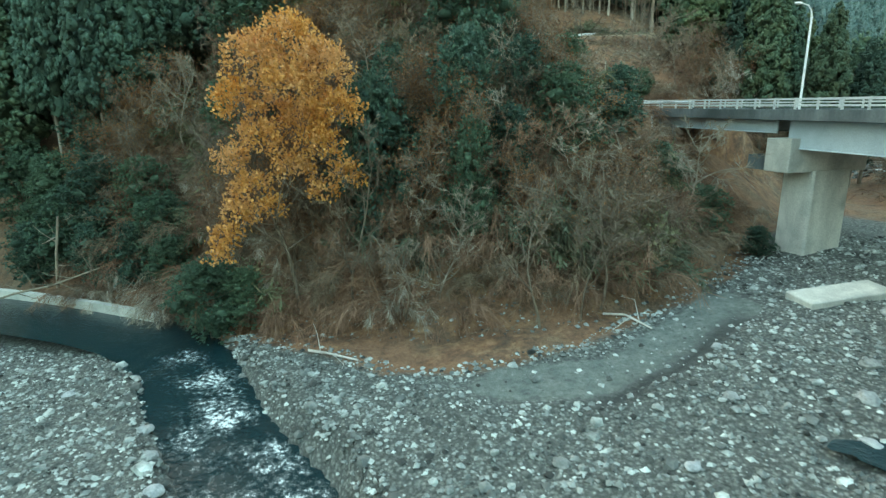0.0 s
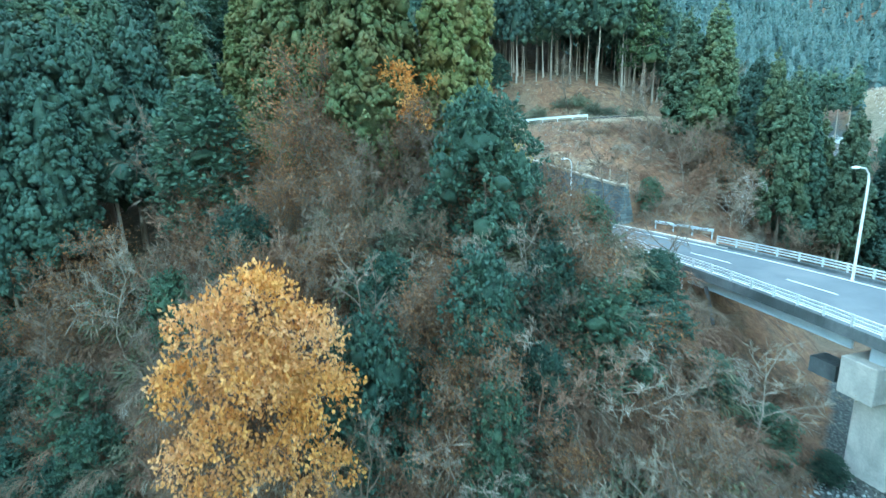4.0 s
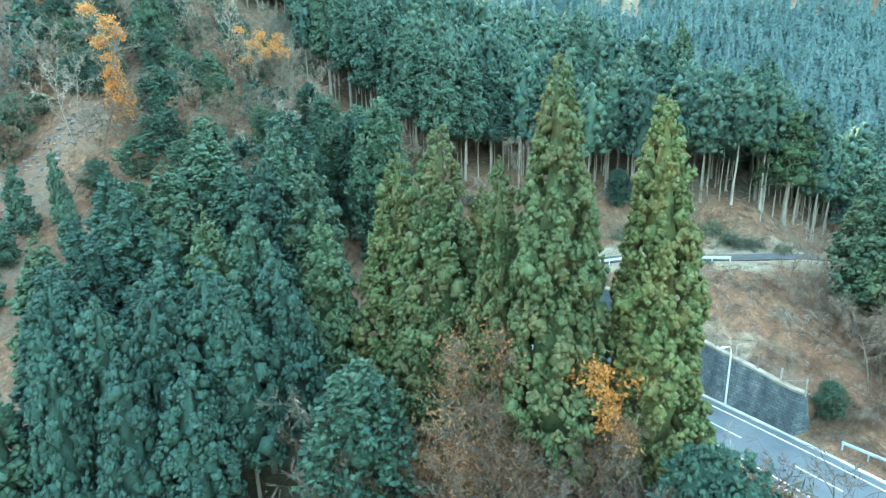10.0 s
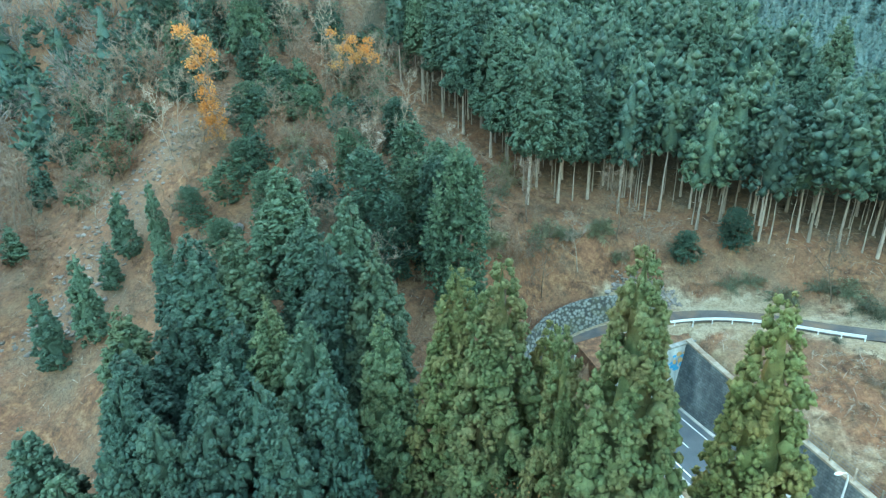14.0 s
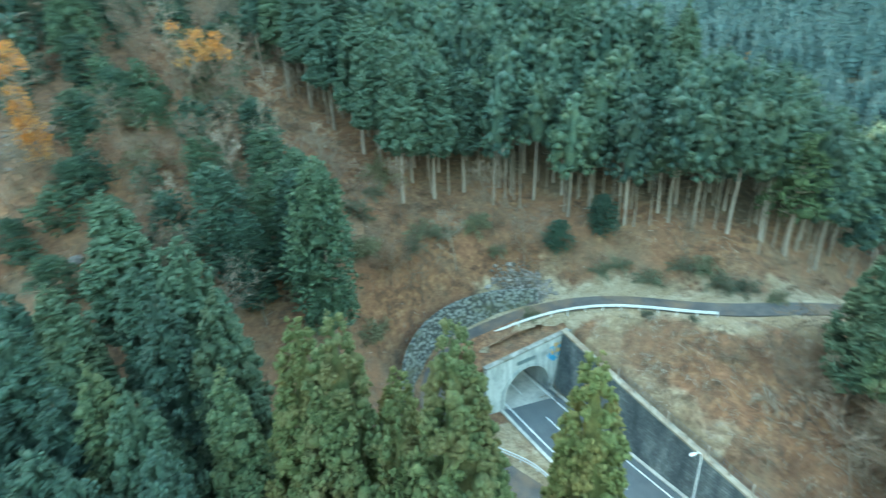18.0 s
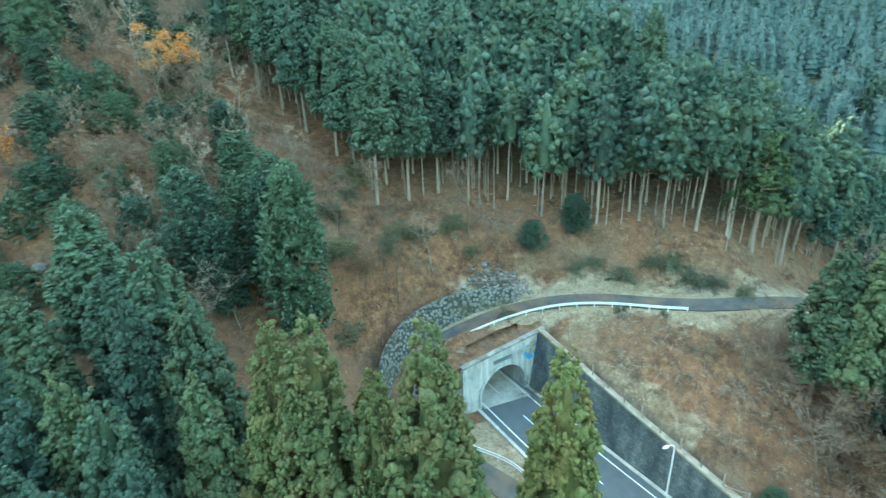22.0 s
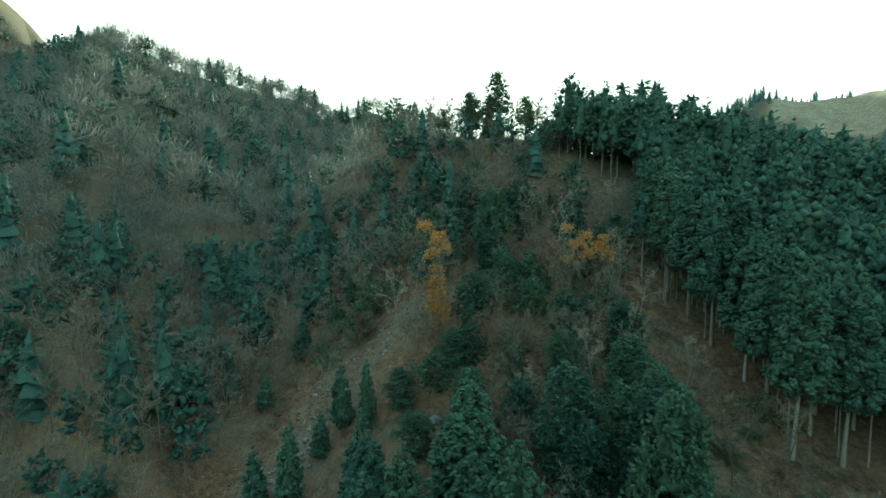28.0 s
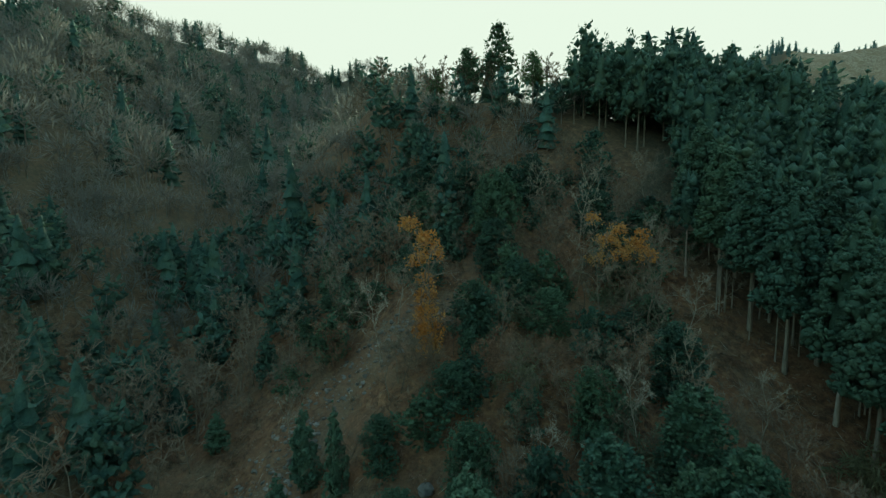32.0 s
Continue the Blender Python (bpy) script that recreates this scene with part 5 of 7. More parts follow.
# ---- leafless and autumn trees ----
BARE = []
for i in range(5):
    segs, ends = bare_segments(100 + i, 11, limbs=9, subs=5, twigs=3, spread_=0.42, base=0.28)
    BARE.append(tree("bare_tree", bare_mesh(segs, ends, i, 4, 0.05), leaves_at(ends, i, 2, 0.25, 0.16, 0.35), M_bare_pale if i == 2 else M_bare, M_brownleaf, "leafless grey-brown deciduous tree with fine twigs", "tree", "leafless trees", "withered_leaves"))
RUSSET = []
for i in range(2):
    segs, ends = bare_segments(120 + i, 10, limbs=12, subs=5, twigs=5, spread_=0.5, base=0.25)
    RUSSET.append(tree("russet_tree", bare_mesh(segs, ends, i, 4, 0.045), leaves_at(ends, i, 12, 0.55, 0.2, 0.95), M_bare, M_brownleaf, "spreading tree with withered russet leaves on fine twigs", "tree", "russet trees", "withered_leaves"))
BROAD = [tree("evergreen_tree", stem(130 + i, 7, 0.2), lobed_mesh(140 + i, round_lobes(140 + i, 10, 4.2, 30, 0.10), 14, 0.38), M_bark, M_broad, "rounded evergreen broadleaf tree with glossy dark leaves", "tree", "evergreen trees") for i in range(3)]
LOW_BROAD = [tree("evergreen_shrub", stem(133 + i, 7, 0.2), lobed_mesh(143 + i, round_lobes(143 + i, 10, 4.4, 18, 0.08), 3.6, 0.8), M_bark, M_broad, "dark evergreen shrub crouching on the slope", "shrub", "evergreen shrubs") for i in range(2)]
COLUMN = tree("evergreen_tree", stem(137, 14, 0.3), lobed_mesh(147, [(0.25 * r, 0.2 * r, z, r) for z, r in ((2, 2.4), (4.5, 3.0), (7.5, 3.3), (10.5, 3.0), (13, 2.6), (15.3, 1.9), (16.8, 1.2))] + round_lobes(148, 17, 3.4, 22, 0.1), 13, 0.52), M_bark, M_broad, "tall column of ivy-like evergreen foliage", "tree", "evergreen trees")
PINE = tree("pine_tree", join(stem(150, 13, 0.32), tube([((0, 0, 4.6 + 0.62 * i), (math.cos(i * 2.4) * (3.2 - 0.2 * i) * 0.8, math.sin(i * 2.4) * (3.2 - 0.2 * i) * 0.8, 5 + 0.62 * i), 0.12, 0.06) for i in range(13)], 4)), lobed_mesh(151, [(math.cos(i * 2.4) * (3.2 - 0.2 * i) * 0.7, math.sin(i * 2.4) * (3.2 - 0.2 * i) * 0.7, 5 + 0.62 * i, 1.7 - 0.06 * i) for i in range(13)], 16, 0.5, True, 0.3), M_bark, M_pine, "red pine with flat layered boughs", "tree", "pines")

for i, (x, y, h, w) in enumerate([(-22, 95, 22, 1.15), (-25.5, 98.5, 17, 1.05), (-29, 101.5, 14, 1.0), (-31, 96, 13, 0.9), (-35.5, 99, 15, 1.1), (-32.5, 108, 13, 1.0), (-37, 119, 10, 0.9), (-18.4, 58.6, 15, 1.2), (-26.5, 103, 16, 1.0)]):
    plant(COLUMN, x, y, w, tall=h / 18 / w)
for i, (x, y, h, w) in enumerate([(3.0, 51, 12.5, 1.05), (6.5, 46, 8, 0.6), (-38, 54, 9, 0.9), (-33, 52.5, 8, 0.9), (-44, 57, 9, 1.0), (-28, 51, 7, 0.8), (-36, 58, 8, 0.9), (-25.5, 48.5, 6, 0.7), (-41, 52.5, 6, 0.8), (-5.2, 41.5, 12, 0.85), (1.5, 43, 11, 0.8), (9.5, 44, 8, 0.8), (14, 47, 4.5, 0.7), (-2.6, 43.5, 6, 0.5), (1.8, 39.5, 8.5, 0.55), (4.8, 41.5, 7, 0.55), (8.5, 51, 5, 0.65), (11.5, 48, 4.5, 0.7), (12, 55, 4, 0.5), (-4.5, 46.5, 8, 0.7), (-14.5, 52, 8, 0.7), (-24, 45.8, 5, 0.55), (-28.5, 48.2, 6, 0.6), (-33, 50, 6, 0.7), (-18.2, 39.2, 6, 0.75), (-15.5, 39.6, 4.5, 0.6), (15.5, 50, 5, 0.6), (18, 46, 4, 0.55), (21.5, 44.5, 4, 0.6), (26, 43.8, 2.4, 0.35), (-66.7, 127.2, 13.5, 1.0), (-60.3, 113.7, 6.5, 0.8), (-52.5, 118.5, 6, 0.8), (-50.7, 133.3, 7.5, 0.8), (8.3, 114.5, 5, 0.6), (14.6, 115.2, 6, 0.65), (27.3, 77.2, 4.2, 0.4), (-56, 104, 6, 0.8), (-50, 99, 7, 0.8), (-46, 94, 8, 0.8), (-53, 92, 6, 0.7), (-42, 110, 8, 0.8), (-71, 132, 9, 0.9), (-78, 120, 6, 0.8), (-20, 52, 7, 0.65), (-37, 52, 8, 0.8), (-62, 98, 4, 0.6), (-84, 130, 9, 1.0), (-92, 139, 9, 1.0), (-104, 150, 10, 1.1), (-12.2, 63.8, 4.5, 0.6), (-8.4, 59, 4.2, 0.7), (-3.3, 54.5, 3.0, 0.4), (-16.6, 57, 5, 0.6), (-7, 53.6, 3.5, 0.5), (3, 54, 7, 0.85), (-0.6, 52.6, 4.5, 0.6), (6.5, 55, 5.5, 0.7), (8.2, 57.5, 4, 0.6), (-64, 123, 9, 0.9), (-58, 120, 7, 0.8), (-73, 118, 8, 0.8), (-80, 136, 10, 1.0), (-56, 138, 8, 0.9), (-70, 142, 9, 0.9)]):
    plant(BROAD[i % 3], x, y, w, tall=h / 10 / w)
for x, y, w, k in [(41.1, 113.4, 1.3, 1.05), (-96, 170, 1.3, 1.1), (-88, 172, 0.9, 1.0), (-104, 168, 0.9, 1.1), (-112, 165, 0.7, 1.0), (-88.5, 174.5, 0.55, 1.5)]:
    plant(PINE, x, y, w, tall=k)

rng = random.Random(21)
SPOTS = [(8.9, 33.5), (10.5, 35), (9.8, 37.5), (6.2, 33.2), (13, 37), (16, 39), (14, 42), (19, 43), (-3, 36), (-7, 38), (-12, 42), (-9, 44.5), (-16, 46), (-21, 48), (-6, 51), (0.5, 52.5), (-10, 56), (6, 57), (10.5, 60), (15, 58), (18, 54), (-20.5, 56), (-25, 53), (36.5, 83), (38.7, 76), (33, 80), (41, 84), (35, 73), (43, 77), (31, 86), (38, 90), (46, 80), (49, 76), (30.5, 92), (-37.7, 104), (-46, 128), (-51, 125), (-37, 138.5), (-49, 130.5), (-43, 121), (-55, 112), (-58, 130), (-64, 138), (-1.6, 115.4), (-12, 107), (-20, 110), (-15, 114), (-77, 96), (-84, 100), (-92, 108), (-82, 110), (-40, 95), (-44, 104), (-100, 133), (-24.5, 66.4), (-21, 61.5), (3, 113), (-7, 111), (26, 108.5), (48, 104), (52, 108), (56, 104)]
for i, (x, y) in enumerate(SPOTS):
    plant(BARE[i % 5], x, y, rng.uniform(0.7, 1.05), tall=rng.uniform(0.85, 1.25))
for i, (x, y, w) in enumerate([(-9.6, 58.5, 1.25), (-7.5, 54, 1.0), (-12.5, 54.5, 0.9), (-3, 57, 0.9), (-6, 60.5, 0.9), (-14, 58.5, 0.8), (0, 46, 0.6), (-10, 49, 0.6), (9, 54, 0.6), (15, 45, 0.55), (13.5, 39.5, 0.7), (40, 80, 0.9), (36, 79, 0.8), (42, 88, 0.8), (-90, 145, 1.0), (7, 38.5, 0.7), (-16, 105, 0.7)]):
    plant(RUSSET[i % 2], x, y, w)
CREST = []
for i in range(3):
    segs, ends = bare_segments(110 + i, 12, limbs=9, subs=4, twigs=3, spread_=0.34, base=0.3)
    CREST.append(tree("bare_tree", bare_mesh([(a, b, max(p, 0.09), max(q, 0.07)) for a, b, p, q in segs], ends, i, 2, 0.14), None, M_bare, None, "dark leafless tree standing on the ridge against the sky", "tree", "ridge trees"))
for i in range(26):
    x = -140 + 2.7 * i
    plant(CREST[i % 3], x + rng.uniform(-1, 1), float(np.interp(x, [-150, -122, -96, -62], [158, 164, 168, 190])) + rng.uniform(-2, 2), rng.uniform(0.7, 1.2))


placed_n = 0
while placed_n < 110:
    x, y = rng.uniform(-108, -40), rng.uniform(92, 164)
    t, _ = nearest(TALUS, np.array([x]), np.array([y]))
    if abs(t[0]) > 6:
        plant(BARE[placed_n % 5], x, y, rng.uniform(0.5, 0.9), tall=rng.uniform(0.8, 1.2))
        placed_n += 1
placed_n = 0
while placed_n < 60:
    x, y = rng.uniform(-106, -42), rng.uniform(94, 160)
    t, _ = nearest(TALUS, np.array([x]), np.array([y]))
    if abs(t[0]) > 5:
        w = rng.uniform(0.4, 0.75)
        plant(LOW_BROAD[placed_n % 2], x, y, w, tall=rng.uniform(0.6, 1.2))
        placed_n += 1
OLIVE = [tagged(mesh_object("shrub", *join(brush_mesh(240 + i, 1.6, 1.9, 12, 22, 0.7, 0.06), lobed_mesh(240 + i, [(0, 0, 0.9, 0.9), (0.5, 0.3, 0.7, 0.7), (-0.5, 0.2, 0.7, 0.7)], 20, 0.2, False)), M_olive), "soft greyish-olive shrub on the dry slope", "shrub", "olive shrubs") for i in range(2)]
for i, (x, y, w, k) in enumerate([(21.1, 109.2, 1.3, 0.9), (30.1, 107, 1.3, 0.9), (25.5, 110, 1.1, 0.9), (-0.6, 113.6, 0.9, 0.7), (-8.8, 113.5, 1.2, 0.9), (18.5, 101.5, 0.6, 0.6), (23.5, 99.8, 0.5, 0.5), (3.4, 104.5, 0.8, 1.2), (36, 104, 1.0, 0.8), (-4, 117, 1.2, 0.8), (-11.6, 113, 1.6, 1.0), (-3.8, 115.6, 1.5, 0.9), (7.2, 115.4, 1.2, 1.0), (-1.5, 113.4, 0.9, 0.8), (14.5, 111.5, 1.3, 0.8), (17, 112, 1.1, 0.8), (28, 109.5, 1.4, 0.8), (33, 106, 1.2, 0.8), (-19.5, 106.3, 1.4, 1.0), (-14, 110, 1.3, 1.0)]):
    plant(OLIVE[i % 2], x, y, w, tall=k, sink=0.0)
rng_o = random.Random(77)
for i in range(76):
    x, y = (rng_o.uniform(-28, 18), rng_o.uniform(38, 60)) if i < 56 else (rng_o.uniform(-60, -14), rng_o.uniform(92, 132))
    if abs(nearest(ROAD_MID, np.array([x]), np.array([y]))[0][0]) > 7 and nearest(BANK, np.array([x]), np.array([y]))[0][0] > 2:
        plant(OLIVE[i % 2], x, y, rng_o.uniform(1.2, 2.3), tall=rng_o.uniform(0.8, 1.2), sink=0.0)


def autumn(name, seed, x, y, h, lobes, per, size, mat, label, turn=0, tall=1.0):
    segs, ends = bare_segments(seed, h, limbs=12, subs=5, twigs=3, spread_=0.36, base=0.25, r=0.2)
    t = tree(name, bare_mesh(segs, ends, seed, 3), lobed_mesh(seed, lobes, per, size, False, 0.7), M_bare, mat, label, "tree", "autumn trees", "leaves")
    return plant(t, x, y, 1.0, turn, tall)


GOLD = [(0, 0, 17.2, 2.0), (-2.2, -0.6, 16.0, 2.0), (2.2, -0.5, 15.6, 2.0), (0.3, -1.2, 14.2, 2.2), (-3.3, -1, 13.6, 1.7), (3.4, -0.8, 13.2, 1.7), (0.5, 0.8, 12.4, 2.0), (-2.0, -1.4, 11.4, 1.6), (2.2, -1.2, 11.2, 1.5), (-4.0, -1.4, 10.2, 1.2), (3.9, -1.0, 9.4, 1.2), (0.2, -1.2, 9.6, 1.5), (-2.6, -1.8, 8.6, 1.3), (-3.4, -2.2, 7.0, 1.3), (-4.2, -2.6, 5.6, 1.1), (-4.7, -2.8, 4.4, 0.9), (2.4, -1.4, 8.4, 0.9), (-1.2, -1.6, 7.4, 0.9)]
autumn("golden_tree", 160, -11.1, 39.0, 18, GOLD, 46, 0.25, M_yellow, "tall golden-leaved tree drooping over the stream bank", 0, 1.14)
autumn("orange_tree", 161, -3.2, 57.0, 12, [(0, 0, 11.5, 1.3), (0.6, -0.6, 10.0, 1.2), (1.2, -1.2, 8.6, 1.1), (2.0, -1.5, 7.6, 0.9), (3.0, 0.5, 10.8, 0.9), (4.2, 0.8, 10.6, 0.9)], 34, 0.3, M_orange, "orange-leaved tree at the edge of the cedars", 0)
autumn("orange_tree", 162, -63.4, 108.6, 17, [(-1.5, -1.2, 17, 1.1), (1.0, -1, 15.0, 1.4), (2.0, -0.8, 13.6, 1.0), (-0.4, -1, 12.6, 1.2), (0.2, -1, 10.4, 1.0), (0.4, -1, 8.2, 1.3), (0.6, -1, 6.0, 1.6), (0.8, -1.2, 3.8, 1.8), (0.9, -1.2, 2.0, 1.4)], 34, 0.34, M_orange, "slender orange-leaved tree on the scree slope", 0)
autumn("orange_tree", 163, -46.6, 128.0, 15, [(-2, -1, 10.5, 1.5), (1.6, -1, 10.0, 1.4), (3.4, -0.6, 8.8, 1.2), (-3.4, -1, 8.0, 1.2), (-4.5, 0, 13.2, 0.9), (0, -1.4, 9.0, 1.3), (-0.6, -1, 12.0, 1.1), (2.6, -1.2, 11.6, 0.9)], 28, 0.3, M_orange, "pale-stemmed tree with thin orange leaves", 0)
autumn("orange_tree", 164, -96, 141, 10, [(0, 0, 8, 1.6), (1, 0, 6, 1.3)], 14, 0.35, M_brownleaf, "small rust-coloured tree on the far slope", 0)
for x, y in [(95, 278), (98, 271), (106, 267), (111, 264)]:
    plant(BARE[int(x + y) % 5], x, y, 1.1, tall=1.1)
autumn("orange_tree", 165, 79.5, 279.3, 11, [(0, 0, 9.5, 1.6), (0.8, -0.6, 7.6, 1.6), (-0.8, -0.4, 6.2, 1.3)], 20, 0.4, M_orange, "small orange tree on the far edge of the plantation")
autumn("orange_tree", 166, 104.0, 268.0, 11, [(0, 0, 9.0, 1.5), (-0.6, -0.5, 7.2, 1.5)], 18, 0.4, M_orange, "small orange tree on the far edge of the plantation")
autumn("yellowing_tree", 167, 5.2, 56.0, 7, [(0, 0, 6.4, 1.1), (0.9, -0.4, 5.2, 1.2), (-0.8, 0.2, 5.0, 1.1), (0.2, -0.6, 3.6, 1.3), (-0.6, -0.8, 2.6, 1.0)], 36, 0.22, M_yellow_olive, "young tree with thin yellowing leaves beside the road")
segs, ends = bare_segments(170, 10.5, spread_=0.3, limbs=26, subs=5, twigs=3, base=0.12, r=0.1, droop=0.03)
plant(tree("larch", bare_mesh(segs, ends, 170, 3), None, M_bare_pale, None, "bare conical larch with grey side branches", "tree", "leafless trees"), -0.6, 36.6, 0.95)

segs, ends = bare_segments(171, 6.5, spread_=0.75, limbs=15, subs=5, twigs=3, base=0.08, r=0.12)
plant(tree("dead_tree", bare_mesh(segs, ends, 171, 3, 0.05), None, M_deadwood, None, "bleached dead tree spreading low over the bank", "tree", "leafless trees"), 40.5, 79.0, 1.0)
FAN = []
for i in range(2):
    segs, ends = bare_segments(172 + i, 7, spread_=0.62, limbs=15, subs=5, twigs=4, base=0.08, r=0.1)
    FAN.append(tree("bare_tree", bare_mesh(segs, ends, 172 + i, 4, 0.05), None, M_twig_red if i else M_twig, None, "low twiggy brown tree fanning out from its foot", "tree", "leafless trees"))
for i, (x, y, w) in enumerate([(36.5, 83.3, 1.1), (40.5, 86, 1.0), (45, 84, 1.1), (46, 89, 1.0), (42.3, 90.9, 1.0), (33, 76, 0.8), (49, 82, 1.0), (37.3, 94.7, 0.7), (39.5, 97, 0.7), (51, 78, 1.0), (44.5, 74.5, 1.0), (55.7, 78.4, 0.9), (-13, 60, 0.9), (-17, 54, 0.9), (-2, 50, 0.8), (10, 58, 0.8), (4, 45, 0.7), (-8, 41, 0.8), (-18, 44, 0.8), (-54, 108, 1.0), (-60, 104, 1.0), (-48, 112, 1.0), (-66, 130, 1.1), (-80, 106, 1.0), (-62, 124, 1.1), (-54, 126, 1.1), (-75, 138, 1.2), (-84, 122, 1.1)]):
    plant(FAN[i % 2], x, y, w)

for i in range(14):
    x = -84 + 2.6 * i
    plant(LOW_BROAD[i % 2], x, float(np.interp(x, [-96, -62, -20], [168, 190, 222])) + 1.5 * math.sin(i * 2.1), 0.55 + 0.1 * math.sin(i * 1.7), tall=1.1)
for i in range(16):
    x = -80 + 1.9 * i
    plant(LOW_BROAD[i % 2], x, float(np.interp(x, [-80, -72, -62, -50], [172, 180, 184, 192])) + 2 * math.sin(i * 2.9), 0.5 + 0.12 * math.sin(i * 1.3), tall=1.5)
for i, (x, y) in enumerate([(-73, 181), (-70.5, 183), (-68, 185), (-66, 187), (-71.5, 186), (-69, 189), (-64, 185), (-62, 190), (-75, 178)]):
    plant(LOW_BROAD[i % 2], x, y, 0.8, tall=1.0 + 0.15 * math.sin(i * 2.1), sink=0.6)
for i, (x, y) in enumerate([(-43, 126), (-48, 124), (-50, 131), (-44, 132), (-53, 127), (-39, 129), (-57, 135), (-46, 136), (-73, 112), (-88, 112), (-96, 120), (-92, 130), (-70, 106), (-38, 112), (-34, 116)]):
    plant(BARE[2], x, y, 0.8, tall=1.35 + 0.2 * math.sin(i * 2.3))

rng_f = random.Random(91)
for i in range(26):
    x, y = rng_f.uniform(-50, -24), rng_f.uniform(92, 122)
    plant((FAN[0], BARE[0], BARE[3], FAN[1], BARE[2])[i % 5], x, y, rng_f.uniform(0.6, 0.95), tall=rng_f.uniform(0.8, 1.2))

rng_s = random.Random(133)
spur_n = 0
while spur_n < 150:
    x, y = rng_s.uniform(-34, 20), rng_s.uniform(39, 62)
    s, _ = nearest(BANK, np.array([x]), np.array([y]))
    r, _ = nearest(ROAD_MID, np.array([x]), np.array([y]))
    if 4.5 < s[0] < 27 and abs(r[0]) > 7.5 and not (x < -22 and s[0] > 12) and x + 0.5 * (y - 46) < 9.5:
        plant((FAN[0], FAN[1], RUSSET[0], BARE[1], FAN[1], BARE[2], BARE[4], RUSSET[1])[spur_n % 8], x, y, rng_s.uniform(0.6, 1.0), tall=rng_s.uniform(0.8, 1.15))
        spur_n += 1

# ---- brushwood on the spur and along the banks ----
BRUSH = [tagged(mesh_object("thicket", *brush_mesh(180 + i, 2.9, 4.0, 12, 24, 0.8 + 0.15 * i, 0.03), (M_twig, M_twig_red, M_twig_pale, M_twig_red)[i]), ("dense thicket of drooping brown brushwood", "russet thicket of fine drooping twigs", "pale thicket of dry arching stems", "russet thicket of fine drooping twigs")[i], "thicket", "thickets") for i in range(4)]
rng = random.Random(31)
spots = []
while len(spots) < 270:
    x, y = rng.uniform(-36, 30), rng.uniform(33, 62)
    s, _ = nearest(BANK, np.array([x]), np.array([y]))
    r, k = nearest(ROAD_MID, np.array([x]), np.array([y]))
    if 1.0 < s[0] < 26 and abs(r[0]) > 6.5 and rng.random() < (1.0 if s[0] < 12 else 0.5):
        spots.append((x, y))
while len(spots) < 284:
    x, y = rng.uniform(20, 31), rng.uniform(43, 57)
    if nearest(BANK, np.array([x]), np.array([y]))[0][0] > 1.0:
        spots.append((x, y))
while len(spots) < 300:
    x, y = rng.uniform(-38, -17), rng.uniform(43.5, 52)
    s, _ = nearest(BANK, np.array([x]), np.array([y]))
    if s[0] > 1.5:
        spots.append((x, y))
while len(spots) < 368:
    x, y = rng.uniform(24, 56), rng.uniform(66, 100)
    s, _ = nearest(BANK, np.array([x]), np.array([y]))
    r, k = nearest(ROAD_MID, np.array([x]), np.array([y]))
    b, _ = nearest(BENCH, np.array([x]), np.array([y]))
    if s[0] > 1 and abs(r[0]) > 8 and abs(b[0]) > 6:
        spots.append((x, y))
while len(spots) < 430:
    x, y = rng.uniform(-100, 20), rng.uniform(96, 140)
    d, _ = nearest(TREELINE, np.array([x]), np.array([y]))
    b, _ = nearest(BENCH, np.array([x]), np.array([y]))
    t, _ = nearest(TALUS, np.array([x]), np.array([y]))
    if d[0] < -1 and abs(b[0]) > 4 and abs(t[0]) > 6:
        spots.append((x, y))
while len(spots) < 520:
    x, y = rng.uniform(-104, -38), rng.uniform(86, 164)
    t, _ = nearest(TALUS, np.array([x]), np.array([y]))
    if abs(t[0]) > 5:
        spots.append((x, y))
for i, (x, y) in enumerate(spots[:368]):
    plant(BRUSH[(0, 1, 3, 0, 1, 0, 3, 2)[i % 8]], x, y, rng.uniform(0.7, 1.3) * (0.62 if x > 19 else 1.0), tall=rng.uniform(0.75, 1.15), sink=0.0)
# ---- woods of the far slopes ----
FAR_BRUSH = [brush_mesh(190 + i, 3.0, 3.4, 5, 8, 0.7, 0.08) for i in range(3)]
more = [(x, y, rng.uniform(0.6, 1.1), rng.uniform(0, 6.28)) for x, y in spots[368:]]
while len(more) < 560:
    x, y = rng.uniform(-108, 24), rng.uniform(86, 166)
    d, _ = nearest(TREELINE, np.array([x]), np.array([y]))
    b, _ = nearest(BENCH, np.array([x]), np.array([y]))
    t, _ = nearest(TALUS, np.array([x]), np.array([y]))
    if (d[0] < -1 or x < -50) and abs(b[0]) > 7 and abs(t[0]) > 4.5 and (x < -18 or y > 108):
        more.append((x, y, rng.uniform(0.5, 1.0), rng.uniform(0, 6.28)))
while len(more) < 900:
    x, y = rng.uniform(44, 120), rng.uniform(56, 150)
    s, _ = nearest(BANK, np.array([x]), np.array([y]))
    if -60 < s[0] < 6 and abs(s[0] + 5) > 4:
        more.append((x, y, rng.uniform(0.6, 1.2), rng.uniform(0, 6.28)))
while len(more) < 960:
    x, y = rng.uniform(20, 120), rng.uniform(224, 275)
    if 226 < y - 0.25 * (x - 60) < 262:
        more.append((x, y, rng.uniform(0.8, 1.4), rng.uniform(0, 6.28)))
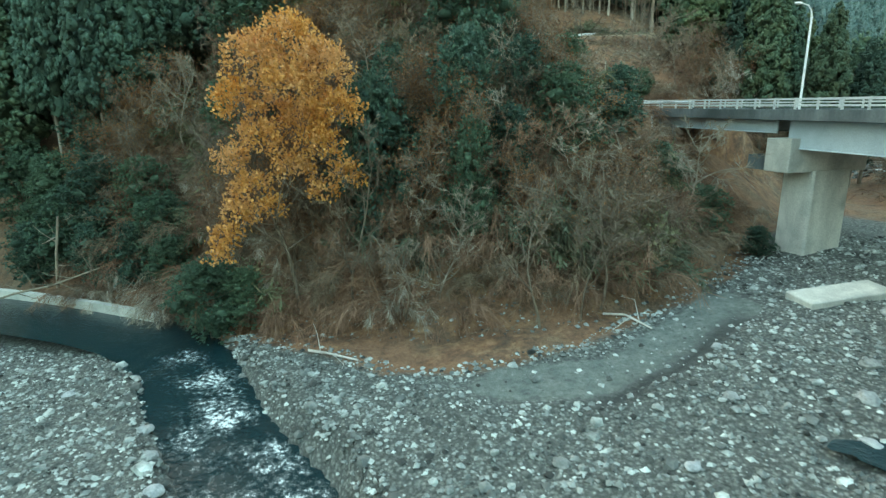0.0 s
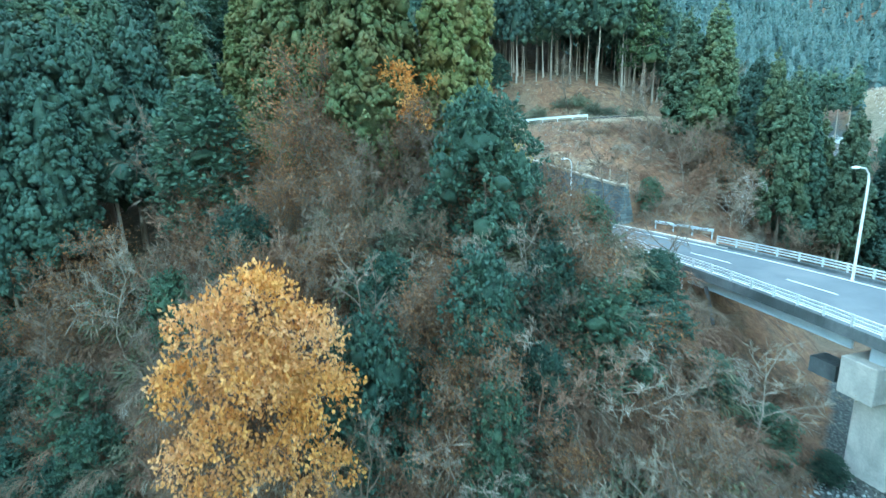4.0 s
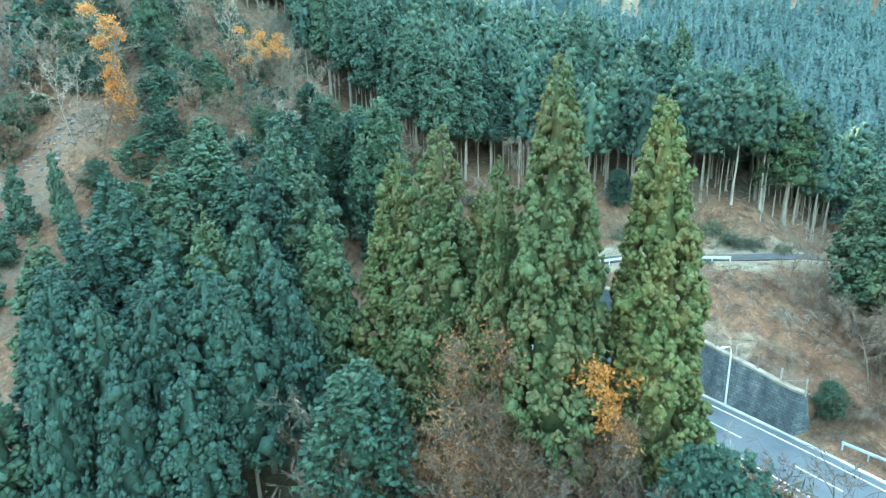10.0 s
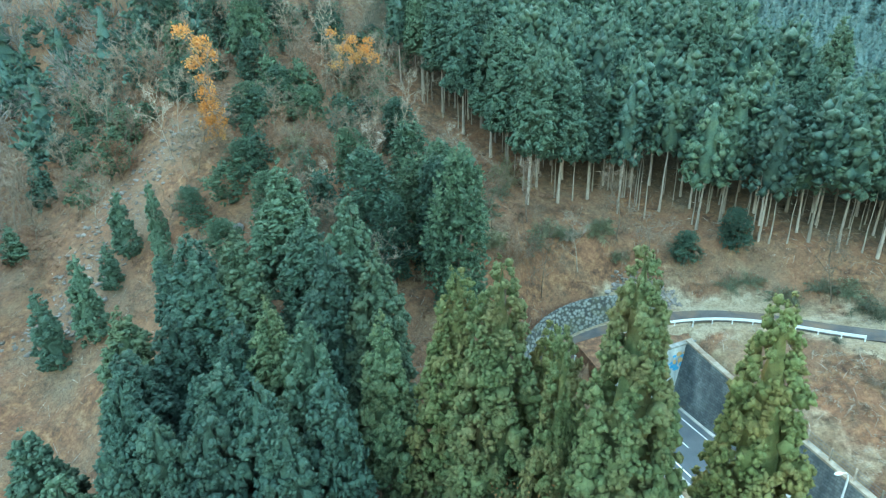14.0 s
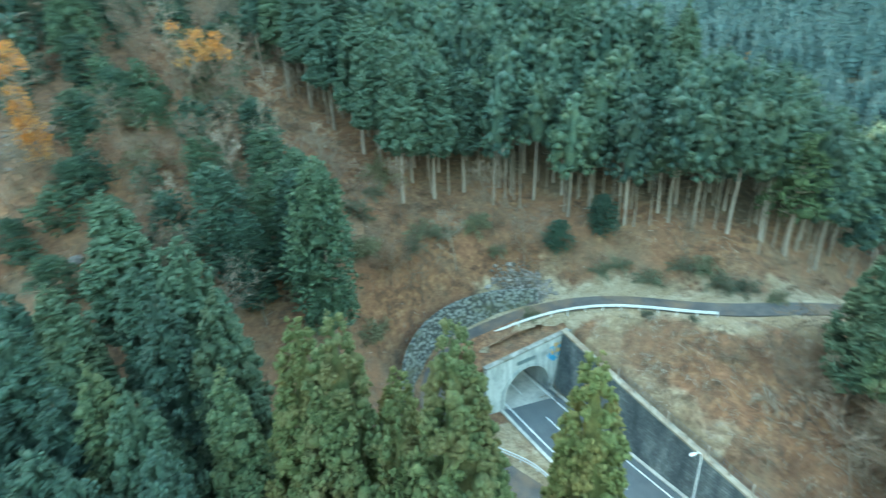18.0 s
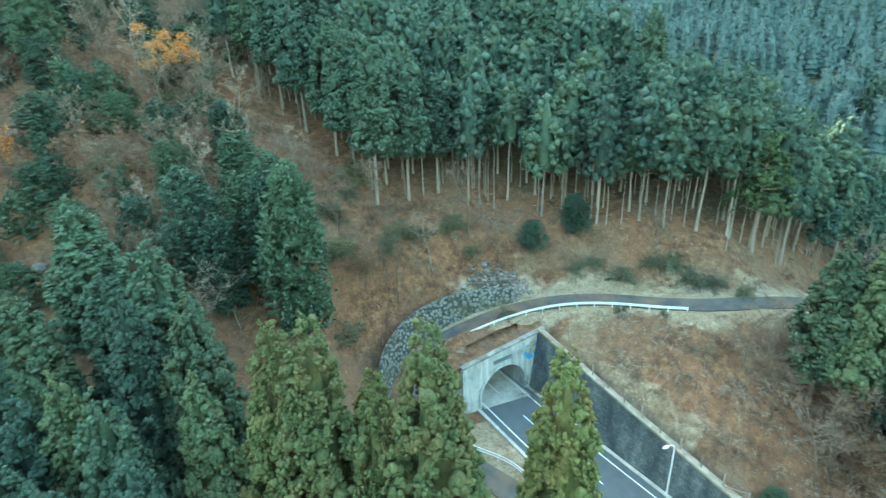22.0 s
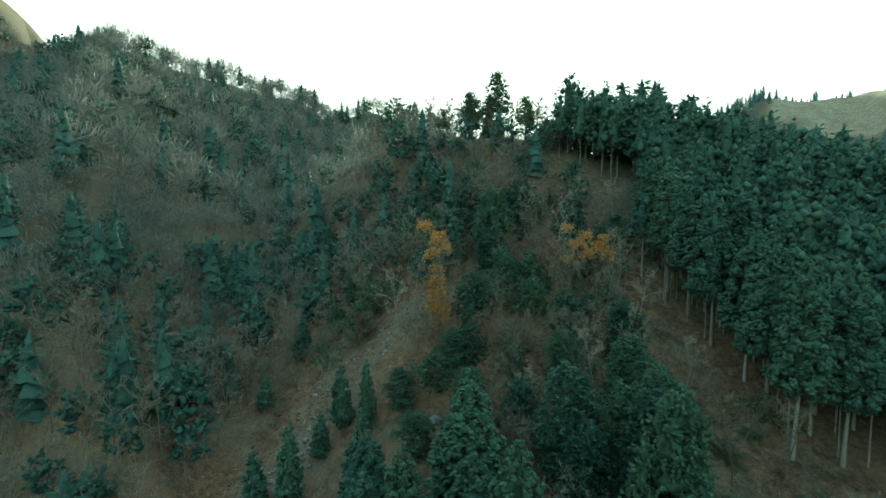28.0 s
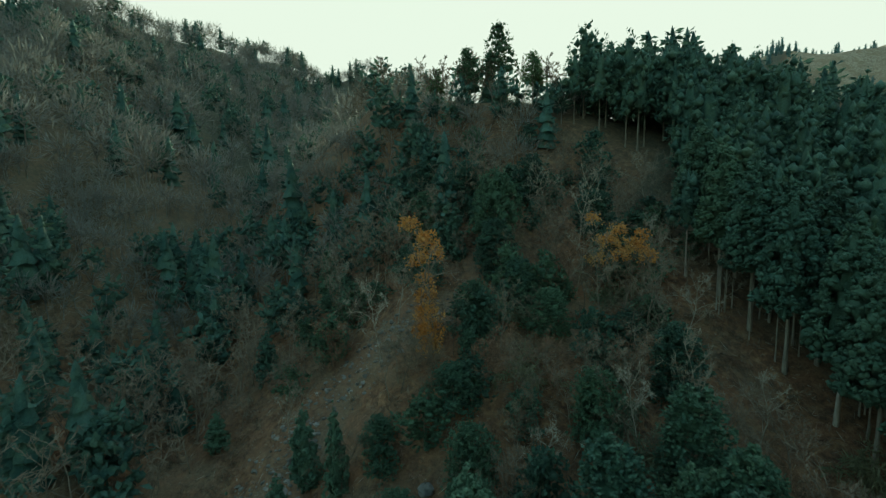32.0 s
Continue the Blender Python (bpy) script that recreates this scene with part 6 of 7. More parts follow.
while len(more) < 1040:
    x, y = rng.uniform(60, 118), rng.uniform(88, 150)
    s, _ = nearest(BANK, np.array([x]), np.array([y]))
    if 0.5 < s[0] < 12:
        more.append((x, y, rng.uniform(1.0, 1.7), rng.uniform(0, 6.28)))
while len(more) < 1140:
    x, y = rng.uniform(-40, 50), rng.uniform(104, 136)
    d, _ = nearest(TREELINE, np.array([x]), np.array([y]))
    b, _ = nearest(BENCH, np.array([x]), np.array([y]))
    if -12 < d[0] < 2 and abs(b[0]) > 5:
        more.append((x, y, rng.uniform(0.25, 0.75), rng.uniform(0, 6.28)))
wood("brushwood", more[::2], FAR_BRUSH, M_twig, "brown brushwood covering the valley slopes", "brushwood")
wood("russet_brushwood", more[1::2], FAR_BRUSH, M_twig_red, "russet brushwood covering the valley slopes", "brushwood")
scrub = []
while len(scrub) < 420:
    x, y = rng.uniform(8, 40), rng.uniform(76, 106)
    b, _ = nearest(BENCH, np.array([x]), np.array([y]))
    r, _ = nearest(ROAD_MID, np.array([x]), np.array([y]))
    if abs(b[0]) > 3.2 and r[0] > 8.2 and y > 100 - 0.9 * (x - 8) - 14:
        scrub.append((x, y, rng.uniform(0.16, 0.42), rng.uniform(0, 6.28)))
wood("pale_scrub", scrub[:230], FAR_BRUSH, M_twig_pale, "low pale scrub on the bank above the retaining wall", "scrub")
wood("brown_scrub", scrub[230:], FAR_BRUSH, M_twig, "low brown scrub on the bank above the retaining wall", "scrub")
MINI_BARE = []
for i in range(4):
    segs, ends = bare_segments(200 + i, 11, limbs=6, subs=3, twigs=2, spread_=0.45, base=0.25)
    MINI_BARE.append(bare_mesh([(a, b, max(r0, 0.05), max(r1, 0.04)) for a, b, r0, r1 in segs], ends, i, 3, 0.09))
rng = random.Random(41)
west_bare, west_green, far_green = [], [], []
for _ in range(9000):
    x, y = rng.uniform(-420, -60), rng.uniform(40, 330)
    g, _k = nearest(GULLY, np.array([x]), np.array([y]))
    rd, _k = nearest(RIDGE, np.array([x]), np.array([y]))
    if (g[0] > 4 or (y > 120 and x < -76)) and not (x > -140 and abs(rd[0]) < 6):
        (west_green if rng.random() < 0.22 else west_bare).append((x, y, rng.uniform(0.7, 1.2), rng.uniform(0, 6.28)))
order = lambda q: math.hypot(q[0] + 10, q[1] - 50)
west_bare, west_green = sorted(west_bare, key=order), sorted(west_green, key=order)
wood("bare_wood", west_bare[:240], MINI_BARE, M_bare, "leafless grey wood on the misty western slope", "wood")
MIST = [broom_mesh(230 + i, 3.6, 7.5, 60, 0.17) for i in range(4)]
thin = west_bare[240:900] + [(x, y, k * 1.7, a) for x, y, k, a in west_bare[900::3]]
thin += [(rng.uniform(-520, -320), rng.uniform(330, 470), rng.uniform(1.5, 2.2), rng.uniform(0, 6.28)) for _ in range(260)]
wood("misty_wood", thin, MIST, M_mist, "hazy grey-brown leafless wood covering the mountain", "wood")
LOW_GREEN = [lobed_mesh(210 + i, round_lobes(210 + i, 9, 3.2, 6, 0.3), 2.0, 1.3) for i in range(2)] + [spire_mesh(215, 13, 2.8, 0.05, 7, 8, 40)]
wood("mixed_wood", west_green[:160] + [(x, y, k * 1.3, a) for x, y, k, a in west_green[160::5]] + [(rng.uniform(-520, -320), rng.uniform(330, 470), rng.uniform(1.2, 1.8), rng.uniform(0, 6.28)) for _ in range(70)], LOW_GREEN, M_sugi_far, "dark evergreens scattered over the western slope", "wood")
CONE = [spire_mesh(220 + i, 17, 3.3, 0.02, 8, 8, 44) for i in range(3)]
rng_n = np.random.default_rng(411)
FX = np.r_[rng_n.uniform(-150, 760, 9000), rng_n.uniform(40, 320, 2600)]
FY = np.r_[rng_n.uniform(120, 900, 9000), rng_n.uniform(205, 400, 2600)]
fs = nearest(BANK, FX, FY)[0]
fv = -fs - np.interp(FX + 0.3 * FY, [40, 52, 70, 110, 190], [60, 30, 7, 6, 6])
brow_y = np.interp(FX, [p[0] for p in BROW], [p[2] for p in BROW])
lane_d = np.abs(nearest([(150, 160), (133, 146), (121, 131), (113, 119), (106, 108), (100, 94), (98, 78)], FX, FY)[0])
clearing = (FX > 20) & (FY - 0.25 * (FX - 60) > 226) & (FY - 0.25 * (FX - 60) < 244) & (wave(FX, FY, 30, 3) > 0)
keep = (fs > 4) & ((FY > brow_y + 40) | (FX > 128)) & (FX > -80) & ~clearing
keep |= (fs < 0) & (FY > 225) & (nearest(FELLED, FX, FY)[0] > 14)
keep |= (fv > 170) & (nearest(FELLED, FX, FY)[0] > 14)
keep |= (fv > 2) & (fv < 36) & (rng_n.uniform(size=len(FX)) < np.where(FY < 172, 0.45, 0.05)) & (FX > 75) & (lane_d > 7)
far_green = [(float(x), float(y), float(k), float(t)) for x, y, k, t in zip(FX[keep], FY[keep], rng_n.uniform(0.7, 1.2, keep.sum()), rng_n.uniform(0, 6.28, keep.sum()))]
far_green = sorted(far_green, key=lambda q: math.hypot(q[0], q[1] - 40))[:3800]
MX, MY = rng_n.uniform(-260, 560, 7000), 330 + 400 * rng_n.uniform(size=7000) ** 1.3
keep = (open_slope(MX, MY) < 0.4) & (nearest(BANK, MX, MY)[0] < 400)
mountain = [(float(x), float(y), float(k), float(t)) for x, y, k, t in zip(MX[keep], MY[keep], np.where(MY[keep] > 470, 0.72, 1.0) * rng_n.uniform(0.55, 1.0, keep.sum()), rng_n.uniform(0, 6.28, keep.sum()))][:5200]
valley = []
while len(valley) < 520:
    x, y = rng.uniform(46, 150), rng.uniform(50, 200)
    s, _k = nearest(BANK, np.array([x]), np.array([y]))
    fl = nearest([(150, 160), (133, 146), (121, 131), (113, 119), (106, 108), (100, 94), (98, 78)], np.array([x]), np.array([y]))[0]
    if (-55 < s[0] < -9 or 0 < s[0] < 9) and abs(fl[0]) > 4:
        valley.append((x, y, rng.uniform(0.5, 1.0), rng.uniform(0, 6.28)))
wood("valley_wood", valley, MINI_BARE[:1] + MIST * 2, M_bare, "leafless trees along the far river", "wood")
VALLEY = [cedar_mesh(225 + i, 14, 3.0, 0.03, 36, 5, 2, 1.0, False) for i in range(2)]
near_bank = []
while len(near_bank) < 170:
    x, y = rng.uniform(66, 124), rng.uniform(98, 172)
    if 2 < nearest(BANK, np.array([x]), np.array([y]))[0][0] < 16:
        near_bank.append((x, y, rng.uniform(0.6, 1.15), rng.uniform(0, 6.28)))
wood("valley_conifers", near_bank + far_green[:160], VALLEY, M_sugi_far, "dark conifers standing along the far valley", "wood")
wood("mountain_wood", mountain, CONE, M_hazy_wood, "conifers covering the folds of the distant mountain", "wood")
wood("far_wood", [q for q in far_green[160:] if math.hypot(q[0], q[1]) < 470], CONE, M_hazy_wood, "conifer woods on the distant valley sides", "wood")


# ---- the stream ----
SP = resample([(x, y, w) for x, y, w in STREAM], 0.7)
SP = SP[SP[:, 0] > -110]
sd = np.gradient(SP[:, :2], axis=0)
sd /= np.hypot(*sd.T)[:, None]
cols = np.linspace(-1, 1, 15)
W = np.concatenate([np.stack([SP[:, 0] + sd[:, 1] * c * (SP[:, 2] / 2 + 0.7), SP[:, 1] - sd[:, 0] * c * (SP[:, 2] / 2 + 0.7)], 1)[:, None] for c in cols], 1)
rapid = step(-24, -18, SP[:, 0]) * np.ones(len(SP))
fall = np.interp(SP[:, 0], [-24, -8, -2], [0.0, -0.35, -0.5])
chop = 0.10 * wave(W[..., 0], W[..., 1], 0.55) + 0.07 * wave(W[..., 0], W[..., 1], 0.23, 2)
WZ = 0.55 + fall[:, None] + chop * (0.12 + 0.9 * rapid[:, None])
n, m = len(SP), len(cols)
i = (np.arange(n - 1)[:, None] * m + np.arange(m - 1)[None]).ravel()
stream = mesh_object("water", np.concatenate([W, WZ[..., None]], 2).reshape(-1, 3), np.stack([i, i + 1, i + m + 1, i + m], 1), M_water, smooth=True)
tagged(stream, "dark shallow mountain stream breaking into white rapids", "stream", kind="structure")
at_ = stream.data.attributes.new("rapid", "FLOAT", "POINT")
edge_fade = 1 - 0.35 * np.abs(cols)[None, :] ** 2
at_.data.foreach_set("value", (np.repeat(rapid[:, None], m, 1) * edge_fade * (0.86 + 0.22 * wave(W[..., 0], W[..., 1], 2.2, 4))).ravel().astype(np.float32))

# ---- standing water in a hollow of the gravel ----
PZ = float(land(np.array([16.2]), np.array([18.2]))[0]) + 0.22
ring = [(16.2 + 1.2 * (1 + 0.25 * math.sin(3 * a) + 0.12 * math.sin(7 * a)) * math.cos(a), 18.2 + 1.0 * (1 + 0.25 * math.sin(3 * a)) * math.sin(a), PZ) for a in np.linspace(0, 2 * math.pi, 40, endpoint=False)]
tagged(mesh_object("puddle", [(16.2, 18.2, PZ)] + ring, [(0, i + 1, (i + 1) % 40 + 1) for i in range(40)], M_water), "shallow puddle standing in the river gravel", "puddle", kind="structure")

# ---- river stones ----
rng = np.random.default_rng(51)


def stone_field(name, n, region, sizes, coarse, label, keep, flat=0.62):
    P = np.stack([rng.uniform(region[0], region[1], n), rng.uniform(region[2], region[3], n)], 1)
    s, _ = nearest(BANK, P[:, 0], P[:, 1])
    d, k = nearest(STREAM, P[:, 0], P[:, 1])
    ok = keep(P, s, np.abs(d) - level(STREAM, k) / 2)
    P = P[ok]
    r = sizes[0] + (sizes[1] - sizes[0]) * rng.uniform(0, 1, len(P)) ** 3
    C = np.stack([P[:, 0], P[:, 1], land(P[:, 0], P[:, 1]) + r * 0.15], 1)
    return tagged(mesh_object(name, *puffs(C, r, rng, coarse, flat, 0.2), M_stone), label, "stones", kind="stuff")


def on_bar(P, s, off):
    sd_, _ = nearest(SAND, P[:, 0], P[:, 1])
    return (s + 4.6 * np.exp(-(P[:, 0] / 11) ** 2) < 0.3) & (off > 0.1) & ((np.abs(sd_) > 2.2) | (rng.uniform(size=len(s)) < 0.12))


stone_field("river_stones", 40000, (-44, 40, 9, 46), (0.06, 0.22), True, "grey rounded river stones of the gravel bar", on_bar)
stone_field("cobbles", 4200, (-44, 40, 9, 46), (0.10, 0.30), False, "larger pale cobbles lying on the gravel bar", on_bar)
stone_field("stream_stones", 900, (-26, 2, 10, 42), (0.15, 0.55), False, "wet stones along the edges of the stream", lambda P, s, off: (s < 2) & (off < 1.2) & (off > -0.9))
stone_field("bank_stones", 2600, (-16, 30, 30, 46), (0.06, 0.22), True, "scattered stones on the leafy bank foot", lambda P, s, off: (s > -1) & (s < 5) & (off > 0.5))
stone_field("far_river_stones", 7000, (60, 160, 84, 230), (0.3, 1.3), False, "pale boulders in the bed of the far river", lambda P, s, off: (s < 0) & (s > -10))


def boulder(x, y, r, seed, label, material=None, flat=0.65):
    bm = bmesh.new()
    bmesh.ops.create_icosphere(bm, subdivisions=3, radius=r)
    for v in bm.verts:
        p = v.co / r
        k = 1 + 0.30 * noise.noise(p * 1.3 + Vector((seed, 0, 0))) + 0.12 * noise.noise(p * 3.1 + Vector((0, seed, 0)))
        v.co = Vector((v.co.x * k * 1.2, v.co.y * k, v.co.z * k * flat))
    ob = part("boulder", bm, material or M_boulder)
    ob.matrix_world = pose(x, y, height(x, y) + r * 0.2, 0, 0, seed * 47)
    return tagged(ob, label, "boulder", "boulders")


for i, (x, y, r) in enumerate([(-12.6, 29.8, 0.7), (-10.4, 27.6, 0.6), (-9.9, 26.2, 0.5), (-13.4, 31.4, 0.5), (-15.2, 34.6, 0.6), (-16.2, 36.4, 0.55), (-9.0, 24.4, 0.5), (-7.4, 21.6, 0.6), (-6.2, 19.6, 0.55), (-16.4, 26.0, 0.6), (-17.6, 29.0, 0.5), (-14.6, 23.2, 0.55), (-12.8, 20.2, 0.6), (18.4, 21.4, 0.7), (16.6, 18.8, 0.6), (20.6, 24.2, 0.6), (22.4, 22.4, 0.8), (15.0, 27.8, 0.5), (4.6, 19.4, 0.5), (-2.4, 17.6, 0.5), (9.4, 18.2, 0.45), (26, 30, 0.6), (28.4, 27.6, 0.7), (-24, 31, 0.5), (-28, 26, 0.5), (13, 22.4, 0.5), (24.2, 26.5, 0.5), (-11.4, 24.8, 0.45), (-12.4, 27.2, 0.4), (-14.2, 29.6, 0.4)]):
    boulder(x, y, r * 0.62, i, "pale grey water-worn boulder on the river gravel")
for i, (x, y, r) in enumerate([(-52.5, 100.5, 0.9), (-54.5, 97.6, 0.8), (-50.8, 103, 0.7)]):
    boulder(x, y, r, 40 + i, "grey rock outcrop on the wooded slope", M_scree, 0.8)

# scree
P = np.stack([rng.uniform(-86, -58, 3400), rng.uniform(80, 122, 3400)], 1)
td, _ = nearest(TALUS, P[:, 0], P[:, 1])
P = P[np.abs(td + 2.0 * wave(P[:, 0], P[:, 1], 5)) + 3.4 * np.abs(rng.normal(size=len(P))) < 6.5]
Q = np.stack([rng.uniform(-3, 8.5, 1500), rng.uniform(106.5, 114, 1500)], 1)
Q = Q[((Q[:, 0] - 2.6) / 5.2) ** 2 + ((Q[:, 1] - 110.4) / 2.8) ** 2 < rng.uniform(0.5, 1.1, len(Q))]
P = np.vstack([P, Q])
r = 0.12 + 0.38 * rng.uniform(0, 1, len(P)) ** 2.5
tagged(mesh_object("scree", *puffs(np.stack([P[:, 0], P[:, 1], land(P[:, 0], P[:, 1]) + r * 0.1], 1), r, rng, False, 0.6, 0.25), M_scree), "loose grey scree stones lying on the slope", "scree", kind="stuff")

# ---- low bank wall, slab, driftwood, fallen tree ----
wl = resample([(-62, 53.6, 0), (-45, 50.6, 0), (-34, 46.8, 0), (-24.2, 42.6, 0)], 1.0)
wall_bank = part("wall_bank", sweep([tuple(p) for p in wl], [(-0.2, -0.6), (0.35, -0.6), (0.3, 1.35), (-0.2, 1.35)]), M_concrete)
tagged(wall_bank, "low pale concrete bank wall along the dark pool", "bank wall", kind="structure")
bm = bmesh.new()
box(bm, -3.0, -1.1, -0.6, 3.0, 1.1, 0.5)
bmesh.ops.bevel(bm, geom=bm.edges[:], offset=0.07, affect="EDGES")
slab = part("concrete_block", bm, M_concrete)
slab.matrix_world = pose(25.3, 33.0, height(25.3, 33.0) + 0.05, 3, -4, 8)
tagged(slab, "tilted pale concrete block half sunk in the gravel", "concrete block")


def log(name, pts, r, twigs, seed, label, material):
    rg = np.random.default_rng(seed)
    segs = [(np.array(a), np.array(b), r * (1 - i / len(pts) * 0.6), r * (1 - (i + 1) / len(pts) * 0.6)) for i, (a, b) in enumerate(zip(pts, pts[1:]))]
    for k in range(twigs):
        i = rg.integers(0, len(pts) - 1)
        a = np.array(pts[i]) + (np.array(pts[i + 1]) - np.array(pts[i])) * rg.uniform()
        d = rg.normal(0, 1, 3) + [0, 0, 0.4]
        L = rg.uniform(0.8, 2.4)
        b = a + d / np.linalg.norm(d) * L
        segs.append((a, b, r * 0.35, r * 0.18))
        c = b + (d / np.linalg.norm(d) + rg.normal(0, 0.4, 3)) * L * 0.5
        segs.append((b, c, r * 0.18, r * 0.08))
    ob = mesh_object(name, *tube(segs, 6), material, smooth=True)
    return tagged(ob, label, "log")


def over(x, y, up):
    return (x, y, height(x, y) + up)


log("fallen_tree", [over(-44, 46.5, 0.9), (-38, 45.4, 2.3), (-34.6, 45.3, 3.0), (-30.4, 45.8, 4.4)], 0.12, 12, 1, "thin bleached fallen tree leaning over the bank wall", M_bare_pale)
log("fallen_tree", [over(-38, 50.5, 0.3), (-36.5, 49.2, 5.0), (-35, 48.2, 8.6)], 0.16, 4, 2, "thin dead trunk leaning out of the brushwood", M_bare_pale)
log("driftwood", [over(-9.2, 33.4, 0.15), over(-7.8, 32.2, 0.3), over(-5.6, 31.2, 0.12)], 0.1, 3, 3, "bleached driftwood branch on the bank foot", M_deadwood)
log("driftwood", [over(10.6, 34.4, 0.15), over(11.6, 33.0, 0.5), over(12.8, 31.6, 0.12)], 0.09, 4, 4, "bleached driftwood branch on the bank foot", M_deadwood)
log("dead_snag", [over(-24.6, 66.4, -0.3), over(-24.5, 66.3, 3.4), over(-24.8, 66.2, 6.0)], 0.16, 3, 5, "broken pale dead snag at the edge of the cedars", M_bare_pale)
log("dead_snag", [over(-22.0, 59.0, -0.3), over(-22.1, 58.9, 3.0), over(-22.8, 58.8, 4.8)], 0.13, 4, 6, "broken pale dead snag at the edge of the cedars", M_bare_pale)
log("leaning_trunk", [over(-30.4, 54.5, -0.3), over(-31.6, 56.5, 5.0), (-32.6, 58.4, 24.8)], 0.24, 0, 7, "pale leaning bare trunk among the dark cedars", M_bare_pale)

# ---- guard rail above the tunnel ----
rail_i = [k for k in range(len(B)) if B[k, 0] < 27.5 and B[k, 1] > 98 and B[k, 0] > -9]
RP = [tuple(B[k] - bs[k] * 1.95) for k in rail_i]
guard = thing("guard_rail", 0, 0, 0, "white steel guard rail along the lane above the tunnel", "guard rail")
part("beam", sweep([(x, y, z + 0.62) for x, y, z in RP], [(-0.05, -0.17), (0.03, -0.17), (0.09, -0.08), (0.02, 0), (0.09, 0.08), (0.03, 0.17), (-0.05, 0.17)]), M_white, guard)
post = None
for x, y, z in resample(RP, 2.4):
    if post is None:
        bm = bmesh.new()
        bmesh.ops.create_cone(bm, segments=8, radius1=0.07, radius2=0.07, depth=1.3, cap_ends=True, matrix=Matrix.Translation((0, 0, 0.15)))
        post = part("post", bm, M_white, guard)
    else:
        post = post.copy()
        scene.collection.objects.link(post)
    post.matrix_world = pose(x, y, z)

# ---- stone wall round the bend of the lane ----
wi = [k for k in range(len(B)) if (B[k, 0] < 6 and B[k, 1] > 88.5)]
WPTS = [B[k] + bs[k] * 2.3 for k in wi]
bm = bmesh.new()
rows = []
for j, p in enumerate(WPTS):
    t = j / (len(WPTS) - 1)
    h = 0.7 + 3.4 * math.sin(math.pi * min(1, 0.12 + 0.8 * t)) ** 1.2
    o = bs[wi[j]]
    rows.append([bm.verts.new((p[0] + o[0] * u, p[1] + o[1] * u, p[2] + z)) for u, z in ((0, -0.4), (0.3 * h, h), (0.3 * h + 0.5, h), (0.3 * h + 1.2, -0.4))])
for r_, q in zip(rows, rows[1:]):
    for k in range(4):
        bm.faces.new((r_[k], r_[(k + 1) % 4], q[(k + 1) % 4], q[k]))
bm.faces.new(rows[0][::-1])
bm.faces.new(rows[-1])
bmesh.ops.recalc_face_normals(bm, faces=bm.faces)
tagged(part("wall_bend", bm, M_stonewall), "curved mossy stone retaining wall round the bend of the lane", "retaining wall", kind="structure")

# ---- fence on the retaining wall ----
fence = thing("fence", 0, 0, 0, "old wire fence with pale posts above the retaining wall", "fence")
FP = []
for j, i_ in enumerate(mid_i):
    if j >= len(mid_i) * 0.3:
        s = j / (len(mid_i) - 1)
        top = 26.3 + (21.9 - 26.3) * min(1, s * 1.05)
        lean = 0.16 * (top - base_line[j][2])
        FP.append(tuple(base_line[j] + across_dir[i_] * (lean + 0.35))[:2] + (top,))
post = None
FR = resample(FP, 2.6)
for x, y, z in FR:
    if post is None:
        bm = bmesh.new()
        box(bm, -0.07, -0.07, -0.3, 0.07, 0.07, 1.7)
        post = part("post", bm, M_bare_pale, fence)
    else:
        post = post.copy()
        scene.collection.objects.link(post)
    post.matrix_world = pose(x, y, z)
for up in (0.4, 0.8, 1.2, 1.6):
    part("wire", sweep([(x, y, z + up) for x, y, z in FR], [(-0.012, -0.012), (0.012, -0.012), (0.012, 0.012), (-0.012, 0.012)]), M_steel_dark, fence)
mesh_object("brace", *tube([(FR[-1] + [0, 0, 1.5], FR[-2] + [0, 0, 0.2], 0.06, 0.06)], 6), M_bare_pale, fence)

# ---- short guard rail beyond the retaining wall ----
short = thing("guard_rail", 0, 0, 0, "short weathered steel guard rail beside the road", "guard rail")
ra, rb = Vector((26.4, 73.7, 17.35)), Vector((30.6, 68.4, 17.2))
part("beam", sweep([tuple(ra + Vector((0, 0, 0.62))), tuple((ra + rb) / 2 + Vector((0, 0, 0.62))), tuple(rb + Vector((0, 0, 0.62)))], [(-0.04, -0.17), (0.05, -0.09), (0, 0), (0.05, 0.09), (-0.04, 0.17)]), M_steel, short)
for k in (0.02, 0.34, 0.66, 0.98):
    bm = bmesh.new()
    p_ = ra.lerp(rb, k)
    box(bm, p_.x - 0.06, p_.y - 0.06, p_.z - 0.5, p_.x + 0.06, p_.y + 0.06, p_.z + 0.78)
    part("post", bm, M_steel, short)

# ---- low pipe rail at the foot of the lane ----
pipe = thing("pipe_rail", 0, 0, 0, "low pale pipe rail curving round the foot of the lane", "guard rail")
PR = resample([(x, y, height(x, y)) for x, y in [(-3.4, 89.4), (-1.9, 88.5), (1.8, 86.6), (3.9, 84.2), (4.9, 81.8)]], 0.8)
for up in (0.45, 0.85):
    part("rail", sweep([(x, y, z + up) for x, y, z in PR], [(-0.06, -0.06), (0.06, -0.06), (0.06, 0.06), (-0.06, 0.06)]), M_rail, pipe)
for x, y, z in PR[::3]:
    bm = bmesh.new()
    box(bm, x - 0.05, y - 0.05, z - 0.3, x + 0.05, y + 0.05, z + 0.9)
    part("post", bm, M_rail, pipe)

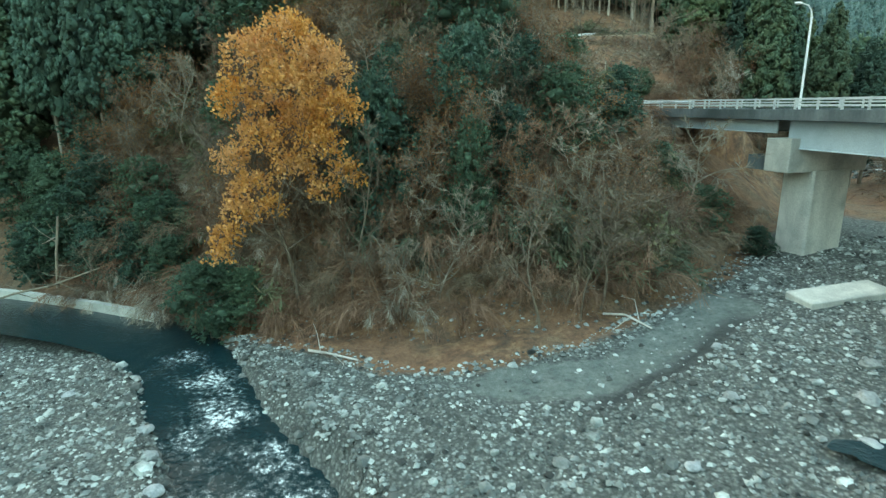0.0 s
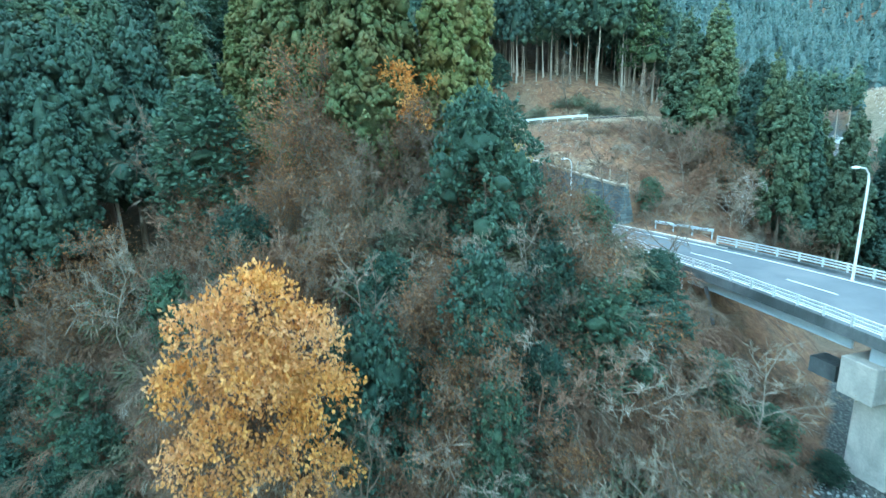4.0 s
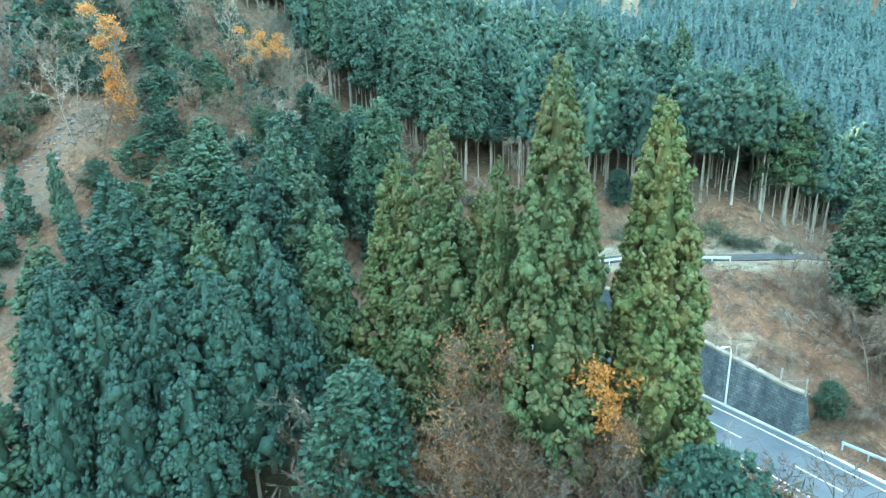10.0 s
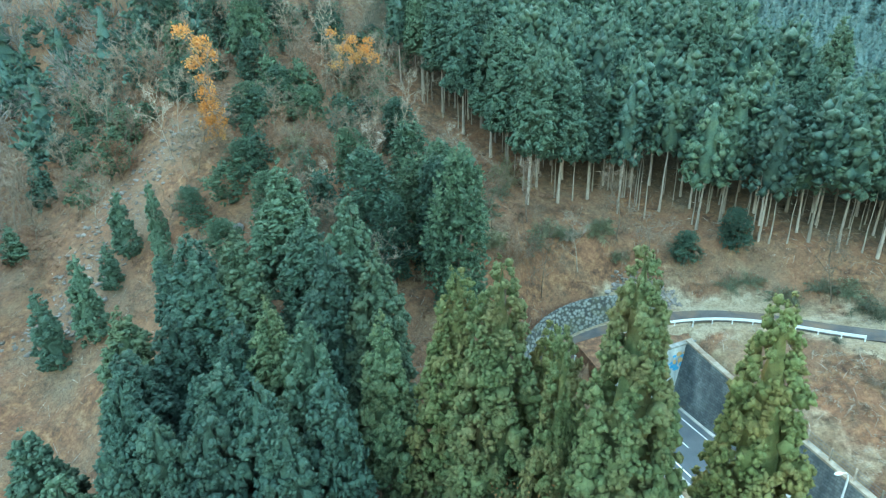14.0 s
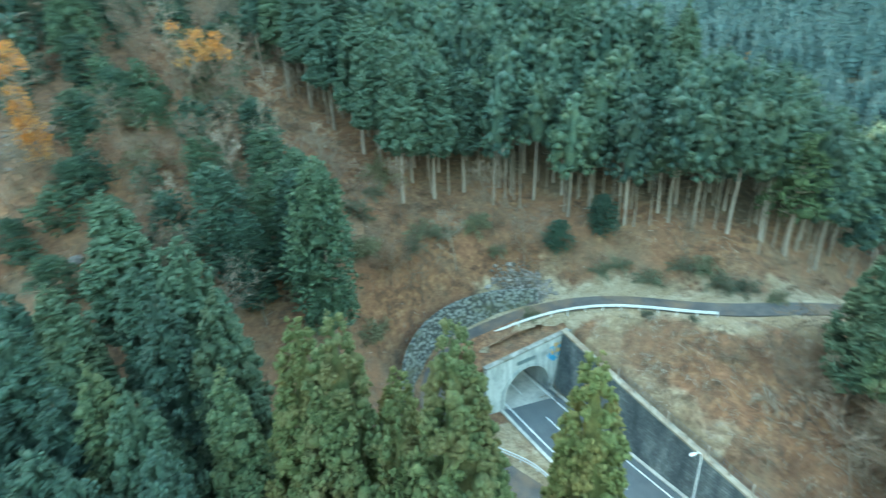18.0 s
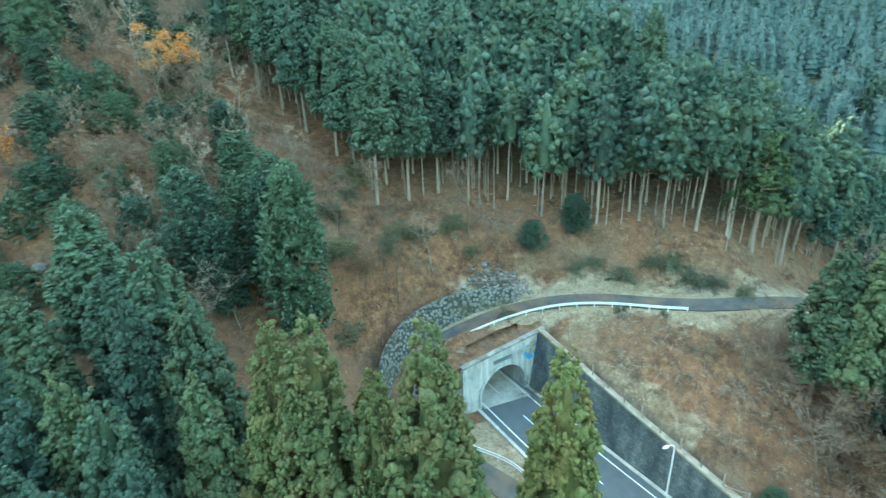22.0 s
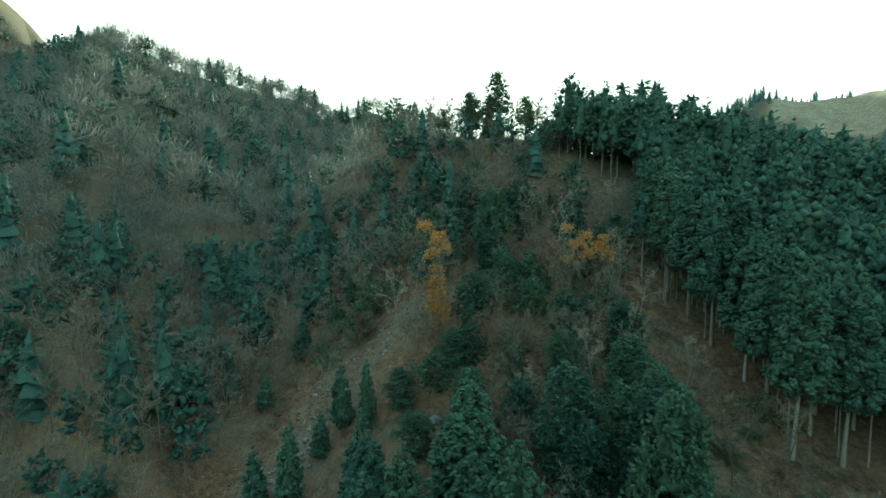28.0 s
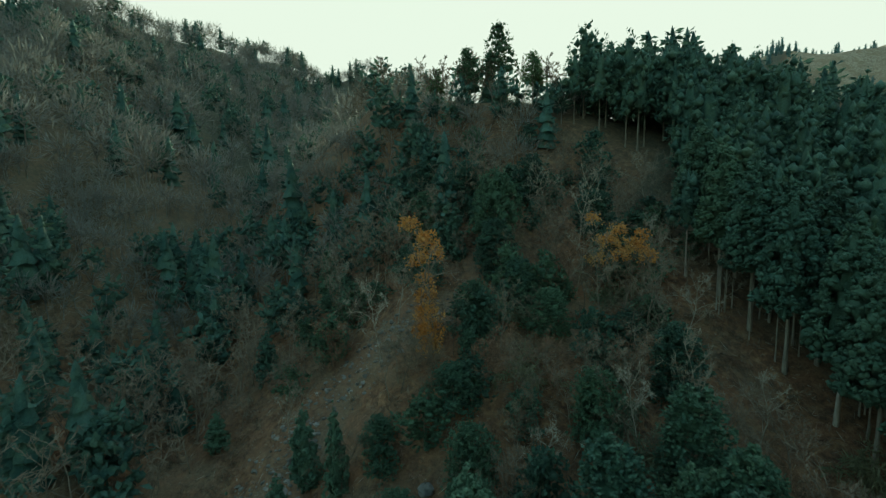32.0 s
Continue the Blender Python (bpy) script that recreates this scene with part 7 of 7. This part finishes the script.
# ---- concrete gutters beside the road ----
gi = [k for k in range(140) if 62 < RL[k, 1] < 101]
for a, sgn in ((RL, -1), (RR, 1)):
    path = [tuple(a[k] + across_dir[k] * sgn * 1.22) for k in gi]
    tagged(part("kerb", sweep(path, [(-0.22, -0.2), (0.22, -0.2), (0.22, 0.16), (-0.22, 0.16)]), M_concrete), "pale concrete kerb beside the road", "kerb", kind="structure")

# ---- far lane, far road and the felled hillside ----
def draped(name, pts, half, material, label, up=0.35):
    P = resample([(x, y, 0) for x, y in pts], 4.0)
    d = np.gradient(P[:, :2], axis=0)
    d /= np.hypot(*d.T)[:, None]
    s = np.stack([d[:, 1], -d[:, 0]], 1)
    z = np.maximum.reduce([land(P[:, 0] + s[:, 0] * k * half, P[:, 1] + s[:, 1] * k * half) for k in (-1, -0.5, 0, 0.5, 1)]) + up
    z = np.convolve(np.r_[z[0], z[0], z, z[-1], z[-1]], np.ones(5) / 5, "valid") + 0.2
    L = [(x - a * half, y - b * half, h) for (x, y, _), (a, b), h in zip(P, s, z)]
    R = [(x + a * half, y + b * half, h) for (x, y, _), (a, b), h in zip(P, s, z)]
    return ribbon(name, L, R, 0, material, label, "road", thick=1.2), P, s, z


far_lane, FPT, FS, FZ = draped("far_lane", [(150, 160), (133, 146), (121, 131), (113, 119), (106, 108), (100, 94), (98, 78)], 2.2, M_asphalt, "pale narrow lane on the far side of the valley")
draped("far_road", [(137, 210), (141, 204), (148, 193), (151, 178), (152, 170)], 2.6, M_lane_pale, "pale road bending beside the far river")
fr = thing("guard_rail", 0, 0, 0, "white guard rail along the far lane", "guard rail")
part("beam", sweep([(x - a * 2.3, y - b * 2.3, h + 0.6) for (x, y, _), (a, b), h in zip(FPT, FS, FZ)], [(-0.06, -0.18), (0.06, -0.18), (0.06, 0.18), (-0.06, 0.18)]), M_white, fr)
post = None
for (x, y, _), (a, b), h in zip(FPT, FS, FZ):
    if post is None:
        bm = bmesh.new()
        box(bm, -0.07, -0.07, -0.3, 0.07, 0.07, 0.75)
        post = part("post", bm, M_white, fr)
    else:
        post = post.copy()
        scene.collection.objects.link(post)
    post.matrix_world = pose(x - a * 2.3, y - b * 2.3, h)
pole = thing("utility_pole", 116, 112, height(116, 112), "concrete utility pole with a cross arm and stay", "utility pole")
mesh_object("pole", *tube([((0, 0, -0.5), (0, 0, 11), 0.18, 0.13)], 8), M_concrete, pole, smooth=True)
bm = bmesh.new()
box(bm, -1.3, -0.08, 9.6, 1.3, 0.08, 9.8)
part("cross_arm", bm, M_steel_dark, pole)
mesh_object("stay", *tube([((0.1, 0, 9.0), (3.2, 1.0, 0), 0.05, 0.05)], 6), M_rail, pole)
for name, n, wide_, mat, words in (("felled_brash", 5200, 0.28, M_slash, "pale felled logs and brash on the cleared hillside"), ("felled_stubs", 3600, 0.3, M_bare, "dark stubs and branches on the cleared hillside")):
    P = np.stack([rng.uniform(138, 330, 3 * n), rng.uniform(150, 262, 3 * n)], 1)
    fd = nearest(FELLED, P[:, 0], P[:, 1])[0]
    P = P[(fd > -66) & (fd < 3 + rng.uniform(-4, 2, len(P))) & (nearest(BANK, P[:, 0], P[:, 1])[0] < -18)][:n]
    t = rng.normal(0.5, 0.6, len(P))
    D = np.stack([np.cos(t), np.sin(t)], 1)
    z0, z1 = land(P[:, 0], P[:, 1]), land(P[:, 0] + D[:, 0], P[:, 1] + D[:, 1])
    L = 0.6 + 2.2 * rng.uniform(0, 1, len(P)) ** 2
    tagged(mesh_object(name, *blades(np.stack([P[:, 0], P[:, 1], z0 + 0.2], 1), np.stack([D[:, 0], D[:, 1], z1 - z0 + rng.uniform(0, 0.5, len(P))], 1), L, np.full(len(P), wide_), rng, 0.0), mat), words, "brash", kind="stuff")


# ---- fallen twigs and dry grass on the slopes ----
def litter_field(name, n, region, length, width, up, material, label, keep, stand=0.0):
    P = np.stack([rng.uniform(region[0], region[1], n), rng.uniform(region[2], region[3], n)], 1)
    s, _ = nearest(BANK, P[:, 0], P[:, 1])
    b, _ = nearest(BENCH, P[:, 0], P[:, 1])
    r, k = nearest(ROAD_MID, P[:, 0], P[:, 1])
    P = P[keep(P, s, np.abs(b), np.abs(r))]
    a = rng.uniform(0, 6.28, len(P))
    d = np.stack([np.cos(a), np.sin(a)], 1)
    z0, z1 = land(P[:, 0], P[:, 1]), land(P[:, 0] + d[:, 0] * 0.5, P[:, 1] + d[:, 1] * 0.5)
    D = np.stack([d[:, 0] * 0.5, d[:, 1] * 0.5, z1 - z0 + rng.uniform(0.0, 0.25, len(P)) + stand], 1)
    L = length[0] + (length[1] - length[0]) * rng.uniform(0, 1, len(P)) ** 2
    return tagged(mesh_object(name, *blades(np.stack([P[:, 0], P[:, 1], z0 + up], 1), D, L, np.full(len(P), width), rng, 0.0), material), label, "litter", kind="stuff")


def slope(P, s, b, r):
    return (s > 2.5) & (b > 3.4) & (r > 7.5)


litter_field("fallen_twigs", 11000, (-112, 48, 34, 162), (0.35, 1.9), 0.07, 0.06, M_twig_pale, "pale fallen twigs strewn over the slopes", slope)
litter_field("dead_branches", 11000, (-112, 48, 34, 162), (0.4, 2.2), 0.09, 0.07, M_bare, "dark dead branches strewn over the slopes", slope)
litter_field("valley_twigs", 4000, (48, 160, 60, 230), (0.8, 2.8), 0.14, 0.1, M_twig_pale, "pale brush and twigs along the far valley", lambda P, s, b, r: (np.abs(s + 5) > 6) & (b > 3))
litter_field("dry_grass", 9000, (-14, 46, 92, 118), (0.2, 0.6), 0.05, 0.0, M_drygrass, "dry grass tufts beside the lane", lambda P, s, b, r: (b > 2.9) & (b < 9) & (r > 8), 0.7)
litter_field("bank_twigs", 2600, (-30, 30, 30, 46), (0.3, 1.3), 0.04, 0.05, M_bare_pale, "driftwood twigs and stalks along the bank foot", lambda P, s, b, r: (s > -0.5) & (s < 8))
